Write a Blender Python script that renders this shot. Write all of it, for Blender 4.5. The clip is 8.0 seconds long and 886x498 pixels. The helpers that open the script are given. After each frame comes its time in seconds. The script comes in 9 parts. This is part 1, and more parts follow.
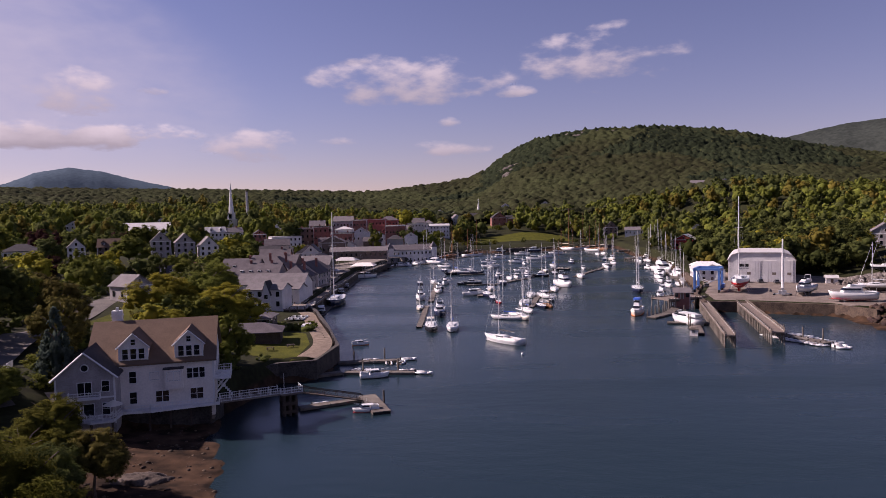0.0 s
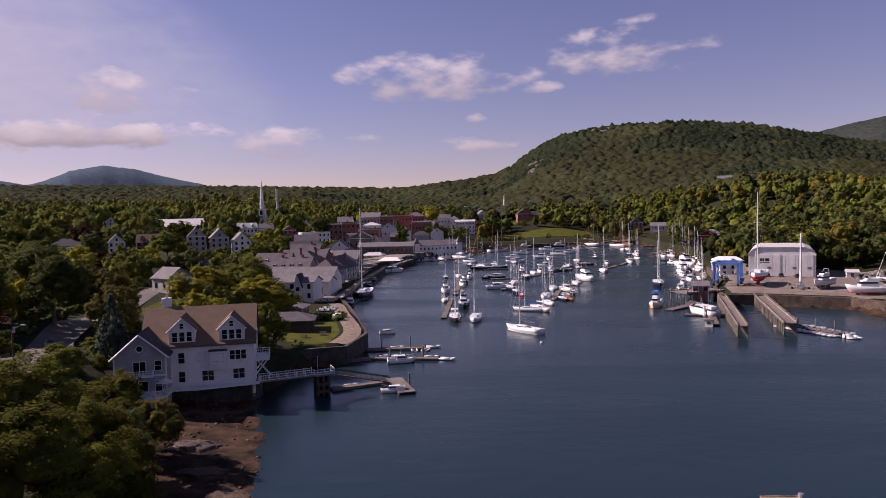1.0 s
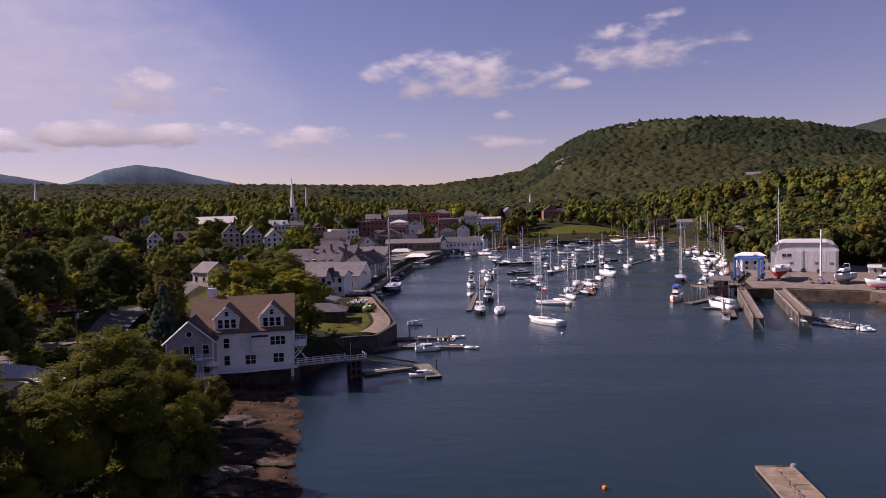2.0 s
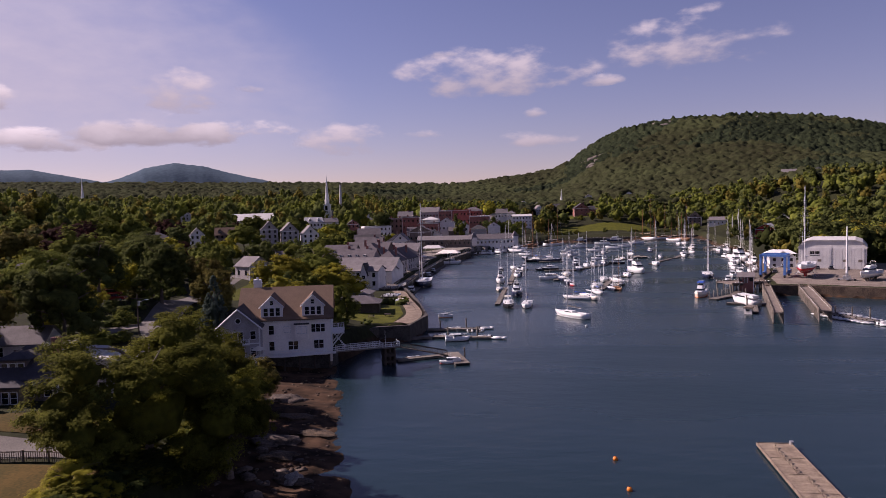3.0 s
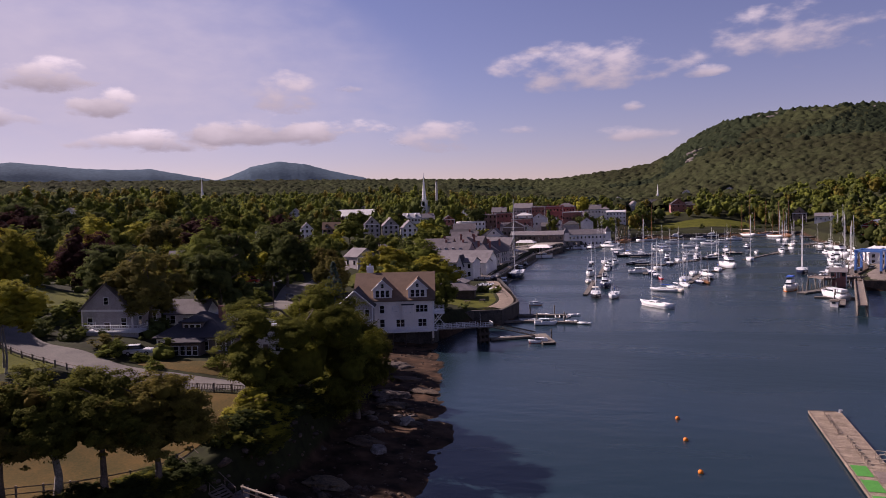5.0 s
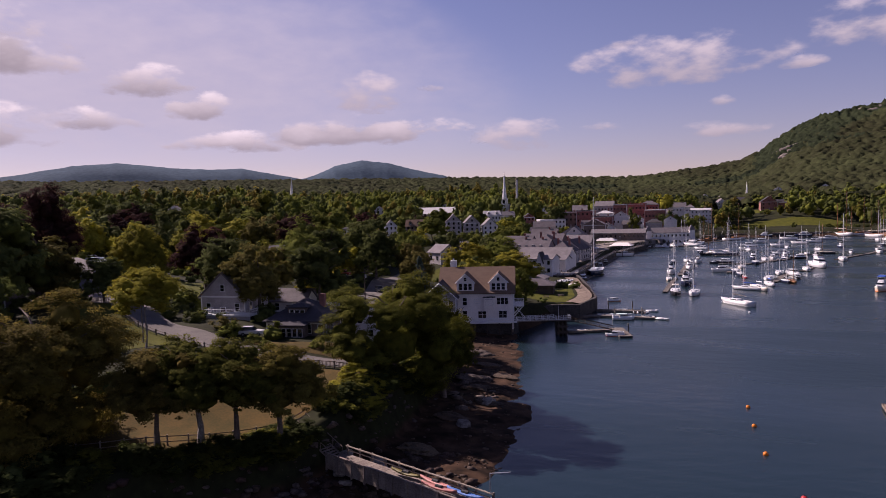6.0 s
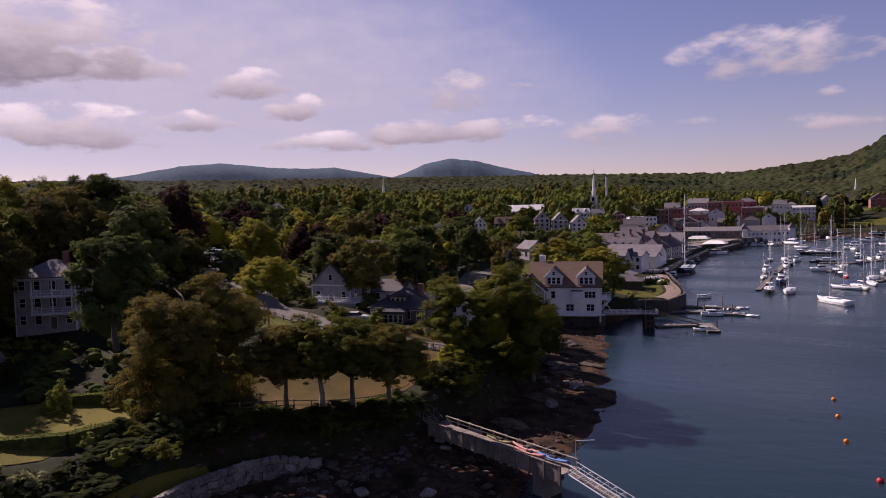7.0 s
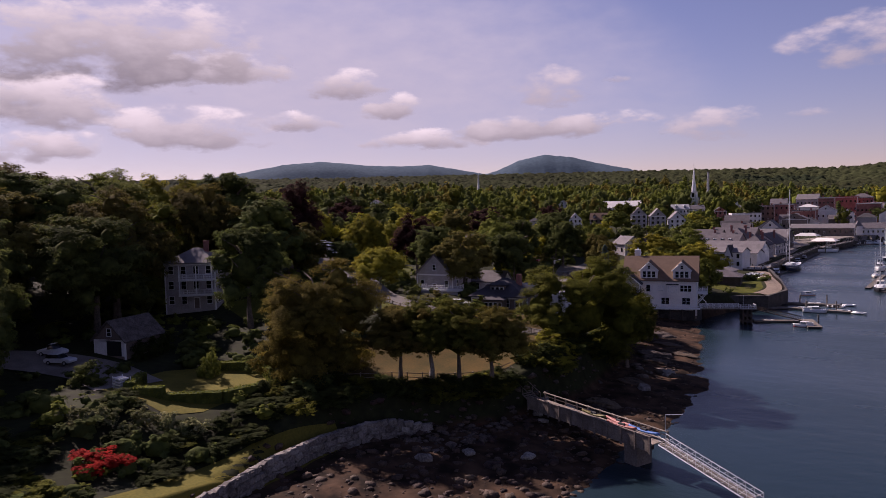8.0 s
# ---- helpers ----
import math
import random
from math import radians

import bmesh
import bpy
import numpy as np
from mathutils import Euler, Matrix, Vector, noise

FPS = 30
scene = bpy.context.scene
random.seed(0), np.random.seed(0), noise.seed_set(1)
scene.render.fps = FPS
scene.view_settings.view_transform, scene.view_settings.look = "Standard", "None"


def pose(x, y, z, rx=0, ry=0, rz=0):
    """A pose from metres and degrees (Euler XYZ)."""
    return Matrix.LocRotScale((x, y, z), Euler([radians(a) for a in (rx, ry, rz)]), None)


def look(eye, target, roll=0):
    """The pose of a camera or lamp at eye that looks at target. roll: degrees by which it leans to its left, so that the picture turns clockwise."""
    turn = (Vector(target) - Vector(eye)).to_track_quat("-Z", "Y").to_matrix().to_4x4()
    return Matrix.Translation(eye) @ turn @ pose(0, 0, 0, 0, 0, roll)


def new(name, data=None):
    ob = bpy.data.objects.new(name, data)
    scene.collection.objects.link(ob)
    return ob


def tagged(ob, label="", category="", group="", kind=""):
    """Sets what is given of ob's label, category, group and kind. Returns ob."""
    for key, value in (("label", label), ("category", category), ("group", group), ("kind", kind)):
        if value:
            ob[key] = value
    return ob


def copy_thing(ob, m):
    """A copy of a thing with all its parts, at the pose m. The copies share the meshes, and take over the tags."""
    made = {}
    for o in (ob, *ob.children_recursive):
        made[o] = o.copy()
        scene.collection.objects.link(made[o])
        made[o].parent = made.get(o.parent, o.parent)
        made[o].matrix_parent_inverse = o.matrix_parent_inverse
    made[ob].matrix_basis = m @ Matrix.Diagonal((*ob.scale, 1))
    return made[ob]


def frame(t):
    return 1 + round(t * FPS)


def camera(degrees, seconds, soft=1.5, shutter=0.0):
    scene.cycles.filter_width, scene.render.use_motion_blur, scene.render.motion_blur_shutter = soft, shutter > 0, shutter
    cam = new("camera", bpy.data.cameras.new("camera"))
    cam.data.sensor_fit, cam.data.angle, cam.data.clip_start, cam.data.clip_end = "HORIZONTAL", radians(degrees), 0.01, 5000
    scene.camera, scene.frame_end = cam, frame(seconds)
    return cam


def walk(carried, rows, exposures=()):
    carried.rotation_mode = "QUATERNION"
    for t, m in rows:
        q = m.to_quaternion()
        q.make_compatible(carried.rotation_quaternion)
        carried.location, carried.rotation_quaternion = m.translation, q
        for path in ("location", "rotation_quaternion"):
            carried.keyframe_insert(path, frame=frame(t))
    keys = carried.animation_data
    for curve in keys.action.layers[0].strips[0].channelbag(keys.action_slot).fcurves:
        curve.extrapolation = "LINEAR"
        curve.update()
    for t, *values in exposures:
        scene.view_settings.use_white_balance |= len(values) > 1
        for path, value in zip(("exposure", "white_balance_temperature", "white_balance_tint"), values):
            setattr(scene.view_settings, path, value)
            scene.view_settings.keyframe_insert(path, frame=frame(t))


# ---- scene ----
cam = camera(65.9, 8.0, soft=0.85)
PATH = [
    (0, (-1.24, -6.923, 33.076), (-1.282, -4.925, 32.983), -1.3),
    (0.5, (-0.737, -11.183, 32.888), (-0.819, -9.187, 32.791), -1.4),
    (1, (-0.09, -15.703, 32.795), (-0.21, -13.709, 32.693), -1.4),
    (1.5, (0.308, -19.962, 32.649), (0.151, -17.971, 32.544), -1.5),
    (3, (2.435, -33.346, 32.428), (2.145, -31.37, 32.316), -1.5),
    (3.5, (3.218, -37.867, 32.429), (2.877, -35.9, 32.316), -1.5),
    (4, (4.18, -42.387, 32.412), (3.778, -40.431, 32.297), -1.6),
    (4.5, (5.098, -46.872, 32.288), (4.629, -44.931, 32.172), -1.6),
    (6, (8.644, -60.323, 32.171), (7.868, -58.483, 32.055), -1.5),
    (6.5, (10.126, -64.707, 32.072), (9.236, -62.92, 31.956), -1.6),
    (7, (11.775, -69.015, 31.949), (10.771, -67.289, 31.833), -1.5),
    (7.5, (13.652, -73.217, 31.744), (12.533, -71.563, 31.627), -1.5),
    (8, (15.701, -77.484, 31.47), (14.472, -75.91, 31.352), -1.5),
]
walk(cam, [(t, look(eye, target, roll)) for t, eye, target, roll in PATH], exposures=[(0, 0.58, 6500, 40), (8, 0.58, 6500, 40)])

# ---------------------------------------------------------------- light
SUN_AZ, SUN_EL = radians(-78), radians(36)      # from the left, over the hillside gardens
world = bpy.data.worlds.new("sky")
scene.world = world
world.use_nodes = True
wn, wl = world.node_tree.nodes, world.node_tree.links
sky = wn.new("ShaderNodeTexSky")
sky.sky_type = "NISHITA"
sky.sun_disc = False
sky.sun_elevation, sky.sun_rotation = SUN_EL, SUN_AZ
sky.air_density, sky.dust_density, sky.ozone_density = 1.12, 0.0, 2.4
wn["Background"].inputs["Strength"].default_value = 0.051
haze = wn.new("ShaderNodeMix")                  # violet cast of the late-summer haze
haze.data_type, haze.blend_type = "RGBA", "MULTIPLY"
haze.inputs["Factor"].default_value = 1.0
haze.inputs["B"].default_value = (1.04, 0.865, 0.975, 1)
wl.new(sky.outputs[0], haze.inputs["A"])
wl.new(haze.outputs["Result"], wn["Background"].inputs["Color"])
sun = new("sun", bpy.data.lights.new("sun", "SUN"))
sun.data.energy, sun.data.angle, sun.data.color = 5.0, radians(0.6), (1.0, 0.94, 0.82)
TO_SUN = Vector((math.sin(SUN_AZ) * math.cos(SUN_EL), math.cos(SUN_AZ) * math.cos(SUN_EL), math.sin(SUN_EL)))
sun.matrix_world = look(TO_SUN * 800, (0, 0, 0))

# ---------------------------------------------------------------- materials


def material(name, base, rough=0.8, metal=0.0, scale=1.0, vary=0.25, bump=0.0, second=None, fine=6.0, per_object=0.0, per_island=0.0, spec=0.25):
    """A surface with two scales of variation: large stains and fine grain, with relief."""
    m = bpy.data.materials.new(name)
    m.use_nodes = True
    n, l = m.node_tree.nodes, m.node_tree.links
    b = n["Principled BSDF"]
    b.inputs["Roughness"].default_value, b.inputs["Metallic"].default_value = rough, metal
    b.inputs["Specular IOR Level"].default_value = spec
    geo = n.new("ShaderNodeNewGeometry")
    big, small = n.new("ShaderNodeTexNoise"), n.new("ShaderNodeTexNoise")
    big.inputs["Scale"].default_value, small.inputs["Scale"].default_value = scale, scale * fine
    big.inputs["Detail"].default_value, small.inputs["Detail"].default_value = 3.0, 3.0
    l.new(geo.outputs["Position"], big.inputs["Vector"])
    l.new(geo.outputs["Position"], small.inputs["Vector"])
    add = n.new("ShaderNodeMath")
    add.operation = "MULTIPLY_ADD"
    add.inputs[1].default_value = 0.5
    half = n.new("ShaderNodeMath")
    half.operation = "MULTIPLY"
    half.inputs[1].default_value = 0.5
    l.new(small.outputs["Fac"], half.inputs[0])
    l.new(big.outputs["Fac"], add.inputs[0])
    l.new(half.outputs[0], add.inputs[2])
    ramp = n.new("ShaderNodeValToRGB")
    two = second or tuple(c * (1 - vary) for c in base)
    one = tuple(min(1.0, c * (1 + vary * 0.5)) for c in base)
    ramp.color_ramp.elements[0].position, ramp.color_ramp.elements[1].position = 0.38, 0.62
    ramp.color_ramp.elements[0].color, ramp.color_ramp.elements[1].color = (*two, 1), (*one, 1)
    l.new(add.outputs[0], ramp.inputs["Fac"])
    out = ramp.outputs["Color"]
    for amount, source in ((per_object, "object"), (per_island, "island")):
        if amount:
            if source == "object":
                rnd = n.new("ShaderNodeObjectInfo").outputs["Random"]
            else:
                rnd = geo.outputs["Random Per Island"]
            hsv = n.new("ShaderNodeHueSaturation")
            val = n.new("ShaderNodeMapRange")
            val.inputs["To Min"].default_value, val.inputs["To Max"].default_value = 1 - amount, 1 + amount
            l.new(rnd, val.inputs["Value"])
            l.new(val.outputs[0], hsv.inputs["Value"])
            hue = n.new("ShaderNodeMapRange")
            hue.inputs["To Min"].default_value, hue.inputs["To Max"].default_value = 0.5 - amount * 0.06, 0.5 + amount * 0.05
            l.new(rnd, hue.inputs["Value"])
            l.new(hue.outputs[0], hsv.inputs["Hue"])
            l.new(out, hsv.inputs["Color"])
            out = hsv.outputs["Color"]
    l.new(out, b.inputs["Base Color"])
    if bump:
        bm_ = n.new("ShaderNodeBump")
        bm_.inputs["Strength"].default_value, bm_.inputs["Distance"].default_value = 0.6, bump
        l.new(add.outputs[0], bm_.inputs["Height"])
        l.new(bm_.outputs[0], b.inputs["Normal"])
    return m


def leaf_material(name, base, second, amount=0.18):
    """Foliage: per-leaf variation, and light that comes through."""
    base, second = (tuple(c * 1.18 for c in q) for q in (base, second))
    m = material(name, base, rough=0.85, scale=0.09, second=second, fine=11, per_island=amount * 0.6, per_object=amount * 0.6, spec=0.03)
    n, l = m.node_tree.nodes, m.node_tree.links
    b, out = n["Principled BSDF"], n["Material Output"]
    tr, mix = n.new("ShaderNodeBsdfTranslucent"), n.new("ShaderNodeMixShader")
    l.new(b.inputs["Base Color"].links[0].from_socket, tr.inputs["Color"])
    mix.inputs["Fac"].default_value = 0.45
    l.new(b.outputs[0], mix.inputs[1])
    l.new(tr.outputs[0], mix.inputs[2])
    l.new(mix.outputs[0], out.inputs["Surface"])
    return m


def water_material():
    m = bpy.data.materials.new("harbour_water")
    m.use_nodes = True
    n, l = m.node_tree.nodes, m.node_tree.links
    b = n["Principled BSDF"]
    b.inputs["Base Color"].default_value = (0.010, 0.023, 0.030, 1)
    b.inputs["Roughness"].default_value, b.inputs["IOR"].default_value = 0.12, 1.33
    b.inputs["Specular IOR Level"].default_value = 0.36
    geo, mp = n.new("ShaderNodeNewGeometry"), n.new("ShaderNodeMapping")
    mp.inputs["Rotation"].default_value = (0, 0, radians(25))
    mp.inputs["Scale"].default_value = (0.5, 1.0, 1.0)
    l.new(geo.outputs["Position"], mp.inputs["Vector"])
    waves = []
    for s, d in ((0.35, 5.0), (2.2, 3.0)):
        t = n.new("ShaderNodeTexNoise")
        t.inputs["Scale"].default_value, t.inputs["Detail"].default_value = s, d
        l.new(mp.outputs[0], t.inputs["Vector"])
        waves.append(t)
    add = n.new("ShaderNodeMath")
    add.operation = "MULTIPLY_ADD"
    add.inputs[1].default_value = 0.22
    l.new(waves[1].outputs["Fac"], add.inputs[0])
    l.new(waves[0].outputs["Fac"], add.inputs[2])
    bump = n.new("ShaderNodeBump")
    bump.inputs["Strength"].default_value, bump.inputs["Distance"].default_value = 0.2, 0.45
    l.new(add.outputs[0], bump.inputs["Height"])
    l.new(bump.outputs[0], b.inputs["Normal"])
    # wind streaks: patches of rougher water
    t = n.new("ShaderNodeTexNoise")
    t.inputs["Scale"].default_value, t.inputs["Detail"].default_value = 0.02, 3.0
    mp2 = n.new("ShaderNodeMapping")
    mp2.inputs["Rotation"].default_value = (0, 0, radians(30))
    mp2.inputs["Scale"].default_value = (0.35, 1.6, 1.0)
    l.new(geo.outputs["Position"], mp2.inputs["Vector"])
    l.new(mp2.outputs[0], t.inputs["Vector"])
    mr = n.new("ShaderNodeMapRange")
    mr.inputs["From Min"].default_value, mr.inputs["From Max"].default_value = 0.35, 0.65
    mr.inputs["To Min"].default_value, mr.inputs["To Max"].default_value = 0.17, 0.33
    l.new(t.outputs["Fac"], mr.inputs["Value"])
    l.new(mr.outputs[0], b.inputs["Roughness"])
    return m


def ground_material():
    """Undergrowth on the land, weed-brown rock and mud between the tide marks."""
    m = material("ground", (0.026, 0.029, 0.011), rough=0.95, scale=0.12, second=(0.016, 0.016, 0.008), fine=8, bump=0.25, spec=0.08)
    n, l = m.node_tree.nodes, m.node_tree.links
    b = n["Principled BSDF"]
    geo = n.new("ShaderNodeNewGeometry")
    sep = n.new("ShaderNodeSeparateXYZ")
    l.new(geo.outputs["Position"], sep.inputs[0])
    noi = n.new("ShaderNodeTexNoise")
    noi.inputs["Scale"].default_value, noi.inputs["Detail"].default_value = 0.35, 6.0
    l.new(geo.outputs["Position"], noi.inputs["Vector"])
    mud = n.new("ShaderNodeValToRGB")
    e = mud.color_ramp.elements
    e[0].position, e[0].color = 0.35, (0.014, 0.009, 0.006, 1)
    e[1].position, e[1].color = 0.68, (0.080, 0.046, 0.027, 1)
    l.new(noi.outputs["Fac"], mud.inputs["Fac"])
    mask = n.new("ShaderNodeMapRange")
    mask.inputs["From Min"].default_value, mask.inputs["From Max"].default_value = 1.7, 2.6
    l.new(sep.outputs["Z"], mask.inputs["Value"])
    mix = n.new("ShaderNodeMix")
    mix.data_type = "RGBA"
    l.new(mask.outputs[0], mix.inputs["Factor"])
    l.new(mud.outputs["Color"], mix.inputs["A"])
    l.new(b.inputs["Base Color"].links[0].from_socket, mix.inputs["B"])
    l.new(mix.outputs["Result"], b.inputs["Base Color"])
    return m


M = dict(
    ground=ground_material(),
    water=water_material(),
    grass=material("lawn_grass", (0.078, 0.080, 0.010), 0.95, scale=0.25, second=(0.044, 0.048, 0.008), fine=14, bump=0.05, spec=0.08),
    dry_grass=material("dry_grass", (0.090, 0.056, 0.016), 0.95, scale=0.3, second=(0.052, 0.042, 0.012), fine=12, bump=0.05, spec=0.08),
    yellow_grass=material("yellow_grass", (0.120, 0.100, 0.018), 0.95, scale=0.3, second=(0.085, 0.078, 0.015), fine=12, bump=0.05, spec=0.08),
    asphalt=material("worn_asphalt", (0.125, 0.11, 0.095), 0.9, scale=0.3, second=(0.085, 0.076, 0.068), fine=20, bump=0.01),
    gravel=material("pale_gravel", (0.22, 0.19, 0.16), 0.95, scale=0.4, second=(0.14, 0.12, 0.10), fine=20, bump=0.03),
    rock=material("shore_rock", (0.078, 0.048, 0.032), 0.85, scale=0.6, second=(0.026, 0.018, 0.013), fine=7, bump=0.2, per_island=0.35, per_object=0.2),
    ledge_rock=material("brown_grey_ledge", (0.115, 0.088, 0.070), 0.85, scale=0.5, second=(0.036, 0.027, 0.021), fine=6, bump=0.25),
    pale_rock=material("pale_rock", (0.21, 0.185, 0.16), 0.85, scale=0.6, second=(0.085, 0.072, 0.062), fine=7, bump=0.15, per_island=0.3, per_object=0.25),
    white=material("white_paint", (0.71, 0.70, 0.68), 0.55, scale=0.5, vary=0.1, fine=9),
    cream=material("cream_clapboard", (0.78, 0.72, 0.65), 0.7, scale=0.4, vary=0.12, fine=9, bump=0.01),
    grey_wall=material("grey_shingle_wall", (0.37, 0.34, 0.33), 0.85, scale=0.6, vary=0.25, fine=10, bump=0.02),
    white_wall=material("white_clapboard", (0.66, 0.64, 0.62), 0.7, scale=0.4, vary=0.15, fine=9, bump=0.01),
    brown_wall=material("brown_shingle_wall", (0.17, 0.13, 0.11), 0.85, scale=0.6, vary=0.3, fine=10, bump=0.02),
    brick=material("red_brick", (0.27, 0.115, 0.095), 0.85, scale=0.6, vary=0.3, fine=12, bump=0.02),
    bright_brick=material("bright_red_brick", (0.38, 0.115, 0.095), 0.85, scale=0.6, vary=0.25, fine=12, bump=0.02),
    red_wall=material("red_board_wall", (0.30, 0.035, 0.03), 0.75, scale=0.6, vary=0.2, fine=9),
    shaggy_roof=material("shaggy_weathered_shingle", (0.125, 0.105, 0.095), 0.95, scale=1.2, second=(0.05, 0.042, 0.036), fine=5, bump=0.25),
    tan_roof=material("tan_shingle_roof", (0.150, 0.098, 0.066), 0.9, scale=0.5, vary=0.2, fine=14, bump=0.02),
    grey_roof=material("grey_shingle_roof", (0.165, 0.147, 0.147), 0.9, scale=0.5, vary=0.25, fine=14, bump=0.02),
    dark_roof=material("dark_shingle_roof", (0.055, 0.050, 0.054), 0.9, scale=0.5, vary=0.3, fine=14, bump=0.02),
    pale_roof=material("pale_metal_roof", (0.50, 0.48, 0.46), 0.6, scale=0.3, vary=0.15, fine=9),
    glass=material("window_glass", (0.012, 0.014, 0.018), 0.08, scale=0.3, vary=0.3, spec=0.6),
    plank=material("weathered_plank", (0.22, 0.18, 0.145), 0.85, scale=0.8, second=(0.13, 0.105, 0.085), fine=8, bump=0.01, per_object=0.18),
    pile=material("wet_piling", (0.07, 0.052, 0.04), 0.8, scale=1.0, vary=0.4, fine=6, bump=0.02),
    old_pile=material("weathered_piling", (0.20, 0.17, 0.14), 0.85, scale=0.8, second=(0.09, 0.075, 0.06), fine=6, bump=0.02),
    near_deck=material("tan_deck_boards", (0.25, 0.195, 0.14), 0.85, scale=0.7, second=(0.14, 0.105, 0.075), fine=9, bump=0.01, per_object=0.12),
    float_deck=material("grey_float_planks", (0.15, 0.13, 0.11), 0.9, scale=0.8, second=(0.085, 0.072, 0.06), fine=8, bump=0.01, per_object=0.15),
    quay=material("brown_quay_timber", (0.115, 0.082, 0.058), 0.9, scale=0.5, second=(0.045, 0.032, 0.024), fine=8, bump=0.05),
    far_conifers=material("far_conifers", (0.024, 0.031, 0.015), 0.95, scale=0.006, second=(0.010, 0.014, 0.008), fine=16, spec=0.02),
    concrete=material("stained_concrete", (0.20, 0.165, 0.135), 0.85, scale=0.4, second=(0.115, 0.09, 0.072), fine=10, bump=0.02),
    metal=material("galvanised_steel", (0.45, 0.45, 0.46), 0.45, metal=0.7, scale=0.8, vary=0.2),
    alu=material("painted_mast", (0.55, 0.54, 0.53), 0.45, metal=0.0, scale=0.8, vary=0.1),
    black=material("black_rubber", (0.015, 0.015, 0.016), 0.6, scale=1.0, vary=0.3),
    gel=material("white_gelcoat", (0.67, 0.67, 0.65), 0.3, scale=0.5, vary=0.08, spec=0.5),
    cream_gel=material("cream_gelcoat", (0.66, 0.60, 0.50), 0.35, scale=0.5, vary=0.08),
    navy=material("navy_hull", (0.012, 0.018, 0.045), 0.25, scale=0.5, vary=0.2, spec=0.5),
    black_hull=material("black_hull", (0.014, 0.014, 0.017), 0.25, scale=0.5, vary=0.2, spec=0.5),
    red=material("red_paint", (0.42, 0.025, 0.025), 0.45, scale=0.6, vary=0.15),
    faded=material("faded_red_plastic", (0.42, 0.17, 0.14), 0.5, scale=1.0, vary=0.15),
    blue=material("blue_canvas", (0.03, 0.10, 0.42), 0.6, scale=0.8, vary=0.2),
    lift=material("blue_steel", (0.07, 0.17, 0.42), 0.45, scale=0.8, vary=0.15),
    teak=material("oiled_wood", (0.22, 0.10, 0.04), 0.5, scale=0.8, vary=0.25),
    orange=material("orange_plastic", (0.75, 0.20, 0.02), 0.4, scale=1.0, vary=0.1),
    olive=material("olive_plastic", (0.16, 0.13, 0.035), 0.5, scale=1.0, vary=0.15),
    green=material("green_mat", (0.05, 0.22, 0.035), 0.9, scale=0.8, vary=0.15),
    bark=material("tree_bark", (0.15, 0.115, 0.09), 0.95, scale=1.2, second=(0.075, 0.06, 0.048), fine=5, bump=0.05),
    pale_bark=material("pale_bark", (0.28, 0.25, 0.22), 0.95, scale=1.2, second=(0.15, 0.13, 0.11), fine=5, bump=0.04),
    sea_wall=material("dark_wet_granite", (0.075, 0.066, 0.058), 0.85, scale=0.5, second=(0.03, 0.026, 0.023), fine=6, bump=0.12),
    slate_roof=material("mauve_grey_shingle_roof", (0.105, 0.09, 0.095), 0.9, scale=0.4, vary=0.3, fine=14, bump=0.02),
    far_woods=material("far_woods", (0.037, 0.043, 0.018), 0.95, scale=0.005, second=(0.022, 0.022, 0.011), fine=22, spec=0.02),
    leaf=leaf_material("green_leaves", (0.150, 0.162, 0.030), (0.074, 0.086, 0.018)),
    # darker twin of green_leaves: dims the near trees through their colour
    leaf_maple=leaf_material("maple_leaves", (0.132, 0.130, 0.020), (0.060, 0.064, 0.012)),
    # deep green creeper, its base darkened further for tree shade on garden shrubs
    leaf_ivy=leaf_material("dark_creeper_leaves", (0.048, 0.058, 0.016), (0.020, 0.026, 0.009)),
    leaf_oak=leaf_material("oak_leaves", (0.168, 0.134, 0.028), (0.080, 0.066, 0.015)),
    leaf_dark=leaf_material("dark_leaves", (0.100, 0.116, 0.032), (0.050, 0.060, 0.019)),
    leaf_yellow=leaf_material("yellow_green_leaves", (0.270, 0.245, 0.030), (0.150, 0.145, 0.020)),
    leaf_brown=leaf_material("olive_brown_leaves", (0.138, 0.116, 0.030), (0.064, 0.057, 0.017)),
    leaf_purple=leaf_material("copper_leaves", (0.060, 0.026, 0.022), (0.030, 0.016, 0.014)),
    leaf_red=leaf_material("red_leaves", (0.44, 0.050, 0.022), (0.22, 0.030, 0.016)),
    leaf_cream=leaf_material("cream_flowers_and_leaves", (0.30, 0.28, 0.15), (0.08, 0.09, 0.03), 0.35),
    leaf_blue=leaf_material("blue_green_needles", (0.085, 0.110, 0.085), (0.040, 0.058, 0.046)),
    # far green woods: the blue of the distance haze is put into the base colour
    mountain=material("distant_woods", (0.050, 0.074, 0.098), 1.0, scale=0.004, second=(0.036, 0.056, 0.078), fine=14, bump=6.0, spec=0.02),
    dark_mountain=material("distant_dark_woods", (0.046, 0.054, 0.046), 1.0, scale=0.004, second=(0.028, 0.034, 0.030), fine=14, bump=6.0, spec=0.02),
)


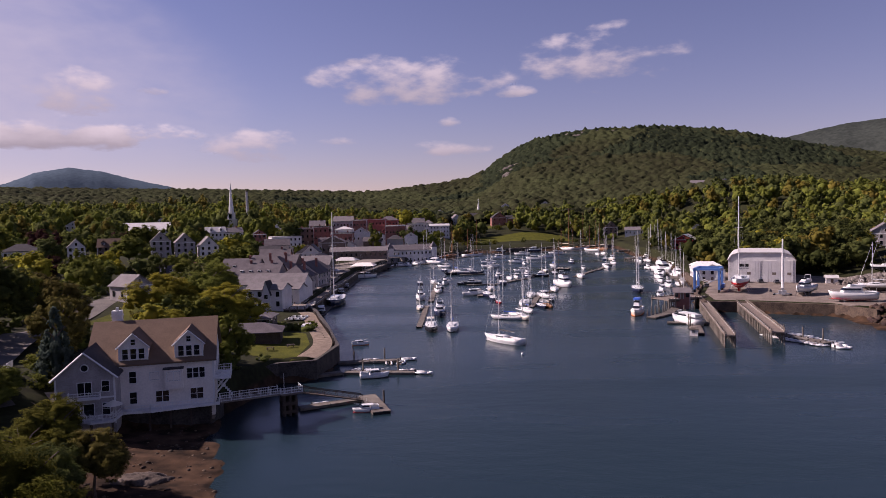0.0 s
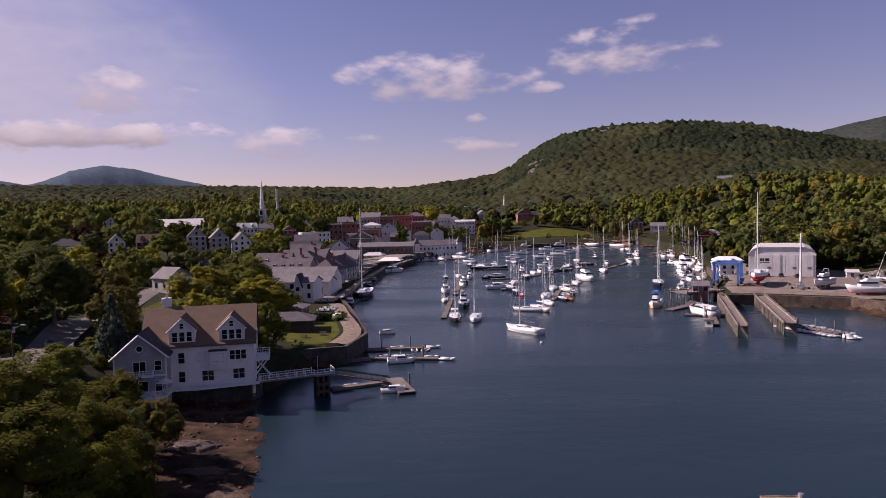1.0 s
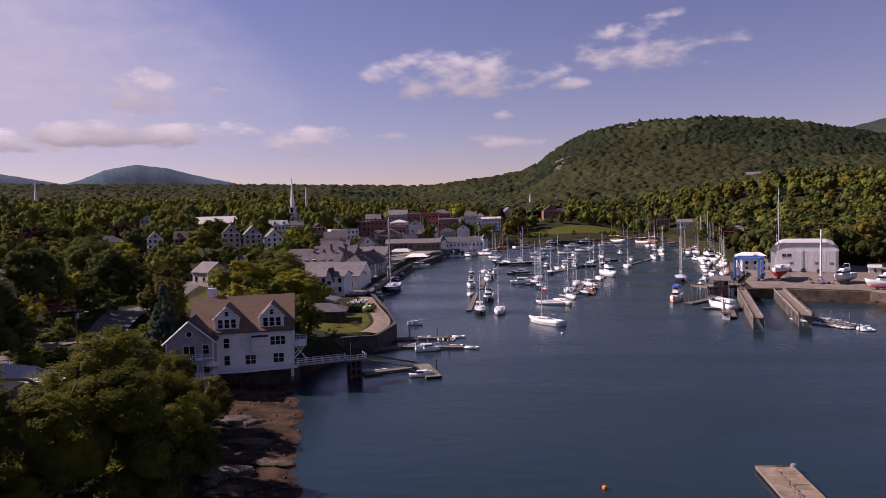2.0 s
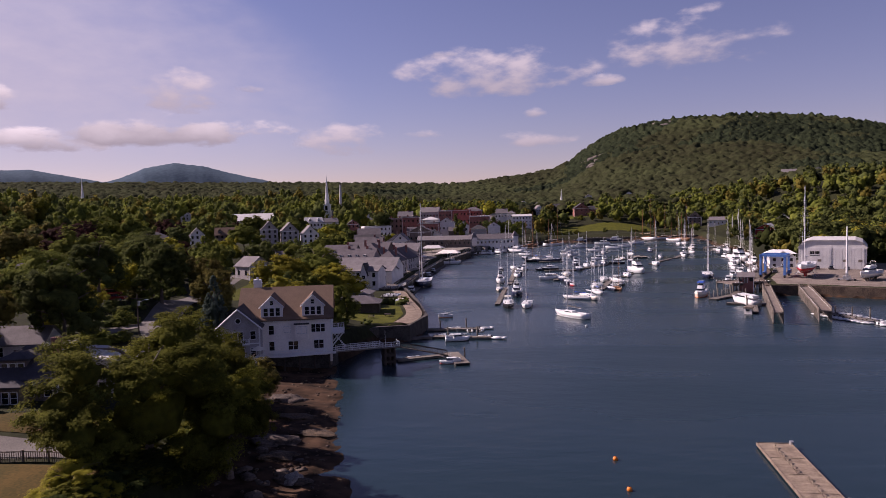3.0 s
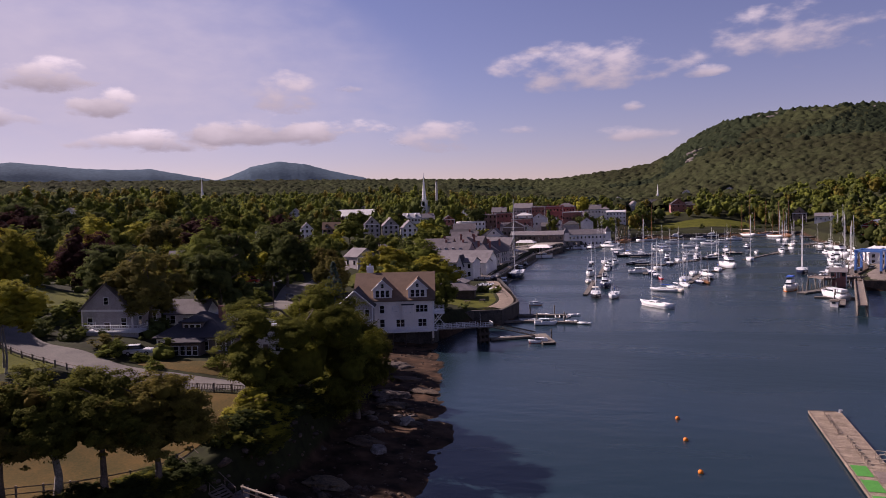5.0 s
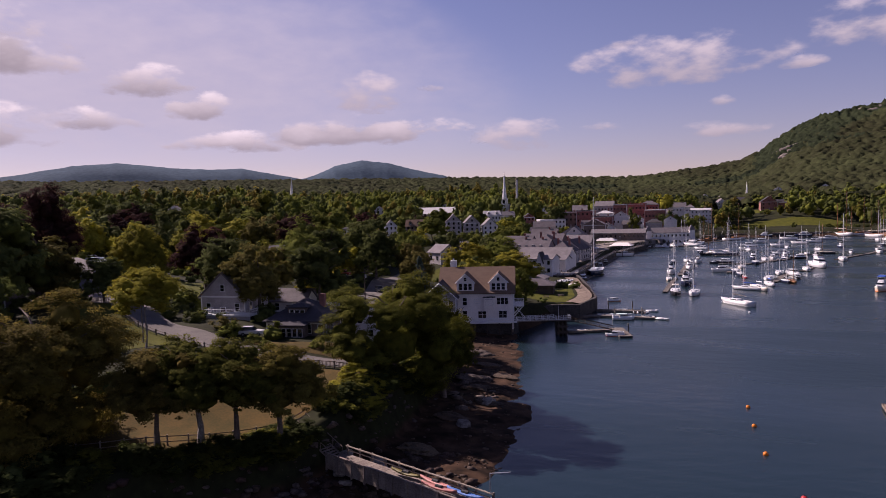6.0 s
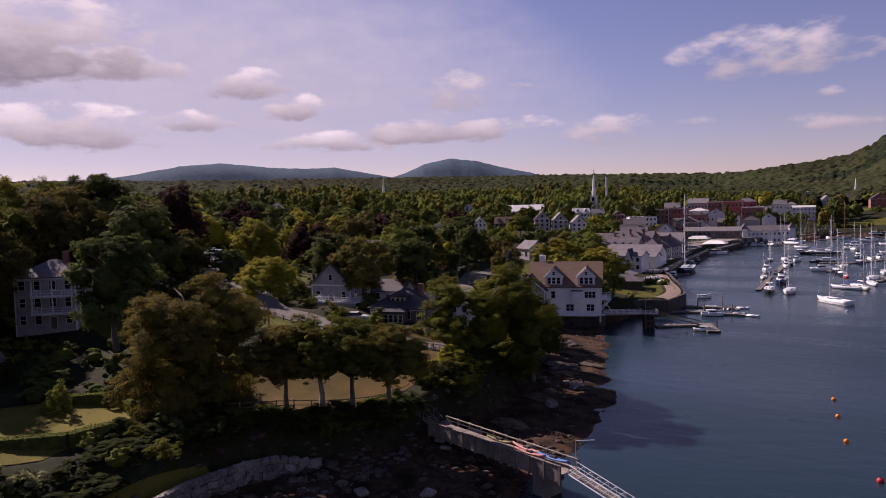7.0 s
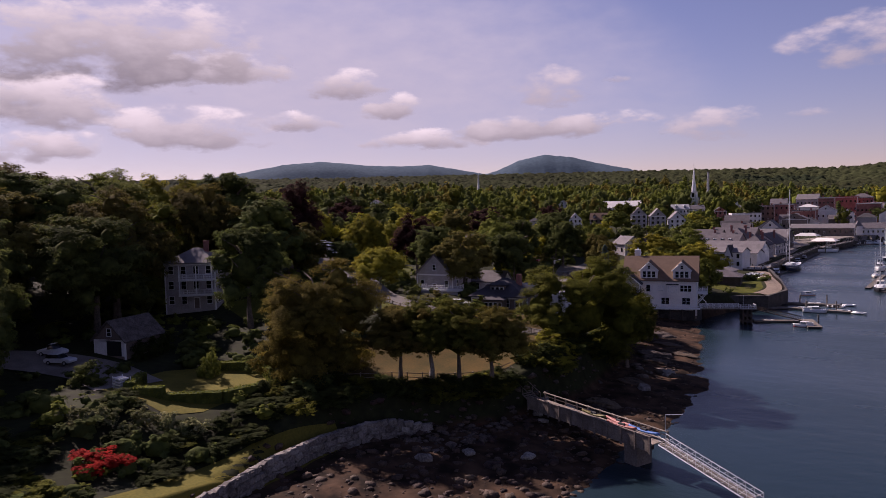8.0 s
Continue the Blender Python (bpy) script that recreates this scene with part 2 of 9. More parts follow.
def rough_up(m, scale, distance, strength=0.9):
    """Adds a fine, deep relief: leaves seen from far off."""
    n, l = m.node_tree.nodes, m.node_tree.links
    geo, t, b = n.new("ShaderNodeNewGeometry"), n.new("ShaderNodeTexNoise"), n.new("ShaderNodeBump")
    t.inputs["Scale"].default_value, t.inputs["Detail"].default_value, t.inputs["Roughness"].default_value = scale, 4.0, 0.65
    b.inputs["Strength"].default_value, b.inputs["Distance"].default_value = strength, distance
    l.new(geo.outputs["Position"], t.inputs["Vector"])
    l.new(t.outputs["Fac"], b.inputs["Height"])
    l.new(b.outputs[0], n["Principled BSDF"].inputs["Normal"])


rough_up(M["far_woods"], 0.35, 1.5, 0.6)
rough_up(M["far_conifers"], 0.35, 1.5, 0.6)
# ---------------------------------------------------------------- mesh helpers


def mesh_np(name, verts, faces, mats, smooth=False, index=None):
    """An object's mesh from numpy arrays: verts (n, 3) and quads or triangles (m, k)."""
    me = bpy.data.meshes.new(name)
    faces = np.asarray(faces, dtype=np.int32)
    k = faces.shape[1]
    me.vertices.add(len(verts))
    me.vertices.foreach_set("co", np.asarray(verts, dtype=np.float32).ravel())
    me.loops.add(faces.size)
    me.loops.foreach_set("vertex_index", faces.ravel())
    me.polygons.add(len(faces))
    me.polygons.foreach_set("loop_start", np.arange(0, faces.size, k, dtype=np.int32))
    if smooth:
        me.polygons.foreach_set("use_smooth", np.ones(len(faces), dtype=bool))
    for m in mats if isinstance(mats, (list, tuple)) else [mats]:
        me.materials.append(m)
    if index is not None:
        me.polygons.foreach_set("material_index", np.asarray(index, dtype=np.int32))
    me.update(calc_edges=True)
    return me


def part(name, bm, mat, parent=None, label="", smooth=False, at=None):
    """Links a bmesh as one mesh object under a thing or a part."""
    me = bpy.data.meshes.new(name)
    bm.to_mesh(me)
    bm.free()
    me.materials.append(mat)
    if smooth:
        for p in me.polygons:
            p.use_smooth = True
    ob = new(name, me)
    if parent is not None:
        ob.parent = parent
    if at is not None:
        ob.matrix_basis = at
    if label:
        ob["label"] = label
    return ob


def again(ob, parent, at):
    """One more object on the same mesh, as another part."""
    o = bpy.data.objects.new(ob.name.split(".")[0], ob.data)
    scene.collection.objects.link(o)
    o.parent = parent
    o.matrix_basis = at
    return o


def box(bm, x0, x1, y0, y1, z0, z1, m=None):
    v = [bm.verts.new((x, y, z)) for z in (z0, z1) for x, y in ((x0, y0), (x1, y0), (x1, y1), (x0, y1))]
    for f in ((3, 2, 1, 0), (4, 5, 6, 7), (0, 1, 5, 4), (1, 2, 6, 5), (2, 3, 7, 6), (3, 0, 4, 7)):
        bm.faces.new([v[i] for i in f])
    if m is not None:
        bmesh.ops.transform(bm, matrix=m, verts=v)
    return v


def boxes(*dims):
    bm = bmesh.new()
    for d in dims:
        box(bm, *d)
    return bm


def rod(bm, a, b, r0, r1=None, sides=8):
    """A tapered bar from a to b."""
    a, b = Vector(a), Vector(b)
    r1 = r0 if r1 is None else r1
    q = (b - a).to_track_quat("Z", "Y").to_matrix()
    rings = []
    for c, r in ((a, r0), (b, r1)):
        rings.append([bm.verts.new(c + q @ Vector((r * math.cos(i * math.tau / sides), r * math.sin(i * math.tau / sides), 0))) for i in range(sides)])
    for i in range(sides):
        j = (i + 1) % sides
        bm.faces.new((rings[0][i], rings[0][j], rings[1][j], rings[1][i]))
    bm.faces.new(rings[0][::-1])
    bm.faces.new(rings[1])


def rods(*list_of):
    bm = bmesh.new()
    for r in list_of:
        rod(bm, *r)
    return bm


def loft(bm, rings, cap=True):
    """A skin over rings of equally many points."""
    vs = [[bm.verts.new(p) for p in ring] for ring in rings]
    n = len(vs[0])
    for a, b in zip(vs, vs[1:]):
        for i in range(n):
            j = (i + 1) % n
            bm.faces.new((a[i], a[j], b[j], b[i]))
    if cap:
        bm.faces.new(vs[0][::-1])
        bm.faces.new(vs[-1])
    return vs


def prism(bm, outline, y0, y1):
    """An outline in x, z pushed from y0 to y1."""
    loft(bm, [[(x, y0, z) for x, z in outline], [(x, y1, z) for x, z in outline]])


def thing(name, m, label="", category="", group=""):
    ob = new(name)
    ob.matrix_basis = m
    return tagged(ob, label, category, group)


def ease(x, a, b):
    t = np.clip((x - a) / (b - a), 0, 1)
    return t * t * (3 - 2 * t)

# ---------------------------------------------------------------- the land
# the harbour's waterline, from the open south round by west, north and east
WATER = np.array([
    (-16, -400), (-20, -120), (-24, -50), (-20, -25), (-18, -12), (-19, 3), (-18, 19), (-19.5, 38), (-26, 58), (-33, 80),
    (-37, 90), (-42, 106), (-38, 131), (-31, 133), (-29.5, 150), (-47.6, 213), (-53.5, 227), (-56, 290), (-58, 365), (-50, 440), (-26, 505),
    (10, 606), (150, 645), (133, 510), (133, 440), (110, 330), (95, 267), (84.5, 242), (79.5, 217.5), (91.5, 215.5), (114, 204), (112, 178), (150, 120), (420, 40), (900, -400)])
# the top edge of the bank on the west side, and the quays
BANK = np.array([
    (-30, -400), (-38, -120), (-42, -70), (-44, -38), (-49, -28), (-49, -18), (-45, -9), (-37, 2), (-34, 20), (-37, 40),
    (-43, 60), (-52, 74), (-60, 86), (-60.5, 96), (-43.5, 104), (-43, 108), (-38.6, 131), (-31.6, 133.6), (-30, 150), (-48.2, 213), (-54, 227), (-57, 290), (-59, 365), (-51, 440), (-26.5, 506),
    (10, 608), (151, 647), (134, 510), (134, 440), (111, 330), (96, 267), (85.2, 242), (80.1, 218.1), (91.6, 216.1), (114.6, 204.6), (124, 184), (160, 126), (425, 50), (905, -390)])
HEIGHTS = np.array([
    (-97, 217, 10.6), (-104, 224, 10.8), (-90, 210, 10.2), (-103, 205, 10.8), (-86, 222, 9.8), (-95, 230, 10.6),
    (-52, 98, 4.3), (-47, 62, 4.6), (-42, 38, 5.2), (-47, 27, 9.3), (-43, 0, 6.0), (-52, -6, 6.6), (-60, -23, 7.2), (-48, -34, 4.0), (-72, -38, 9.0),
    (-110, -30, 11), (-72, 13, 12.0), (-100, 27, 16.5), (-60, 38, 10.2), (-80, 42, 12.5), (-76, 95, 10.3), (-105, 112, 14), (-60, 130, 6), (-34, 142, 4.2),
    (-62, 205, 3.0), (-57, 222, 2.4), (-66, 222, 3.8), (-69, 234, 3.9), (-60, 238, 3.4), (-76, 248, 4.4), (-64, 252, 4.0), (-84, 262, 5.2), (-66, 266, 4.6), (-58, 192, 2.8), (-64, 184, 3.2), (-75, 300, 5), (-70, 420, 5), (-30, 520, 4.5), (20, 660, 5), (130, 680, 5), (-135, 200, 15), (-160, 330, 17), (-165, 60, 22)])
HEIGHTS_FAR = np.array([
    (100, 226, 3.4), (92, 252, 3.4), (112, 214, 3.4), (-165, -40, 20), (-150, 500, 16), (140, 260, 3.4), (125, 350, 3.6), (150, 600, 6), (190, 260, 9), (190, 170, 5), (240, 300, 18),
    (-400, 400, 26), (-400, 0, 36), (-300, 900, 40), (0, 900, 18), (300, 700, 30), (-40, 700, 14), (80, 780, 16), (-250, 200, 24), (400, 300, 40), (-60, -120, 8), (-120, -150, 16)])


def signed(px, py, poly):
    """Distance to a polygon's outline: positive outside of it."""
    best, inside = np.full(px.shape, 1e9), np.zeros(px.shape, bool)
    for (ax, ay), (bx, by) in zip(poly, np.roll(poly, -1, axis=0)):
        dx, dy = bx - ax, by - ay
        t = np.clip(((px - ax) * dx + (py - ay) * dy) / (dx * dx + dy * dy), 0, 1)
        best = np.minimum(best, np.hypot(px - ax - t * dx, py - ay - t * dy))
        inside ^= ((ay > py) != (by > py)) & (px < (bx - ax) * (py - ay) / (by - ay + 1e-12) + ax)
    return np.where(inside, -best, best)


# crest of the hills all round: bearing from the harbour mouth (degrees, east positive) and height
CREST_A = [-180, -95, -75, -47, -35, -23, -14.6, -11, -7.5, -4.8, -0.8, 1, 2.4, 3.4, 4.3, 5.4, 6.6, 8.8, 11.5, 15.8, 19.9, 22.2, 24.5, 26.7, 31, 45, 60, 100, 180]
CREST_Z = [60, 80, 98, 98, 98, 95, 90, 87, 84, 89, 102, 111, 128, 149, 164, 180, 193, 204, 210, 208, 197, 183, 167, 152, 126, 90, 80, 60, 60]


def crest(a):
    return np.interp(a, CREST_A, CREST_Z)


def height(px, py):
    px, py = np.asarray(px, float), np.asarray(py, float)
    dw, db = signed(px, py, WATER), signed(px, py, BANK)
    num, den = np.zeros(px.shape), np.zeros(px.shape)
    for x, y, z in np.concatenate([HEIGHTS, HEIGHTS_FAR]):
        w = 1 / ((px - x) ** 2 + (py - y) ** 2 + 36) ** 1.6
        num, den = num + w * z, den + w
    land = num / den
    r, a = np.hypot(px, py + 40), np.degrees(np.arctan2(px, py + 40))
    start = np.interp(a, [-180, -60, -20, 0, 10, 25, 60, 180], [260, 260, 420, 760, 760, 520, 420, 420])
    climb = np.clip((r - start) / (1560 - start), 0, None)
    up = np.where(climb < 1, climb ** 1.35, np.clip(1 - (climb - 1) * 0.9, 0.25, 1))
    hills = crest(a) * up
    land = np.maximum(land, 0) * (1 - ease(climb, 0.05, 0.7)) + hills
    beach = np.clip(dw * 0.09, -3.0, 1.7)
    rise = ease(db, -1.2, 1.6)
    return np.where(dw < 0, np.clip(dw * 0.25, -4, 0) - 0.02, beach * (1 - rise) + np.maximum(land, 1.8) * rise)


def axis(lo, hi, step, far_lo, far_hi, grow):
    mid = list(np.arange(lo, hi + step / 2, step))
    out, d, x = [], step, hi
    while x < far_hi:
        d = min(d * grow, 130)
        x += d
        out.append(x)
    inn, d, x = [], step, lo
    while x > far_lo:
        d = min(d * grow, 130)
        x -= d
        inn.append(x)
    return np.array(inn[::-1] + mid + out)


GX, GY = axis(-130, 170, 2.2, -3600, 3600, 1.10), axis(-70, 300, 2.2, -2500, 3800, 1.055)
# a finer mesh along the tidal shore
GX = np.concatenate([GX[GX < -58], np.arange(-57.2, -12.5, 0.8), GX[GX > -12]])
GY = np.concatenate([GY[GY < -52], np.arange(-51.2, 110, 0.9), GY[GY > 110.5]])
gx, gy = np.meshgrid(GX, GY)
GZ = height(gx, gy)
rough_ = np.array([noise.noise(Vector((x * 0.16, y * 0.16, 0))) + 0.5 * noise.noise(Vector((x * 0.5, y * 0.5, 3))) for x, y in zip(gx.ravel(), gy.ravel())]).reshape(gx.shape)
GZ = GZ + rough_ * np.where((GZ > -0.6) & (GZ < 2.4), 0.42, 0.0) * ease(np.abs(gx + 30), 300, 60)


def ground_z(x, y):
    """Height of the ground sheet at a place."""
    i = int(np.clip(np.searchsorted(GX, x) - 1, 0, len(GX) - 2))
    j = int(np.clip(np.searchsorted(GY, y) - 1, 0, len(GY) - 2))
    u, v = (x - GX[i]) / (GX[i + 1] - GX[i]), (y - GY[j]) / (GY[j + 1] - GY[j])
    return float((GZ[j, i] * (1 - u) + GZ[j, i + 1] * u) * (1 - v) + (GZ[j + 1, i] * (1 - u) + GZ[j + 1, i + 1] * u) * v)


ny, nx = gx.shape
idx = np.arange(nx * ny).reshape(ny, nx)
quads = np.stack([idx[:-1, :-1], idx[:-1, 1:], idx[1:, 1:], idx[1:, :-1]], -1).reshape(-1, 4)
ground = new("ground", mesh_np("ground", np.stack([gx, gy, GZ], -1).reshape(-1, 3), quads, M["ground"], smooth=True))
tagged(ground, "wooded land with brown weed-covered tidal shore", "ground", kind="structure")

bm = bmesh.new()
box(bm, -4000, 4000, -4000, 700, -6, 0)
water = part("water", bm, M["water"])
tagged(water, "calm dark blue harbour water with light ripples", "water", kind="structure")


def strip(name, points, width, mat, label, lift=0.07, category="road"):
    """A road or path that lies on the ground along a line."""
    pts = [Vector((*p, 0)) for p in points]
    dense = []
    for i in range(len(pts) - 1):
        p0, p1, p2, p3 = pts[max(i - 1, 0)], pts[i], pts[i + 1], pts[min(i + 2, len(pts) - 1)]
        n = max(2, int((p2 - p1).length / 2))
        for k in range(n):
            t = k / n
            dense.append(0.5 * ((2 * p1) + (p2 - p0) * t + (2 * p0 - 5 * p1 + 4 * p2 - p3) * t * t + (3 * p1 - p0 - 3 * p2 + p3) * t ** 3))
    dense.append(pts[-1])
    verts, w = [], 5
    for i, p in enumerate(dense):
        d = (dense[min(i + 1, len(dense) - 1)] - dense[max(i - 1, 0)]).normalized()
        s = Vector((d.y, -d.x, 0))
        for k in range(w):
            q = p + s * width * (k / (w - 1) - 0.5)
            verts.append((q.x, q.y, max(ground_z(q.x, q.y), ground_z(p.x, p.y) - 0.25) + lift))
    ids = np.arange(len(verts)).reshape(-1, w)
    f = np.stack([ids[:-1, :-1], ids[:-1, 1:], ids[1:, 1:], ids[1:, :-1]], -1).reshape(-1, 4)
    ob = new(name, mesh_np(name, verts, f, mat, smooth=True))
    return tagged(ob, label, category, kind="structure")


PATCHES = []


def patch(name, outline, mat, label, lift=0.06, category="lawn", rings=10):
    """A lawn or yard that lies on the ground inside an outline."""
    PATCHES.append(np.array(outline))
    edge = []
    for (ax, ay), (bx, by) in zip(outline, outline[1:] + outline[:1]):
        n = max(2, int(math.hypot(bx - ax, by - ay) / 1.6))
        edge += [(ax + (bx - ax) * k / n, ay + (by - ay) * k / n) for k in range(n)]
    cx, cy = sum(p[0] for p in edge) / len(edge), sum(p[1] for p in edge) / len(edge)
    verts = []
    for r in range(rings + 1):
        for x, y in edge:
            qx, qy = cx + (x - cx) * r / rings, cy + (y - cy) * r / rings
            verts.append((qx, qy, ground_z(qx, qy) + lift))
    n = len(edge)
    ids = np.arange(len(verts)).reshape(rings + 1, n)
    nxt = np.roll(ids, -1, axis=1)
    f = np.stack([ids[:-1], ids[1:], nxt[1:], nxt[:-1]], -1).reshape(-1, 4)
    ob = new(name, mesh_np(name, verts, f, mat, smooth=True))
    return tagged(ob, label, category, kind="structure")

# ---------------------------------------------------------------- roads, lawns, yards
ROAD_A = [(-37, 31), (-48, 29.5), (-57, 28), (-67, 28), (-77, 30), (-90, 32), (-106, 42), (-123, 53), (-152, 68), (-190, 90)]
ROAD_B = [(-66, 84), (-72, 90), (-79, 101), (-87, 121), (-98, 150), (-104, 180), (-107, 200), (-108, 225)]
strip("road", ROAD_A, 6.5, M["asphalt"], "worn grey asphalt lane with sandy edges")
strip("road", ROAD_B, 7.0, M["asphalt"], "wide grey asphalt lane above the harbour")
strip("road", [(-108, 213), (-97, 217), (-88, 219)], 12, M["asphalt"], "small asphalt parking place beside the boathouse", 0.1)
strip("road", [(-79, 66), (-84, 84), (-80, 99)], 5, M["asphalt"], "narrow asphalt driveway between the houses", 0.1)
strip("road", [(-108, -44), (-96, -36), (-86, -31), (-74, -32)], 9, M["gravel"], "gravel drive dappled with tree shade")
patch("lawn", [(-38.3, 131.8), (-35.6, 134.2), (-36.0, 150), (-40.0, 164), (-47, 168), (-53, 150), (-50, 136)], M["grass"], "mown green lawn above the sea wall")
patch("lawn", [(-58, -10), (-50, -5), (-41, 4), (-39.5, 25.2), (-50, 24.4), (-62, 22.4), (-66, 6)], M["dry_grass"], "sun-dried brown lawn behind the rail fence")
patch("lawn", [(-51, 34), (-47, 37), (-52, 43), (-58, 38), (-67, 34), (-66, 32.5), (-57, 32.2)], M["dry_grass"], "yellowed front lawn of the bungalow")
patch("lawn", [(-78, 13), (-74, 26), (-88, 27), (-100, 34), (-104, 30), (-95, 16), (-84, 9)], M["grass"], "sloping green lawn beside the lane")
patch("lawn", [(-46.6, -18), (-44, -40), (-41, -70), (-46, -70), (-48.6, -44), (-50.4, -30), (-49.2, -18)], M["yellow_grass"], "strip of yellowed grass along the sea wall")
patch("lawn", [(-76, -36), (-62, -34), (-60, -30), (-62, -14), (-74, -12), (-79, -24)], M["yellow_grass"], "garden lawn between clipped hedges")
patch("lawn", [(-92, 0), (-86, 8), (-100, 14), (-106, 4)], M["grass"], "small sunlit lawn below the tall houses")
patch("lawn", [(-128, 64), (-112, 70), (-128, 90), (-146, 80)], M["grass"], "roadside green verge under trees")
patch("lawn", [(-90, 160), (-84, 186), (-97, 190), (-98, 168)], M["grass"], "green traffic island beside the lane")
patch("lawn", [(-118, 232), (-100, 236), (-104, 262), (-124, 258)], M["grass"], "green terrace lawn above the harbour")
patch("lawn", [(14, 690), (60, 692), (118, 704), (112, 728), (70, 738), (18, 720)], M["grass"], "public park lawn at the harbour's head")
patch("lawn", [(-14, 780), (30, 776), (60, 788), (40, 806), (-4, 804)], M["grass"], "terraced lawn below the library", rings=6)
patch("yard", [(80.8, 218.8), (91.8, 216.8), (114.4, 205.4), (124, 196), (150, 226), (165, 262), (140, 300), (115, 322), (97, 268), (86, 243)], M["concrete"], "boatyard hardstanding of stained concrete and gravel", category="yard", lift=0.22)
patch("yard", [(-60, 236), (-58.5, 300), (-60, 366), (-72, 366), (-74, 300), (-66, 236)], M["gravel"], "plank and gravel terraces along the waterfront", category="yard", lift=0.1)
patch("yard", [(-57, 368), (-53, 430), (-30, 500), (-60, 470), (-78, 420), (-72, 372)], M["gravel"], "paved public landing at the waterfront", category="yard", lift=0.1)

# ---------------------------------------------------------------- houses
WINDOWS = {}


def window(parent, m, w=1.0, h=1.4, cols=1, rows=2, frame_mat="white", far=False):
    """A framed window with glazing bars; it stands 6 cm proud of its wall, which faces -y."""
    key = (round(w, 2), round(h, 2), cols, rows, frame_mat)
    t = 0.09
    if key not in WINDOWS:
        bm = boxes((-w / 2 - t, -w / 2, -0.07, 0.02, -t, h + t), (w / 2, w / 2 + t, -0.07, 0.02, -t, h + t),
                   (-w / 2, w / 2, -0.07, 0.02, h, h + t), (-w / 2, w / 2, -0.09, 0.02, -t, 0))
        for c in range(1, cols):
            x = -w / 2 + w * c / cols
            box(bm, x - 0.05, x + 0.05, -0.065, 0.02, 0, h)
        for r in range(1, rows):
            box(bm, -w / 2, w / 2, -0.055, 0.01, h * r / rows - 0.025, h * r / rows + 0.025)
        frame_ = bpy.data.meshes.new("window")
        bm.to_mesh(frame_)
        bm.free()
        frame_.materials.append(M[frame_mat])
        bm = boxes((-w / 2, w / 2, -0.03, 0.0, 0, h))
        pane = bpy.data.meshes.new("pane")
        bm.to_mesh(pane)
        bm.free()
        pane.materials.append(M["glass"])
        # the same in one piece, for the windows of distant houses
        both = boxes((-w / 2 - t, w / 2 + t, -0.07, 0.02, -t, h + t))
        both.faces.ensure_lookup_table()
        front = min(both.faces, key=lambda f_: f_.calc_center_median().y)
        bmesh.ops.inset_region(both, faces=[front], thickness=t, depth=-0.045)
        front.material_index = 1
        whole = bpy.data.meshes.new("window")
        both.to_mesh(whole)
        both.free()
        whole.materials.append(M[frame_mat])
        whole.materials.append(M["glass"])
        WINDOWS[key] = (frame_, pane, whole)
    if far:
        ob = new("window", WINDOWS[key][2])
        ob.parent = parent
        ob.matrix_basis = m
        return ob
    for name, me in zip(("window", "pane"), WINDOWS[key]):
        ob = new(name, me)
        ob.parent = parent
        if name == "window":
            ob.matrix_basis = m
            parent = ob
    return parent


def gable_wall(w, d, h, rise, base=-2.0, along="x"):
    """Walls up to the gables; the ridge runs along x or y."""
    bm = bmesh.new()
    if along == "x":
        loft(bm, [[(x, 0, base), (x, d, base), (x, d, h), (x, d / 2, h + rise), (x, 0, h)] for x in (0, w)])
    else:
        loft(bm, [[(w, y, base), (0, y, base), (0, y, h), (w / 2, y, h + rise), (w, y, h)] for y in (0, d)])
    bmesh.ops.recalc_face_normals(bm, faces=bm.faces)
    return bm


def gable_roof(w, d, h, rise, over=0.45, thick=0.22, along="x"):
    bm = bmesh.new()
    span = d if along == "x" else w
    run = w if along == "x" else d
    k = rise / (span / 2)
    o = [(-over, h - over * k), (span / 2, h + rise), (span + over, h - over * k)]
    ring = [(p, z + 0.03) for p, z in o] + [(p, z + thick + 0.03) for p, z in o[::-1]]
    if along == "x":
        loft(bm, [[(x, p, z) for p, z in ring] for x in (-over, run + over)])
    else:
        loft(bm, [[(p, y, z) for p, z in ring] for y in (-over, run + over)])
    bmesh.ops.recalc_face_normals(bm, faces=bm.faces)
    return bm


def hip_roof(w, d, h, rise, over=0.6, thick=0.2):
    bm = bmesh.new()
    c = [(-over, -over), (w + over, -over), (w + over, d + over), (-over, d + over)]
    s = min(w, d) / 2
    if w >= d:
        top = [(s, d / 2), (w - s, d / 2), (w - s, d / 2), (s, d / 2)]
    else:
        top = [(w / 2, s), (w / 2, s), (w / 2, d - s), (w / 2, d - s)]
    lo = [bm.verts.new((x, y, h)) for x, y in c]
    up = [bm.verts.new((x, y, h + thick)) for x, y in c]
    tp = [bm.verts.new((x, y, h + rise)) for x, y in top]
    bm.faces.new(lo[::-1])
    for i in range(4):
        j = (i + 1) % 4
        bm.faces.new((lo[i], lo[j], up[j], up[i]))
        bm.faces.new((up[i], up[j], tp[j], tp[i]))
    bmesh.ops.remove_doubles(bm, verts=bm.verts, dist=0.001)
    bmesh.ops.recalc_face_normals(bm, faces=bm.faces)
    return bm


HOUSES = []
SIGHT = [(-176, 521, 4, 33.0), (-440, 576, 4, 52.0), (28, 905, 3, 42.0)]      # place, half width and a height that stays in view


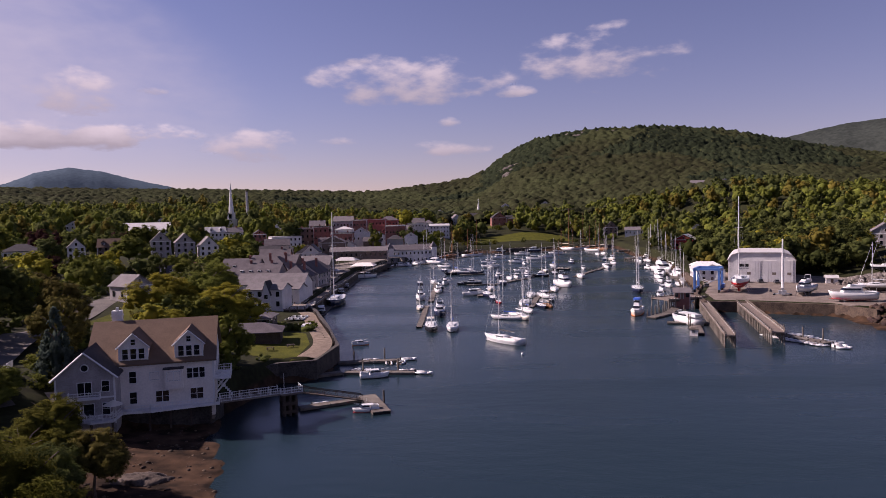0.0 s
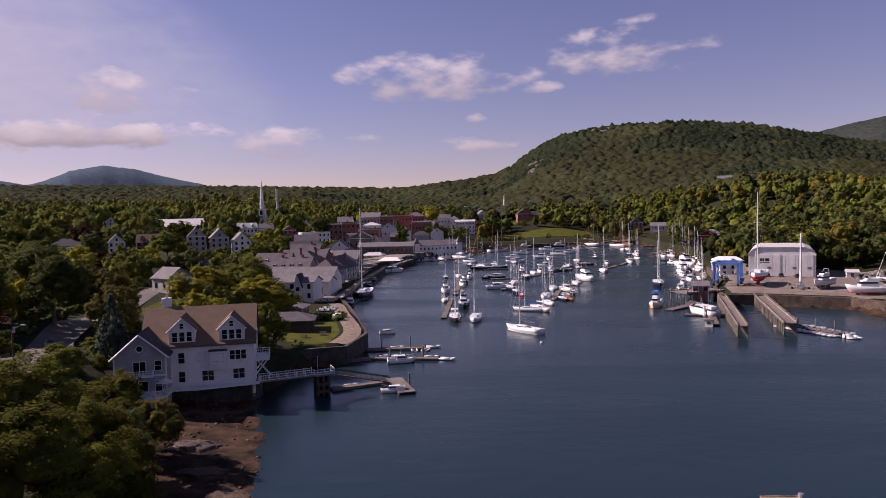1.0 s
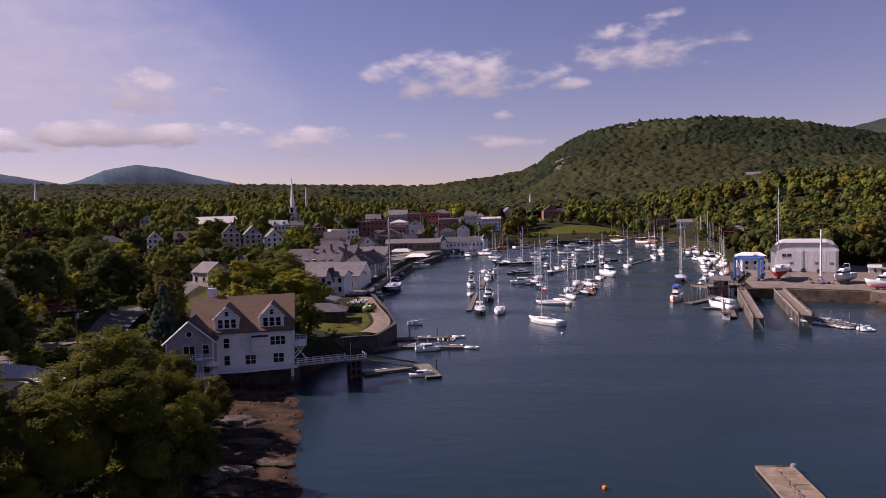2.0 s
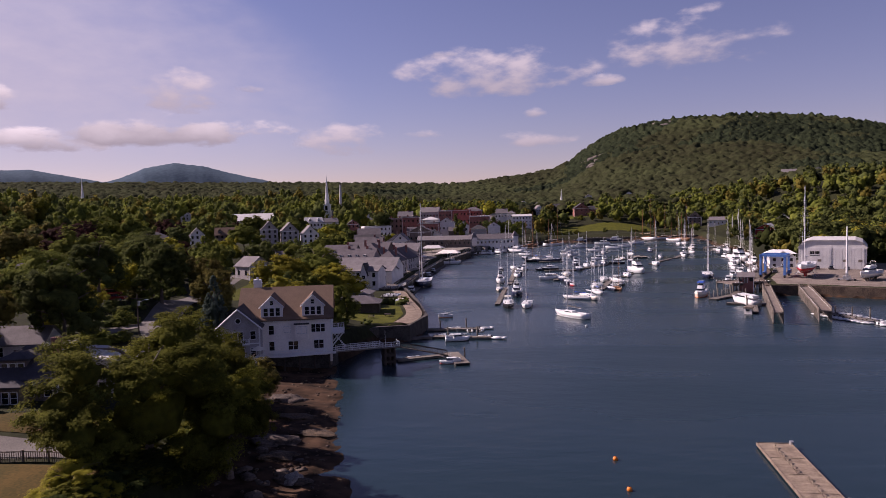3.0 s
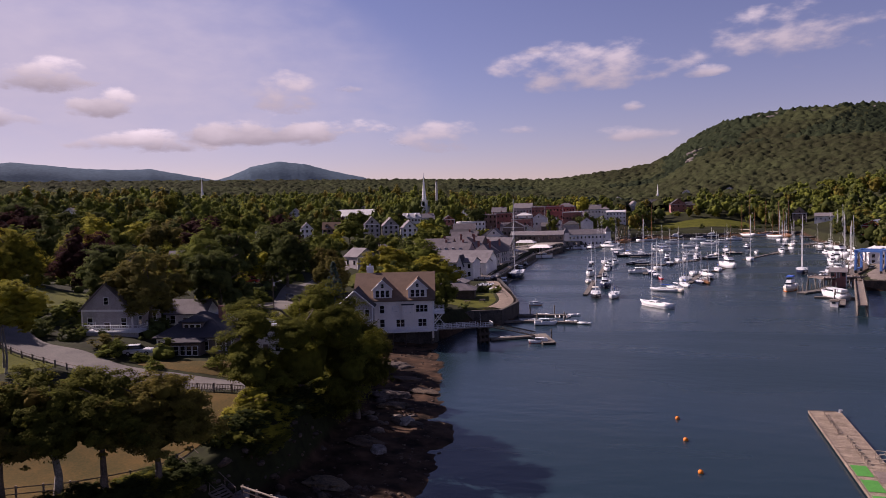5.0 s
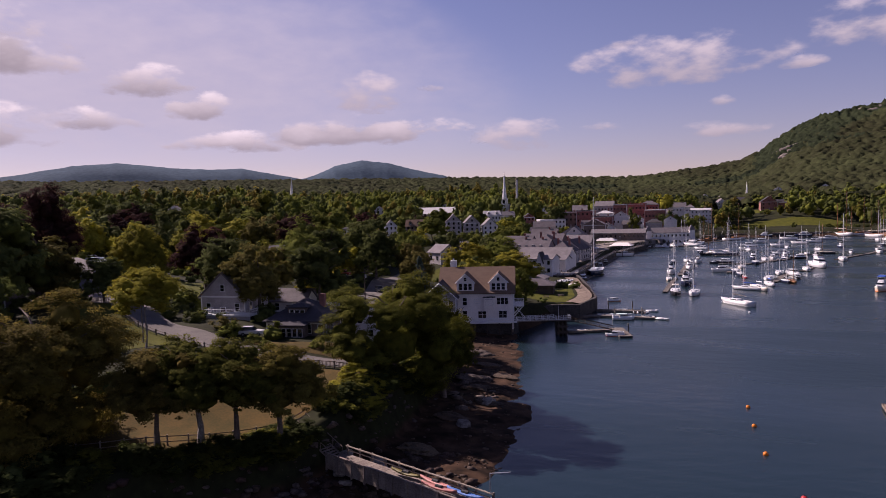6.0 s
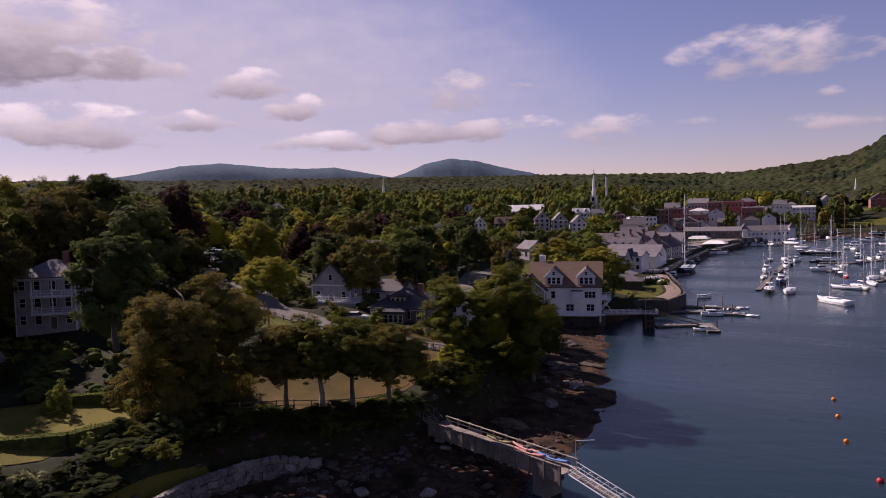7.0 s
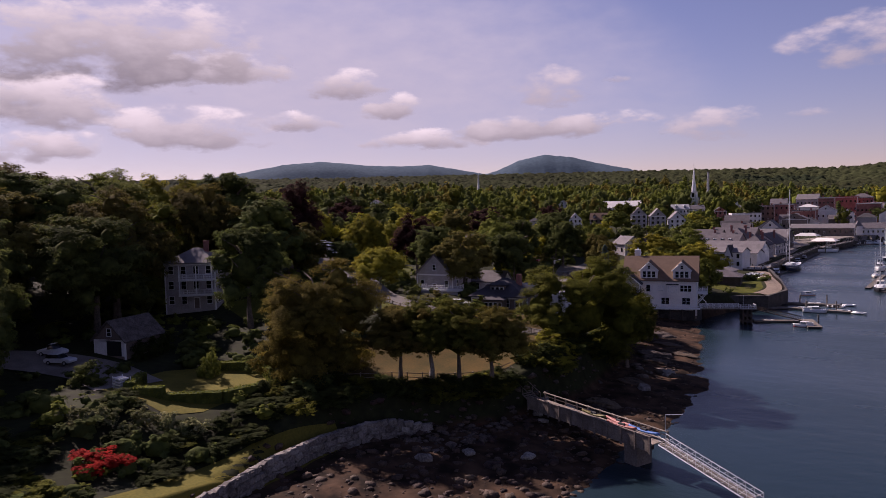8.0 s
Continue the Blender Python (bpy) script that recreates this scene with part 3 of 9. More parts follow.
def house(name, x, y, turn, w, d, h, rise, wall, roof, label, style="x", floors=2, cols=4, chimney=0, dormers=0, sides=True, category="house", z=None, door=True, trim="white"):
    """A house at its front left corner: walls, roof, windows, door, chimneys and dormers."""
    c, s = math.cos(radians(turn)), math.sin(radians(turn))
    spots = [ground_z(x + a * c - b * s, y + a * s + b * c) for a in (0, w) for b in (0, d)]
    z = (min(spots) + max(spots)) / 2 if z is None else z
    ob = thing(name, pose(x, y, z, 0, 0, turn), label, category)
    deep = z - min(spots) + 0.6
    HOUSES.append((x + w / 2 * c - d / 2 * s, y + w / 2 * s + d / 2 * c, max(w, d) / 2))
    if y > 100 or x > 0:
        SIGHT.append((*HOUSES[-1], z + h * 0.62))
    if style in ("x", "y"):
        part("wall", gable_wall(w, d, h, rise, -deep, style), M[wall], ob)
        part("roof", gable_roof(w, d, h, rise, along=style), M[roof], ob)
    elif style == "hip":
        part("wall", boxes((0, w, 0, d, -deep, h)), M[wall], ob)
        part("roof", hip_roof(w, d, h, rise), M[roof], ob)
    else:
        part("wall", boxes((0, w, 0, d, -deep, h)), M[wall], ob)
        part("roof", boxes((-0.25, w + 0.25, -0.25, d + 0.25, h, h + 0.35), (0.3, w - 0.3, 0.3, d - 0.3, h + 0.35, h + 0.5)), M[roof], ob)
    part("corner_trim", boxes((-0.06, 0.16, -0.06, 0.16, -deep, h - 0.05), (w - 0.16, w + 0.06, -0.06, 0.16, -deep, h - 0.05),
                              (-0.03, w + 0.03, -0.05, 0.0, h - 0.35, h - 0.02)), M[trim], ob)
    fh = h / floors
    wh = min(1.5, fh * 0.5)
    for f in range(floors):
        for i in range(cols):
            px = w * (i + 0.5) / cols
            if door and f == 0 and i == cols // 2:
                dr = part("door", boxes((-0.5, 0.5, -0.08, 0.02, 0, 2.05)), M["brown_wall"], ob, at=pose(px, 0, 0.05))
                part("door_frame", boxes((-0.6, -0.5, -0.1, 0.02, 0, 2.15), (0.5, 0.6, -0.1, 0.02, 0, 2.15), (-0.6, 0.6, -0.1, 0.02, 2.05, 2.17)), M[trim], dr)
                continue
            window(ob, pose(px, 0, f * fh + fh * 0.32), 0.95, wh, frame_mat=trim, far=y > 180)
        if sides:
            n = max(1, int(d / (4 if y < 330 else 7)))
            for i in range(n):
                py = d * (i + 0.5) / n
                window(ob, pose(w, py, f * fh + fh * 0.32, 0, 0, 90), 0.95, wh, frame_mat=trim, far=y > 180)
                if y < 330:
                    window(ob, pose(0, py, f * fh + fh * 0.32, 0, 0, -90), 0.95, wh, frame_mat=trim, far=y > 180)
    if style == "y" and rise > 2:
        window(ob, pose(w / 2, 0, h + rise * 0.2), 0.8, min(1.2, rise * 0.4), frame_mat=trim, far=y > 180)
    for i in range(chimney):
        px = w * (0.25 + 0.5 * i / max(1, chimney - 1)) if chimney > 1 else w * 0.7
        part("chimney", boxes((px - 0.45, px + 0.45, d * 0.5 - 0.35, d * 0.5 + 0.35, h * 0.8, h + rise + 1.2), (px - 0.55, px + 0.55, d * 0.5 - 0.45, d * 0.5 + 0.45, h + rise + 1.2, h + rise + 1.4)), M["brick"], ob)
    for i in range(dormers):
        px = w * (i + 0.5) / dormers
        dormer(ob, px, d, h, rise, M[wall], M[roof])
    return ob


def dormer(ob, px, d, h, rise, wall, roof, w=2.0, win=(1.1, 1.0, 2, 1)):
    """A gabled dormer on the front slope."""
    k = rise / (d / 2)
    y0 = 0.18 * d / 2
    zb, hh, up = h + y0 * k, 1.6, 0.9
    y1 = (hh + up) / k + y0
    dm = part("dormer", gable_wall(w, y1 - y0, hh, up, -0.3, "y"), wall, ob, at=pose(px - w / 2, y0, zb))
    part("dormer_roof", gable_roof(w, y1 - y0, hh, up, 0.2, 0.14, "y"), roof, dm)
    window(dm, pose(w / 2, 0, 0.35), *win)


def deck_rail(ob, pts, z, h=1.0, mat="white", step=1.6, name="railing", lbl=""):
    """A railing of posts, two rails and balusters along a line."""
    bm = bmesh.new()
    for (ax, ay), (bx, by) in zip(pts, pts[1:]):
        n = max(1, round(math.hypot(bx - ax, by - ay) / step))
        for i in range(n + 1):
            x, y = ax + (bx - ax) * i / n, ay + (by - ay) * i / n
            rod(bm, (x, y, z), (x, y, z + h + 0.1), 0.06, sides=4)
        for dz in (0.12, h * 0.55, h):
            rod(bm, (ax, ay, z + dz), (bx, by, z + dz), 0.045, sides=4)
        m = max(2, round(math.hypot(bx - ax, by - ay) / 0.32))
        for i in range(m):
            x, y = ax + (bx - ax) * (i + .5) / m, ay + (by - ay) * (i + .5) / m
            rod(bm, (x, y, z + 0.12), (x, y, z + h), 0.018, sides=4)
    return part(name, bm, M[mat], ob, lbl)


def inn():
    """The large shore house with two tall dormers, a gabled wing, balconies and a deck over the beach."""
    W, D, H, R = 18.6, 15.5, 6.7, 5.6
    ob = thing("shore_house", pose(-59.2, 97.4, 4.35, 0, 0, 16.2), "large cream three-storey shore house with tan shingle roof and dormers", "house")
    part("wall", gable_wall(W, D, H, R, -2.6), M["cream"], ob)
    part("roof", gable_roof(W, D, H, R, 0.5, 0.28), M["tan_roof"], ob)
    part("eave_trim", boxes((-0.4, W + 0.4, -0.36, -0.02, H - 0.45, H - 0.12), (W - 0.2, W + 0.06, -0.06, 0.2, -1, H - 0.4), (-0.06, 0.2, -0.06, 0.2, -1, H - 0.4)), M["white"], ob)
    k = R / (D / 2)
    for px in (6.6, 14.9):
        w, y0, hh, up = 4.3, 0.25, 2.6, 2.0
        zb = H + y0 * k
        dm = part("dormer", gable_wall(w, (hh + up) / k, hh, up, -0.4, "y"), M["cream"], ob, at=pose(px - w / 2, y0, zb))
        part("dormer_roof", gable_roof(w, (hh + up) / k + 0.2, hh, up, 0.35, 0.2, "y"), M["tan_roof"], dm)
        tr = bmesh.new()
        for sx in (-1, 1):
            a, b = Vector((w / 2 + sx * (w / 2 + 0.38), -0.34, hh - 0.38)), Vector((w / 2, -0.34, hh + up - 0.02))
            rod(tr, a, b, 0.13, sides=4)
        for x0 in (0, w - 0.18):
            box(tr, x0 - 0.03, x0 + 0.21, -0.05, 0.1, 0, hh)
        box(tr, 0, w, -0.05, 0.06, -0.1, 0.15)
        part("dormer_trim", tr, M["white"], dm)
        for i in range(3):
            window(dm, pose(w / 2 + (i - 1) * 1.2, 0, 0.5), 0.82, 1.6, 1, 2)
        window(dm, pose(w / 2, 0, 2.75), 0.62, 0.85, 1, 2)
    for px, pz, w, h, c in ((6.4, 3.6, 1.0, 1.8, 1), (9.6, 3.9, 1.3, 1.2, 1), (14.9, 3.75, 0.8, 1.6, 1), (15.85, 3.75, 0.8, 1.6, 1), (16.8, 3.75, 0.8, 1.6, 1),
                            (6.4, 0.3, 1.0, 1.8, 1), (10.7, 0.3, 1.9, 1.7, 2), (15.9, 0.35, 1.9, 1.7, 2)):
        window(ob, pose(px, 0, pz), w, h, c, 2)
    bay = part("bay_window", boxes((11.2, 13.9, -0.9, 0.05, 2.3, 5.5)), M["cream"], ob)
    part("bay_roof", boxes((11.0, 14.1, -1.05, 0.05, 5.5, 5.72)), M["dark_roof"], bay)
    window(bay, pose(12.55, -0.9, 3.7), 1.9, 1.4, 2, 1, "white")
    part("blind", boxes((-0.93, 0.93, -0.045, -0.032, 0.03, 1.37)), M["cream"], bay, "pale drawn blind", at=pose(12.55, -0.9, 3.7))
    part("blind", boxes((-0.63, 0.63, -0.045, -0.032, 0.03, 1.17)), M["cream"], ob, "pale drawn blind", at=pose(9.6, 0, 3.9))
    for py, pz in ((3, 3.6), (7.5, 3.6), (12, 3.6), (7.5, 0.3), (6.3, 7.2), (8.9, 7.2)):
        window(ob, pose(W, py, pz, 0, 0, 90), 1.1, 1.5, 1, 2)
    part("chimney", boxes((2.1, 3.7, 8.4, 9.7, 8, 14.2), (2.0, 3.8, 8.3, 9.8, 13.3, 13.55)), M["white"], ob, "white painted chimney")
    part("chimney_pot", rods((((2.9, 9.05, 14.2)), (2.9, 9.05, 14.75), 0.28, 0.22)), M["metal"], ob)
    # balconies on the water side
    for z0 in (3.3,):
        part("balcony", boxes((W, W + 2.6, 0.4, 6.5, z0 - 0.25, z0)), M["white"], ob)
        deck_rail(ob, [(W + 0.05, 0.4), (W + 2.5, 0.9), (W + 2.5, 6.4), (W + 0.05, 6.4)], z0)
        for py in (1.0, 6.0):
            part("bracket", rods(((W + 2.3, py, z0 - 0.2), (W + 0.1, py, z0 - 2.8), 0.14, 0.14, 4)), M["white"], ob)
        part("stair", boxes(*[(W + 0.2 + i * 0.28, W + 0.55 + i * 0.28, 1.2, 2.4, z0 - 0.35 - i * 0.35, z0 - 0.25 - i * 0.35) for i in range(9)]), M["white"], ob)
    # the gabled wing on the land side
    wing = part("wing", gable_wall(8.2, 9.5, 6.4, 3.6, -2.4, "y"), M["grey_wall"], ob, "shaded grey-shingled gable wing", at=pose(-3.6, -4.2, -0.4))
    part("wing_roof", gable_roof(8.2, 12.5, 6.4, 3.6, 0.5, 0.25, "y"), M["dark_roof"], wing)
    tr = bmesh.new()
    for sx in (-1, 1):
        rod(tr, (4.1 + sx * 4.65, -0.5, 6.0), (4.1, -0.5, 10.05), 0.16, sides=4)
    box(tr, -0.05, 0.2, -0.05, 0.1, -1, 6.2)
    box(tr, 8.0, 8.25, -0.05, 0.1, -1, 6.2)
    box(tr, 0, 8.2, -0.04, 0.05, 3.0, 3.25)
    part("wing_trim", tr, M["white"], wing)
    window(wing, pose(4.0, 0, 3.6), 1.9, 1.9, 2, 1)
    window(wing, pose(6.9, 0, 4.0), 1.0, 1.6, 1, 2)
    window(wing, pose(2.6, 0, 0.1), 1.3, 2.1, 2, 1)
    window(wing, pose(4.5, 0, 0.1), 1.4, 2.1, 1, 1)
    window(wing, pose(6.9, 0, 0.5), 1.0, 1.7, 1, 2)
    bm = bmesh.new()
    bmesh.ops.create_circle(bm, cap_ends=True, segments=20, radius=0.5, matrix=pose(4.1, -0.05, 7.7, 90))
    part("round_window", bm, M["glass"], wing)
    bm = bmesh.new()
    for i in range(20):
        a, b = i * math.tau / 20, (i + 1) * math.tau / 20
        rod(bm, (4.1 + 0.55 * math.cos(a), -0.05, 7.7 + 0.55 * math.sin(a)), (4.1 + 0.55 * math.cos(b), -0.05, 7.7 + 0.55 * math.sin(b)), 0.08, sides=4)
    part("round_frame", bm, M["white"], wing)
    bal = part("small_balcony", boxes((1.8, 6.2, -1.0, 0, 3.0, 3.2)), M["white"], wing)
    deck_rail(bal, [(1.85, -0.05), (1.85, -0.95), (6.15, -0.95), (6.15, -0.05)], 3.2, 0.9)
    # lower porch roof beside the wing
    porch = bmesh.new()
    loft(porch, [[(-7.5, -6.5, 0.6), (-1.5, -6.5, 0.6), (-1.5, -1, 3.2), (-7.5, -1, 3.2)], [(-7.5, -6.5, 0.8), (-1.5, -6.5, 0.8), (-1.5, -1, 3.45), (-7.5, -1, 3.45)]])
    bmesh.ops.recalc_face_normals(porch, faces=porch.faces)
    part("porch_roof", porch, M["grey_roof"], ob, "pitched grey porch roof")
    part("porch_wall", boxes((-7.2, -1.8, -5.8, -1.2, -2.6, 0.9)), M["brown_wall"], ob)
    # terrace with railing that follows the shore side
    terrace = [(-0.5, -4.6), (1.5, -6.4), (4.6, -6.2), (5.2, -2.2), (9.2, -2.6), (W, -1.3), (W + 0.8, -1.3)]
    bm = bmesh.new()
    pts = [(-0.5, 0)] + terrace + [(W + 0.8, 0)]
    lo, hi = [bm.verts.new((x, y, -0.75)) for x, y in pts], [bm.verts.new((x, y, -0.5)) for x, y in pts]
    bm.faces.new(hi)
    bm.faces.new(lo[::-1])
    for i in range(len(pts)):
        j = (i + 1) % len(pts)
        bm.faces.new((lo[i], lo[j], hi[j], hi[i]))
    bmesh.ops.recalc_face_normals(bm, faces=bm.faces)
    part("terrace", bm, M["white"], ob)
    deck_rail(ob, terrace, -0.5)
    for x, y in [(1.5, -6.0), (4.4, -5.9), (9, -2.3), (12, -1.9), (15, -1.5), (18, -1.1)]:
        part("terrace_post", rods(((x, y, -3.6), (x, y, -0.7), 0.18, 0.18, 8)), M["pile"], ob)
    part("foundation", boxes((0.1, W - 0.1, 0.15, D, -3.4, -0.4)), M["concrete"], ob)
    return ob


inn()
INN = pose(-59.2, 97.4, 4.35, 0, 0, 16.2)


def chair(m, mat="white", label="white slatted garden armchair on the terrace"):
    ob = thing("garden_chair", m, label, "chair", "chairs on the terrace")
    part("seat", boxes((-0.28, 0.28, -0.3, 0.25, 0.34, 0.39)), M[mat], ob)
    bm = bmesh.new()
    for i in range(5):
        rod(bm, (-0.24 + i * 0.12, 0.24, 0.38), (-0.28 + i * 0.14, 0.5, 1.0), 0.045, sides=4)
    part("backrest", bm, M[mat], ob)
    for x in (-0.3, 0.3):
        part("leg", boxes((x - 0.04, x + 0.04, -0.32, -0.24, 0, 0.56), (x - 0.04, x + 0.04, 0.2, 0.28, 0, 0.5), (x - 0.06, x + 0.06, -0.36, 0.3, 0.54, 0.58)), M[mat], ob)
    return ob


first = chair(INN @ pose(1.6, -5.0, -0.5, 0, 0, 160))
for x, y, a in ((2.6, -5.3, 200), (0.6, -4.0, 120), (3.7, -4.4, 250), (1.2, -3.0, 60)):
    copy_thing(first, INN @ pose(x, y, -0.5, 0, 0, a))
um = thing("patio_umbrella", INN @ pose(4.3, -4.6, -0.5), "pale cream patio umbrella standing open on the terrace", "umbrella")
part("pole", rods(((0, 0, 0), (0, 0, 2.6), 0.04)), M["white"], um)
part("base", rods(((0, 0, 0), (0, 0, 0.12), 0.32, 0.28, 12)), M["concrete"], um)
bm = bmesh.new()
bmesh.ops.create_cone(bm, segments=8, radius1=1.5, radius2=0.05, depth=0.7, cap_ends=True, matrix=pose(0, 0, 2.4))
part("canopy", bm, M["cream_gel"], um)

# neighbours on the hill side
bung = house("bungalow", -69.5, 41.2, 12, 11.5, 10.5, 3.0, 3.6, "brown_wall", "dark_roof", "dark brown shingled bungalow with hipped roof and white windows", "hip", 1, 5, 0, 0)
dm = part("dormer", boxes((3.6, 7.0, 1.6, 5.2, 3.4, 5.3)), M["brown_wall"], bung)
part("dormer_roof", hip_roof(3.4, 3.6, 5.3, 0.9, 0.45), M["dark_roof"], dm, at=pose(3.6, 1.6, 0))
for i in range(3):
    window(dm, pose(4.3 + i * 1.0, 1.6, 3.95), 0.75, 0.95)
sun_room = part("sun_room", boxes((2.6, 8.0, -2.2, 0.05, -1.2, 2.6)), M["brown_wall"], bung)
part("sun_room_roof", hip_roof(5.4, 2.6, 2.6, 0.7, 0.4), M["dark_roof"], sun_room, at=pose(2.6, -2.2, 0))
for i in range(5):
    window(sun_room, pose(3.2 + i * 1.03, -2.2, 0.7), 0.75, 1.4)
part("chimney", boxes((8.2, 9.2, 5.4, 6.4, 4, 7.4)), M["brick"], bung)

gar = house("gabled_house", -87.5, 44.5, 8, 9.5, 9.0, 4.4, 4.4, "grey_wall", "grey_roof", "grey gabled house with raised white deck", "y", 1, 3, 0, 0)
dk = part("deck", boxes((2.5, 12.5, -3.2, 0, 0.9, 1.15)), M["white"], gar)
deck_rail(dk, [(2.6, -0.1), (2.6, -3.1), (12.4, -3.1), (12.4, -0.1)], 1.15)
part("deck_skirt", boxes((2.6, 12.4, -3.1, -2.95, -1.2, 0.9)), M["grey_wall"], gar)

house("white_cottage", -84, 62, 10, 8, 6, 3.0, 2.2, "white_wall", "grey_roof", "white cottage among trees behind the bungalow", "x", 1, 3)
house("low_house", -74, 60, -14, 10, 7, 2.6, 2.0, "white_wall", "pale_roof", "white low house with pale ribbed metal roof", "x", 1, 3)
house("white_house", -62.5, 56.5, 5, 7, 7, 5.2, 0.4, "white_wall", "pale_roof", "flat-roofed white house beside the lane", "flat", 2, 3)
tall = house("balcony_house", -112, -4.5, 38, 10, 9, 9.0, 3.0, "grey_wall", "grey_roof", "tall grey house with stacked white balconies", "hip", 3, 4, 1)
for f in range(2):
    b = part("balcony", boxes((3.5, 10.3, -2.4, 0, 2.7 + f * 3, 2.95 + f * 3)), M["white"], tall)
    deck_rail(b, [(3.6, -0.1), (3.6, -2.3), (10.2, -2.3), (10.2, -0.1)], 2.95 + f * 3)
    for px in (3.7, 7, 10.1):
        part("column", rods(((px, -2.2, 2.95 + f * 3), (px, -2.2, 5.7 + f * 3), 0.13, 0.13, 6)), M["white"], b)
house("flat_block", -146, 18, 34, 24, 10, 8.0, 0.5, "brown_wall", "concrete", "long brown block with pale flat roof among trees", "flat", 2, 8)
garage = house("garage", -94.0, -27.2, 18, 6.2, 8.0, 2.5, 2.8, "brown_wall", "shaggy_roof", "small white garage with shaggy weathered roof and open front", "y", 1, 1, door=False, sides=False)
part("front_wall", boxes((0.0, 6.2, -0.05, -0.01, 0, 2.5)), M["white_wall"], garage, "white painted front boards")
# no real opening: a black slab stands in for the shade inside
part("doorway", boxes((2.6, 5.5, -0.1, 0.02, 0, 2.3)), M["black"], garage, "black panel as the shade inside the open doorway")
house("skylight_house", -160, 120, 20, 16, 11, 4, 4, "brown_wall", "dark_roof", "dark hip-roofed house with glazed lantern", "hip", 1, 5)
house("hill_house", -128, 118, 15, 12, 9, 5.5, 3.5, "grey_wall", "grey_roof", "grey shingled house half hidden by trees", "x", 2, 4, 1)

# town on the left bank
house("white_villa", -213, 306, 25, 15, 11, 7, 3.5, "white_wall", "dark_roof", "white villa with dark roof and cupola", "hip", 2, 5, 1)
house("white_house", -197, 332, 30, 8, 10, 6, 4, "white_wall", "grey_roof", "white gabled town house", "y", 2, 3)
house("red_roofed_house", -185, 338, 20, 11, 9, 5, 4, "brown_wall", "tan_roof", "brown house with faded red roof", "x", 2, 4, 0, 2)
for i, (x, y, w) in enumerate(((-150, 322, 9), (-140, 327, 9), (-130, 332, 9))):
    house("gabled_inn", x, y, 26, w, 13, 8, 4.5, "grey_wall" if i < 2 else "white_wall", "grey_roof", "tall gabled guest house with many windows", "y", 3, 3)
house("hall", -248, 486, 3, 36, 16, 8, 5.5, "white_wall", "pale_roof", "long hall with white metal roof", "x", 1, 9)
house("white_terrace", -174, 462, 30, 13, 10, 8, 3.5, "white_wall", "pale_roof", "white clapboard row house with pale roof", "x", 2, 5, 0, 2)
house("white_terrace", -163, 468, 30, 12, 10, 8, 3, "white_wall", "grey_roof", "white clapboard row house with grey roof", "x", 2, 5, 1)
house("red_house", -146, 476, 22, 9, 9, 7, 3, "brick", "dark_roof", "dark red house beside the white row", "y", 2, 3)
house("white_block", -130, 466, 30, 21, 10, 7.5, 0.4, "white_wall", "pale_roof", "flat-roofed white commercial block", "flat", 2, 7)
house("boathouse", -99, 192, 62, 9, 8, 4.5, 3, "grey_wall", "grey_roof", "grey shingled boathouse beside the yellow trees", "y", 1, 2)

# the marina's long grey roofs
office = house("marina_office", -71.6, 217, -4, 12.4, 10, 6.4, 1.7, "white_wall", "grey_roof", "white two-storey marina office with slate-roofed bay", "x", 2, 4, z=4.0, sides=False)
bay = part("bay", gable_wall(2.7, 5.0, 5.4, 3.9, -1.2, "y"), M["white_wall"], office, at=pose(5.9, -1.2, 0))
part("bay_roof", gable_roof(2.7, 5.0, 5.4, 3.9, 0.3, 0.16, "y"), M["dark_roof"], bay, "steep dark slate gable")
window(bay, pose(1.35, 0, 3.6), 1.3, 1.3)
window(bay, pose(1.35, 0, 0.9), 1.3, 1.4)
wing = house("marina_wing", -64.6, 232, -4, 7.4, 9, 5.0, 1.6, "white_wall", "grey_roof", "white marina wing with wide dark doorway onto the terrace", "x", 1, 1, z=4.0, door=False, sides=False)
dw_ = part("double_door", boxes((2.4, 5.0, -0.1, 0.02, 0, 3.0)), M["glass"], wing, "tall dark glazed double door")
part("door_frame", boxes((2.25, 2.4, -0.14, 0.02, 0, 3.15), (5.0, 5.15, -0.14, 0.02, 0, 3.15), (2.25, 5.15, -0.14, 0.02, 3.0, 3.15), (3.65, 3.75, -0.14, 0.02, 0, 3.0)), M["white"], dw_)
house("marina_hall", -83.5, 243.5, -4, 25.5, 12, 5.6, 3.4, "white_wall", "grey_roof", "long marina building with plain grey roof", "x", 1, 8, 0, z=4.2, sides=False)
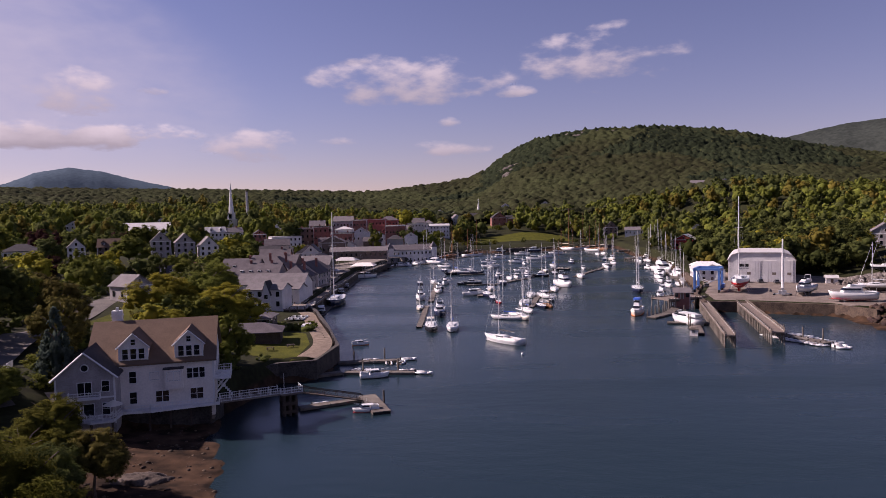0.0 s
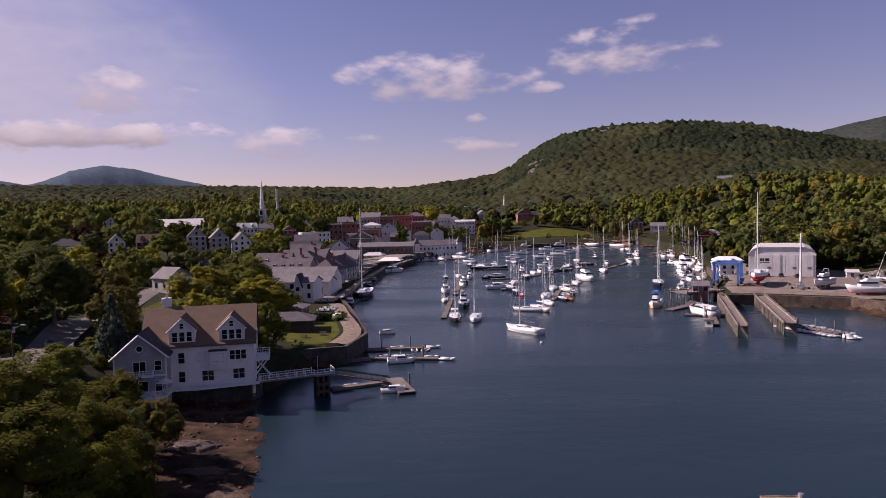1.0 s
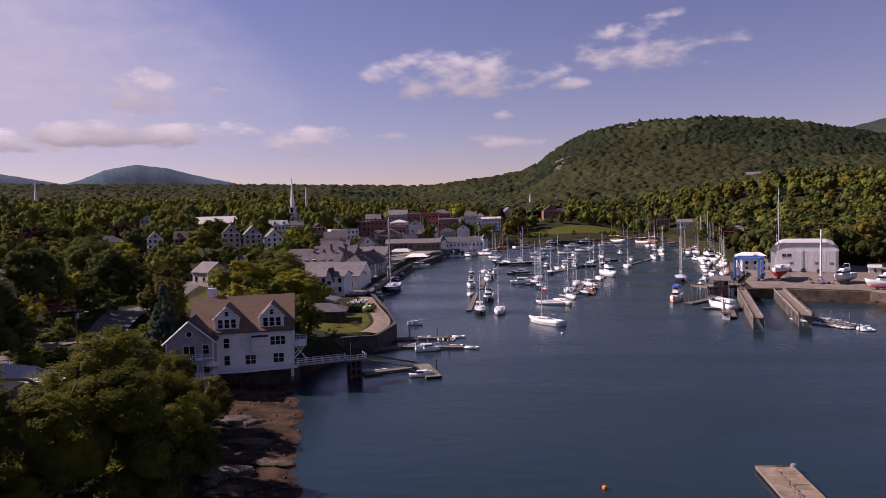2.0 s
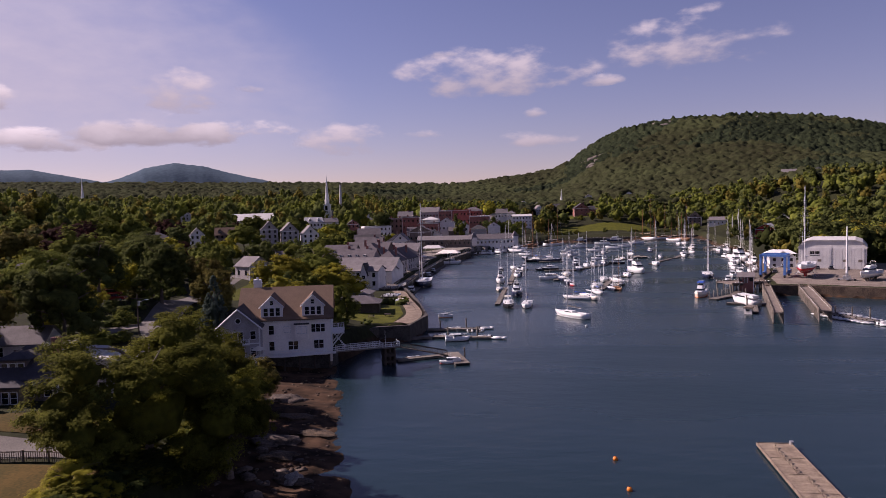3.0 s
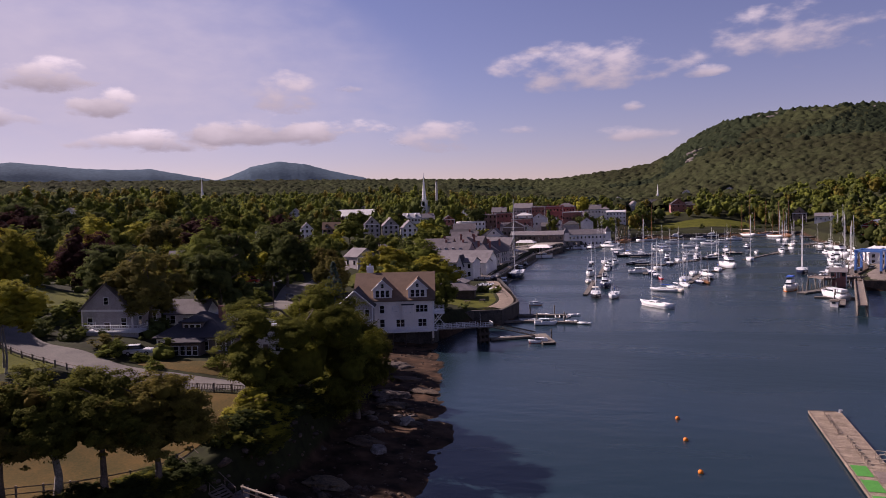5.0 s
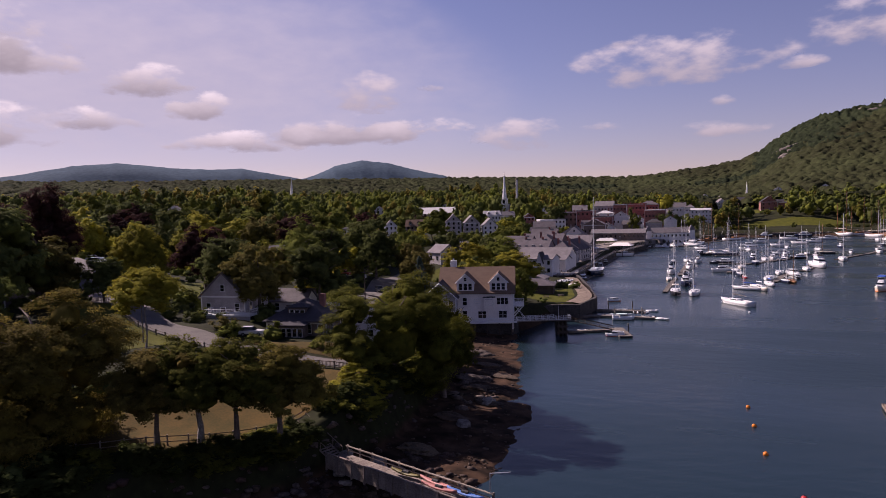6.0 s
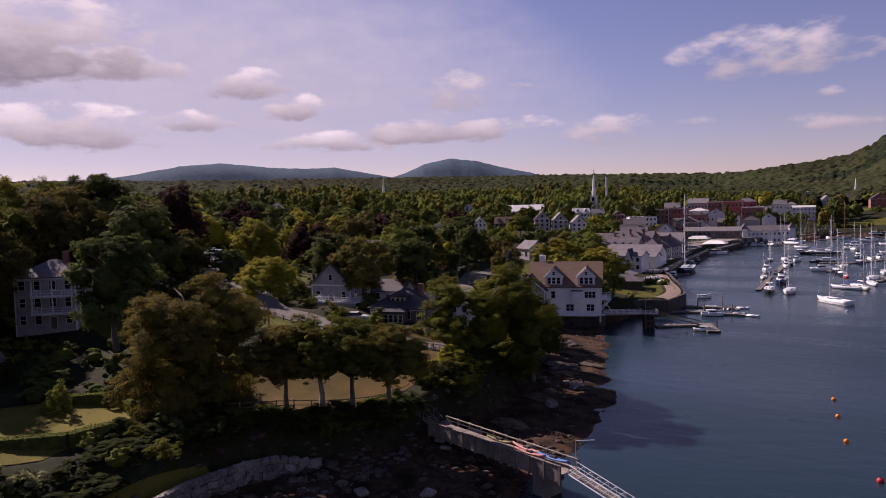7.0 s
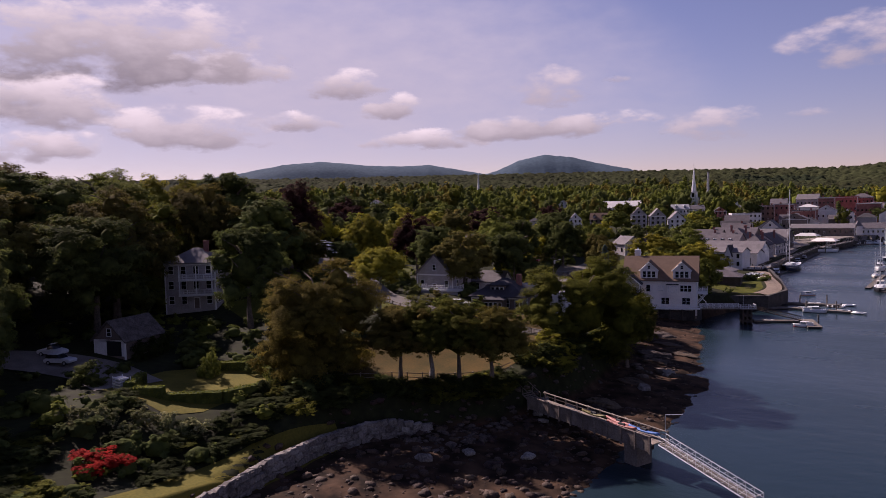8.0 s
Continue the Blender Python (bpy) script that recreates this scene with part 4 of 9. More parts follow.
for x, y, a, w, d, h, rise, st, ch, dm in ((-89, 259, -3, 17, 15, 6.4, 4.8, "x", 2, 0), (-71.5, 259, -3, 11, 15, 6.0, 4.8, "hip", 2, 0),
                                           (-103, 282, -3, 16, 14, 6.4, 5.0, "x", 1, 0), (-87, 281, -3, 14, 18, 7.0, 5.6, "hip", 2, 0), (-72.5, 282, -5, 12, 16, 5.6, 4.8, "y", 2, 0),
                                           (-125, 279, 8, 16, 10, 4.2, 3.4, "x", 1, 0)):
    mb = house("marina_block", x, y, a, w, d, h, rise, "grey_wall", "slate_roof", "grey shingled marina block with mauve-grey roof and brick chimneys", st, 2, max(3, int(w / 3.4)), ch, dm)
    if st == "x":
        for i in range(int(w / 3.6)):
            sl = part("skylight", boxes((-0.55, 0.55, -0.1, 0.9, -0.2, 0.75)), M["white"], mb, "small white roof window", at=pose(2.0 + i * 3.6, d * 0.16, h + rise * 0.32 + 0.2))
            part("skylight_pane", boxes((-0.4, 0.4, -0.13, -0.1, 0.1, 0.62)), M["glass"], sl)
house("waterfront_house", -98, 306, -6, 22, 14, 6.5, 5, "brown_wall", "slate_roof", "brown shingled waterfront building", "x", 2, 6, 1)
house("waterfront_house", -76, 305, -6, 13, 13, 5.0, 4, "grey_wall", "slate_roof", "grey gabled waterfront restaurant", "y", 2, 4)
house("waterfront_house", -84, 326, -4, 20, 12, 5.5, 4, "brown_wall", "grey_roof", "low brown waterfront shop", "x", 1, 6)
house("waterfront_house", -80, 346, -4, 12, 13, 5.0, 4, "white_wall", "slate_roof", "white gabled waterfront shop", "y", 2, 3)
house("waterfront_house", -102, 338, 6, 15, 13, 7.0, 4, "brick", "slate_roof", "dark brick waterfront house", "x", 2, 4, 1)
house("waterfront_house", -115, 402, 8, 14, 11, 6.5, 3.5, "brown_wall", "dark_roof", "dark brown house above the landing", "x", 2, 5, 1)
house("waterfront_house", -104, 424, 8, 15, 14, 6.5, 4.5, "grey_wall", "slate_roof", "grey house above the landing", "y", 2, 3)
house("waterfront_house", -128, 440, 14, 16, 12, 7, 4, "white_wall", "slate_roof", "white house above the landing", "x", 2, 5)
for x, y in ((-69.5, 325), (-71.8, 354), (-61.8, 332), (-66, 342)):
    u_ = thing("parasol", pose(x, y, ground_z(x, y)), "white open parasol on the restaurant terrace", "parasol", "parasols")
    part("pole", rods(((0, 0, 0), (0, 0, 2.5), 0.05, 0.05, 6)), M["white"], u_)
    cone_ = bmesh.new()
    bmesh.ops.create_cone(cone_, segments=8, radius1=1.9, radius2=0.06, depth=0.8, cap_ends=True, matrix=pose(0, 0, 2.6))
    part("canopy", cone_, M["white"], u_)
house("waterfront_house", -112, 372, 10, 16, 13, 7, 4, "brick", "dark_roof", "dark red waterfront building", "x", 2, 5)
house("yellow_gable", -94, 400, 5, 10, 14, 8.5, 4.5, "cream", "grey_roof", "cream gabled waterfront house", "y", 2, 3)
house("pavilion", -88, 456, 2, 39, 12, 4.6, 2.6, "brown_wall", "grey_roof", "long low pavilion with grey roof", "x", 1, 12)
for x, y in ((-50, 476),):
    tw = house("tower_hotel", x, y, 24, 36, 12, 9.0, 3.5, "white_wall", "grey_roof", "white waterfront hotel with two pointed towers", "x", 2, 12)
    for px in (1.5, 34.5):
        t = part("tower", boxes((px - 2, px + 2, -1.2, 3, -1, 10.6)), M["white_wall"], tw)
        bm = bmesh.new()
        bmesh.ops.create_cone(bm, segments=4, radius1=3.4, radius2=0.05, depth=4.2, cap_ends=True, matrix=pose(px, 0.9, 12.7, 0, 0, 45))
        part("spire_roof", bm, M["grey_roof"], t)

# brick main street: place, turn, width, depth, height of the roof's top, rise, style
for x, y, a, w, d, top, rise, st, fl, wall, roof, lab in (
        (-109, 505, 2, 14, 14, 27.0, 0.5, "flat", 3, "brick", "dark_roof", "red brick commercial block"), (-94.5, 495, 2, 16, 13, 21.8, 0.5, "flat", 2, "brick", "dark_roof", "dark red brick store"),
        (-124, 512, 4, 14, 14, 26.5, 0.5, "flat", 3, "brown_wall", "grey_roof", "brown commercial block"), (-138, 524, 6, 14, 13, 25.0, 3.4, "x", 2, "grey_wall", "slate_roof", "grey pitched-roof store"),
        (-115, 620, 2, 18, 16, 34.6, 4.5, "x", 3, "grey_wall", "grey_roof", "grey hall with pitched roof"), (-99, 540, 3, 14, 12, 26.2, 2.6, "hip", 2, "white_wall", "pale_roof", "white store with pale hipped roof"),
        (-84, 530, 3, 13.5, 13, 25.2, 4.0, "y", 2, "white_wall", "grey_roof", "white gabled store"), (-94, 600, 2, 12.5, 14, 31.6, 0.5, "flat", 3, "brick", "pale_roof", "dark brick block with pale parapet"),
        (-88, 632, 2, 20, 16, 31.5, 0.5, "flat", 3, "bright_brick", "bright_brick", "bright red brick hotel block"), (-76, 652, 2, 18, 14, 34.2, 4.0, "hip", 3, "bright_brick", "slate_roof", "red brick block with slate mansard roof"),
        (-64, 590, 2, 18, 14, 26.2, 0.5, "flat", 2, "brick", "pale_roof", "brick block with pale roof edge"), (-71, 560, 3, 9, 10, 22.0, 3.2, "y", 2, "white_wall", "grey_roof", "small white gabled shop"),
        (-97, 472, 2, 17, 12, 19.6, 4.4, "y", 1, "brown_wall", "grey_roof", "brown gabled landing shop"), (-57, 618, 4, 14, 12, 26.0, 3.6, "x", 2, "cream", "grey_roof", "cream clapboard shop"),
        (-57.5, 700, 5, 10.5, 10, 30.6, 4.5, "y", 2, "white_wall", "dark_roof", "white gabled house"), (-49.5, 716, 4, 14, 10, 32.0, 4.5, "x", 2, "white_wall", "grey_roof", "white house with grey roof"),
        (-35.8, 715, 4, 9, 9, 30.0, 3.0, "hip", 2, "cream", "grey_roof", "cream hip-roofed house"), (-29, 690, 4, 20, 11, 24.2, 1.8, "x", 3, "white_wall", "pale_roof", "long white inn"),
        (-148, 560, 8, 13, 11, 29.0, 4.5, "x", 2, "white_wall", "grey_roof", "white clapboard house"), (-166, 600, 12, 12, 10, 31.0, 4.5, "y", 2, "white_wall", "slate_roof", "white gabled house"),
        (-135, 610, 6, 14, 11, 31.5, 4.5, "x", 2, "cream", "grey_roof", "cream clapboard house")):
    low = min(ground_z(x, y), ground_z(x + w, y))
    house("street_block", x, y, a, w, d, max(4.0, top - low - rise), rise, wall, roof, lab + " on the main street", st, fl, max(3, int(w / 3)), 1 if st != "flat" else 2)
for x, y, a, w, d, top, rise, st, wall, roof, lab in (
        (-100, 478, 6, 12, 10, 18.6, 3.2, "x", "grey_wall", "slate_roof", "low grey-roofed shop"), (-86, 482, 3, 11, 11, 17.2, 3.4, "y", "cream", "grey_roof", "pale gabled shop"),
        (-74, 520, 4, 14, 10, 18.0, 3.0, "x", "brown_wall", "slate_roof", "low brown shop with slate roof"), (-58, 545, 4, 13, 10, 19.0, 3.4, "hip", "grey_wall", "dark_roof", "dark hip-roofed shop"),
        (-46, 575, 5, 11, 10, 20.5, 3.6, "y", "white_wall", "grey_roof", "small white gabled shop")):
    low = min(ground_z(x, y), ground_z(x + w, y))
    house("harbour_shop", x, y, a, w, d, max(3.2, top - low - rise), rise, wall, roof, lab + " below the main street", st, 1, max(3, int(w / 3)), 1)
house("white_house", -6, 835, 20, 11, 10, 7, 5, "white_wall", "grey_roof", "white gabled house on the slope", "y", 2, 3)
house("white_house", 14, 862, 0, 12, 9, 6, 4, "white_wall", "dark_roof", "white house among the trees", "x", 2, 4)
house("library", 40, 792, 6, 17, 14, 9, 6, "brick", "dark_roof", "red brick library with steep gable", "y", 2, 3, 1)
house("library_wing", 57, 796, 6, 10, 12, 6, 4, "brick", "dark_roof", "lower red brick library wing", "x", 1, 3)

# boatyard and the right bank
house("timbered_house", 152, 706, -12, 13, 11, 9, 6, "brown_wall", "grey_roof", "dark timbered house at the park's edge", "y", 3, 3)
house("white_cottage", 168, 686, -14, 18, 9, 4.5, 3, "white_wall", "grey_roof", "white cottage behind the landing", "x", 1, 5)
house("red_boathouse", 149, 470, -28, 13, 18, 6.5, 3.4, "red_wall", "pale_roof", "bright red boathouse with white roof", "y", 1, 3)
house("white_house", 200, 590, -20, 13, 11, 7, 5, "white_wall", "grey_roof", "white gabled house under the woods", "y", 2, 3)
house("cream_house", 182, 484, -20, 8, 8, 6, 4, "cream", "tan_roof", "small cream house at the shore", "y", 2, 2)
house("grey_house", 206, 342, -25, 15, 11, 6.5, 5, "grey_wall", "grey_roof", "grey shingled house above the boatyard", "y", 2, 4, 1)
house("hill_house", 300, 880, -15, 17, 10, 7, 4, "white_wall", "grey_roof", "large white house high on the wooded hill", "x", 2, 8)
house("hill_house", 330, 860, -10, 12, 10, 7, 4, "white_wall", "dark_roof", "white house on the wooded hill", "y", 2, 3)
for x, y, a in ((-10, 900, 8), (60, 930, 0), (110, 900, -6), (-30, 960, 10), (-330, 560, 20), (-290, 640, 10), (-150, 700, 10), (-380, 330, 25)):
    house("slope_house", x, y, a, 12, 9, 6.5, 4, "white_wall", "grey_roof", "white house among trees on the slope", "y", 2, 3)


def shed():
    ob = thing("boat_shed", pose(110.8, 278.2, ground_z(122, 279), 0, 0, -23), "large white metal boat shed with tall sliding doors", "shed")
    W, D = 25.0, 34.0
    out = [(0, -0.5), (0, 9.0), (1.6, 11.0), (4.2, 11.9), (W - 4.2, 11.9), (W - 1.6, 11.0), (W, 9.0), (W, -0.5)]
    bm = bmesh.new()
    prism(bm, out, 0, D)
    bmesh.ops.recalc_face_normals(bm, faces=bm.faces)
    part("wall", bm, M["white_wall"], ob)
    bm = bmesh.new()
    o2 = [(-0.3, 9.0), (1.4, 11.2), (4.1, 12.15), (W - 4.1, 12.15), (W - 1.4, 11.2), (W + 0.3, 9.0)]
    prism(bm, o2 + [(x, z - 0.2) for x, z in o2[::-1]], -0.5, D + 0.4)
    bmesh.ops.recalc_face_normals(bm, faces=bm.faces)
    part("roof", bm, M["pale_roof"], ob)
    for x0, x1 in ((1.2, 12.0), (13.2, 18.6), (18.75, 24.0)):
        dr = part("sliding_door", boxes((x0, x1, -0.16, 0, 0, 8.8)), M["white_wall"], ob)
        bm = bmesh.new()
        for i in range(int((x1 - x0) / 1.2)):
            box(bm, x0 + i * 1.2 + 0.55, x0 + i * 1.2 + 0.63, -0.19, -0.1, 0.1, 8.7)
        part("rib", bm, M["white_wall"], dr)
        part("vent", boxes(((x0 + x1) / 2 + 0.6, (x0 + x1) / 2 + 2.0, -0.21, -0.17, 3.0, 4.0)), M["concrete"], dr)
    for x in (0.8, 12.6, 24.3):
        part("hinge_column", boxes(*[(x - 0.12, x + 0.12, -0.24, 0, 0.5 + i * 1.1, 0.9 + i * 1.1) for i in range(8)]), M["metal"], ob)
    # the yard's mark: plain dark bars
    part("sign", boxes((4.4, 6.0, -0.19, -0.17, 6.2, 7.4), (6.3, 7.9, -0.19, -0.17, 6.2, 7.4), (4.4, 7.9, -0.19, -0.17, 5.5, 5.75)), M["black"], ob)
    return ob


shed()
house("yard_office", 100.6, 282.4, -12, 10, 14, 5.0, 2.2, "white_wall", "pale_roof", "low white boatyard office", "y", 2, 3)
house("yard_store", 104, 300, -12, 9, 12, 4.5, 2.4, "white_wall", "pale_roof", "white store building behind the lift", "y", 1, 3)
house("dock_hut", 72.5, 227.5, -16, 5.2, 3.2, 2.4, 1.2, "brick", "grey_roof", "small dark red dock hut with white trim", "x", 1, 3, z=3.3)
house("tool_shed", 143, 263, -20, 4, 3, 2.5, 0.8, "white_wall", "pale_roof", "small white yard shed", "x", 1, 1)


def spire(name, x, y, top, base, wide, label):
    ob = thing(name, pose(x, y, base), label, "church")
    h = top - base
    a, b, c = h * 0.34, h * 0.46, h * 0.58
    w = wide
    part("tower", boxes((-w, w, -w, w, -3, a), (-w * 1.15, w * 1.15, -w * 1.15, w * 1.15, a - 0.6, a)), M["white"], ob)
    part("belfry", boxes((-w * 0.8, w * 0.8, -w * 0.8, w * 0.8, a, b), (-w * 0.95, w * 0.95, -w * 0.95, w * 0.95, b - 0.4, b)), M["white"], ob)
    part("louvre", boxes((-w * 0.35, w * 0.35, -w * 0.84, -w * 0.8, a + 0.6, b - 1.2)), M["glass"], ob)
    bm = bmesh.new()
    rod(bm, (0, 0, b), (0, 0, c), w * 0.68, w * 0.6, 8)
    part("lantern", bm, M["white"], ob)
    bm = bmesh.new()
    rod(bm, (0, 0, c), (0, 0, h), w * 0.55, 0.06, 8)
    part("steeple", bm, M["white"], ob)
    part("nave", gable_wall(w * 4.4, 24, 8, 6, -3, "y"), M["white_wall"], ob, at=pose(-w * 2.2, w, 0))
    part("nave_roof", gable_roof(w * 4.4, 24, 8, 6, along="y"), M["grey_roof"], ob, at=pose(-w * 2.2, w, 0))
    return ob


spire("church", -176.2, 521.4, 64.2, 20, 3.0, "white wooden church with tall pointed steeple")
spire("church", -440, 576, 72, 34, 2.4, "distant white church steeple above the trees")
stack = thing("tall_chimney", pose(-200, 640, 30), "slender pale concrete mill chimney", "chimney")
part("shaft", rods(((0, 0, -4), (0, 0, 32), 1.5, 1.1, 12)), M["pale_roof"], stack)
part("rim", rods(((0, 0, 31.2), (0, 0, 32.4), 1.35, 1.35, 12)), M["concrete"], stack)
spire("stone_church", 28, 905, 58, 30, 2.0, "small pale church tower on the slope")

# tents on the landing
for x, y, a, mat, lab in ((-69.5, 412, -6, "pale_roof", "pale grey-blue awning over the landing"), (-55.5, 386, -4, "cream", "cream open market tent"), (120, 330, -10, "white", "white peaked tent beside the office")):
    t = thing("tent", pose(x, y, max(3.2, ground_z(x, y)), 0, 0, a), lab + " on posts", "tent")
    bm = bmesh.new()
    loft(bm, [[(-7, -5, 3.0), (7, -5, 3.0), (7, 5, 3.0), (-7, 5, 3.0)], [(-4, -0.2, 4.8), (4, -0.2, 4.8), (4, 0.2, 4.8), (-4, 0.2, 4.8)]])
    part("canopy", bm, M[mat], t)
    for px in (-6.5, 0, 6.5):
        for py in (-4.6, 4.6):
            part("post", rods(((px, py, -0.3), (px, py, 3.0), 0.08, 0.08, 6)), M["metal"], t)

# ---------------------------------------------------------------- boats


def hull(L, B, F, fine=0.55, stern=0.8, draft=0.5, sheer=0.25, n=9):
    """A boat's hull from the stern at -L/2 to the bow at L/2, with its deck."""
    bm = bmesh.new()
    rings = []
    for i in range(n):
        t = i / (n - 1)
        b = B / 2 * min(stern + (1 - stern) * t * 3, 1) * (1 - max(0, (t - (1 - fine)) / fine) ** 2.0)
        b = max(b, 0.03)
        x = -L / 2 + L * t
        f = F * (1 + sheer * (2 * t - 0.8) ** 2)
        rake = 0.10 * L * max(0, t - 0.7) / 0.3
        d = -draft * math.sin(math.pi * min(0.97, 0.15 + t * 0.85)) - 0.1
        xs = x - rake
        half = [(x, -b, f), (x - rake * 0.3, -b * 0.96, f * 0.5), (xs * 0.995, -b * 0.82, 0.0), (xs, -b * 0.4, d * 0.8), (xs, 0, d)]
        rings.append(half + [(p[0], -p[1], p[2]) for p in half[-2::-1]])
    loft(bm, rings)
    bmesh.ops.recalc_face_normals(bm, faces=bm.faces)
    return bm


def deck_of(L, B, F, fine=0.55, stern=0.8, sheer=0.25, inset=0.12, z=0.03, n=9):
    bm = bmesh.new()
    left, right = [], []
    for i in range(n):
        t = i / (n - 1)
        b = B / 2 * min(stern + (1 - stern) * t * 3, 1) * (1 - max(0, (t - (1 - fine)) / fine) ** 2.0) - inset
        b = max(b, 0.02)
        f = F * (1 + sheer * (2 * t - 0.8) ** 2) + z
        x = -L / 2 + inset + (L - 2 * inset) * t
        left.append(bm.verts.new((x, -b, f)))
        right.append(bm.verts.new((x, b, f)))
    for i in range(n - 1):
        bm.faces.new((left[i], left[i + 1], right[i + 1], right[i]))
    return bm


def cabin_mesh(x0, x1, w, z0, z1, slope=0.3, taper=0.8):
    bm = bmesh.new()
    lo = [(x0, -w / 2, z0), (x1, -w / 2 * taper, z0), (x1, w / 2 * taper, z0), (x0, w / 2, z0)]
    hi = [(x0 + 0.1, -w / 2 * 0.88, z1), (x1 - slope, -w / 2 * taper * 0.85, z1), (x1 - slope, w / 2 * taper * 0.85, z1), (x0 + 0.1, w / 2 * 0.88, z1)]
    loft(bm, [lo, hi])
    bmesh.ops.bevel(bm, geom=bm.edges[:], offset=min(0.12, (z1 - z0) * 0.2), segments=1, affect="EDGES")
    return bm


def sloop(m, L, hull_mat, label, deck="gel", cover="gel", bottom="black_hull", group="moored sailing boats", masts=1, mast_mat="alu", tall=1.42, bimini=None, on_land=False, name="sailboat"):
    B, F = L * 0.29, L * 0.095
    ob = thing(name, m, label, "sailboat", group)
    part("hull", hull(L, B, F, draft=0.35 if on_land else 0.5), M[hull_mat], ob, smooth=True)
    part("waterline_stripe", hull(L * 0.982, B * (0.985 if on_land else 0.955), 0.95 if on_land else 0.11, draft=1.5 if on_land else 0.52, sheer=0.0), M[bottom], ob, smooth=True)
    part("deck", deck_of(L, B, F), M[deck], ob)
    part("cabin", cabin_mesh(-L * 0.12, L * 0.22, B * 0.55, F, F + L * 0.045, 0.6), M[deck], ob)
    part("cabin_window", boxes((-L * 0.08, L * 0.12, -B * 0.262, B * 0.262, F + L * 0.018, F + L * 0.032)), M["glass"], ob)
    part("cockpit", boxes((-L * 0.40, -L * 0.14, -B * 0.22, B * 0.22, F - 0.05, F + 0.05)), M["teak"], ob)
    part("coaming", boxes((-L * 0.41, -L * 0.13, B * 0.22, B * 0.27, F, F + 0.3), (-L * 0.41, -L * 0.13, -B * 0.27, -B * 0.22, F, F + 0.3)), M[deck], ob)
    for i in range(masts):
        mx = L * 0.10 if masts == 1 else (L * 0.18 if i == 0 else -L * 0.28)
        H = L * tall * (1 if i == 0 else 0.72)
        r = 0.009 * L + 0.015
        mast = part("mast", rods(((mx, 0, F), (mx, 0, F + H), r, r * 0.7, 8)), M[mast_mat], ob)
        for k in (0.36, 0.62, 0.82):
            part("spreader", rods(((mx, -B * 0.32 * (1.1 - k * .6), F + H * k), (mx, B * 0.32 * (1.1 - k * .6), F + H * k), 0.035, 0.035, 4)), M[mast_mat], mast)
        bl = L * (0.42 if masts == 1 or i == 0 else 0.2)
        part("boom", rods(((mx - 0.15, 0, F + L * 0.13), (mx - bl, 0, F + L * 0.12), 0.07, 0.06, 6)), M[mast_mat], mast)
        part("sail_cover", rods(((mx - 0.2, 0, F + L * 0.145), (mx - bl * 0.95, 0, F + L * 0.132), 0.22, 0.12, 6)), M[cover], mast)
    H = L * tall
    mx = L * 0.10 if masts == 1 else L * 0.18
    part("forestay", rods(((mx, 0, F + H * 0.97), (L * 0.485, 0, F * 1.2), 0.018, 0.05, 4)), M["gel"], ob)
    part("backstay", rods(((mx, 0, F + H), (-L * 0.49, 0, F * 1.1), 0.014, 0.014, 4)), M["metal"], ob)
    part("shroud", rods(((mx, 0, F + H * 0.94), (mx, B * 0.46, F), 0.014, 0.014, 4), ((mx, 0, F + H * 0.94), (mx, -B * 0.46, F), 0.014, 0.014, 4)), M["metal"], ob)
    bm = bmesh.new()
    for s in (-1, 1):
        for k in range(6):
            t = k / 5
            x = -L * 0.46 + L * 0.86 * t
            w = (B / 2 * (1 - max(0, (t * 0.9 - 0.4) / 0.6) ** 2) - 0.15) * s
            rod(bm, (x, w, F * 1.05), (x, w, F * 1.05 + 0.7), 0.018, sides=4)
    part("stanchion", bm, M["metal"], ob)
    if bimini:
        part("bimini", cabin_mesh(-L * 0.36, -L * 0.12, B * 0.62, F + 1.7, F + 1.95, 0.2, 0.95), M[bimini], ob)
        part("bimini_frame", rods(((-L * 0.35, -B * 0.28, F), (-L * 0.35, -B * 0.28, F + 1.75), 0.03, 0.03, 4), ((-L * 0.35, B * 0.28, F), (-L * 0.35, B * 0.28, F + 1.75), 0.03, 0.03, 4),
                                  ((-L * 0.14, -B * 0.28, F), (-L * 0.14, -B * 0.28, F + 1.75), 0.03, 0.03, 4), ((-L * 0.14, B * 0.28, F), (-L * 0.14, B * 0.28, F + 1.75), 0.03, 0.03, 4)), M["metal"], ob)
    if on_land:
        bm = bmesh.new()
        loft(bm, [[(-L * 0.1, -0.3, -1.2), (L * 0.16, -0.3, -1.2), (L * 0.16, 0.3, -1.2), (-L * 0.1, 0.3, -1.2)], [(-L * 0.08, -0.25, -2.6), (L * 0.10, -0.25, -2.6), (L * 0.10, 0.25, -2.6), (-L * 0.08, 0.25, -2.6)]])
        part("keel", bm, M["red"], ob)
        part("jack_stand", rods(*[((x, s * B * 0.36, -0.3), (x, s * B * 0.62, -2.9), 0.09, 0.06, 6) for x in (-L * 0.25, 0, L * 0.2) for s in (-1, 1)]), M["metal"], ob)
    return ob


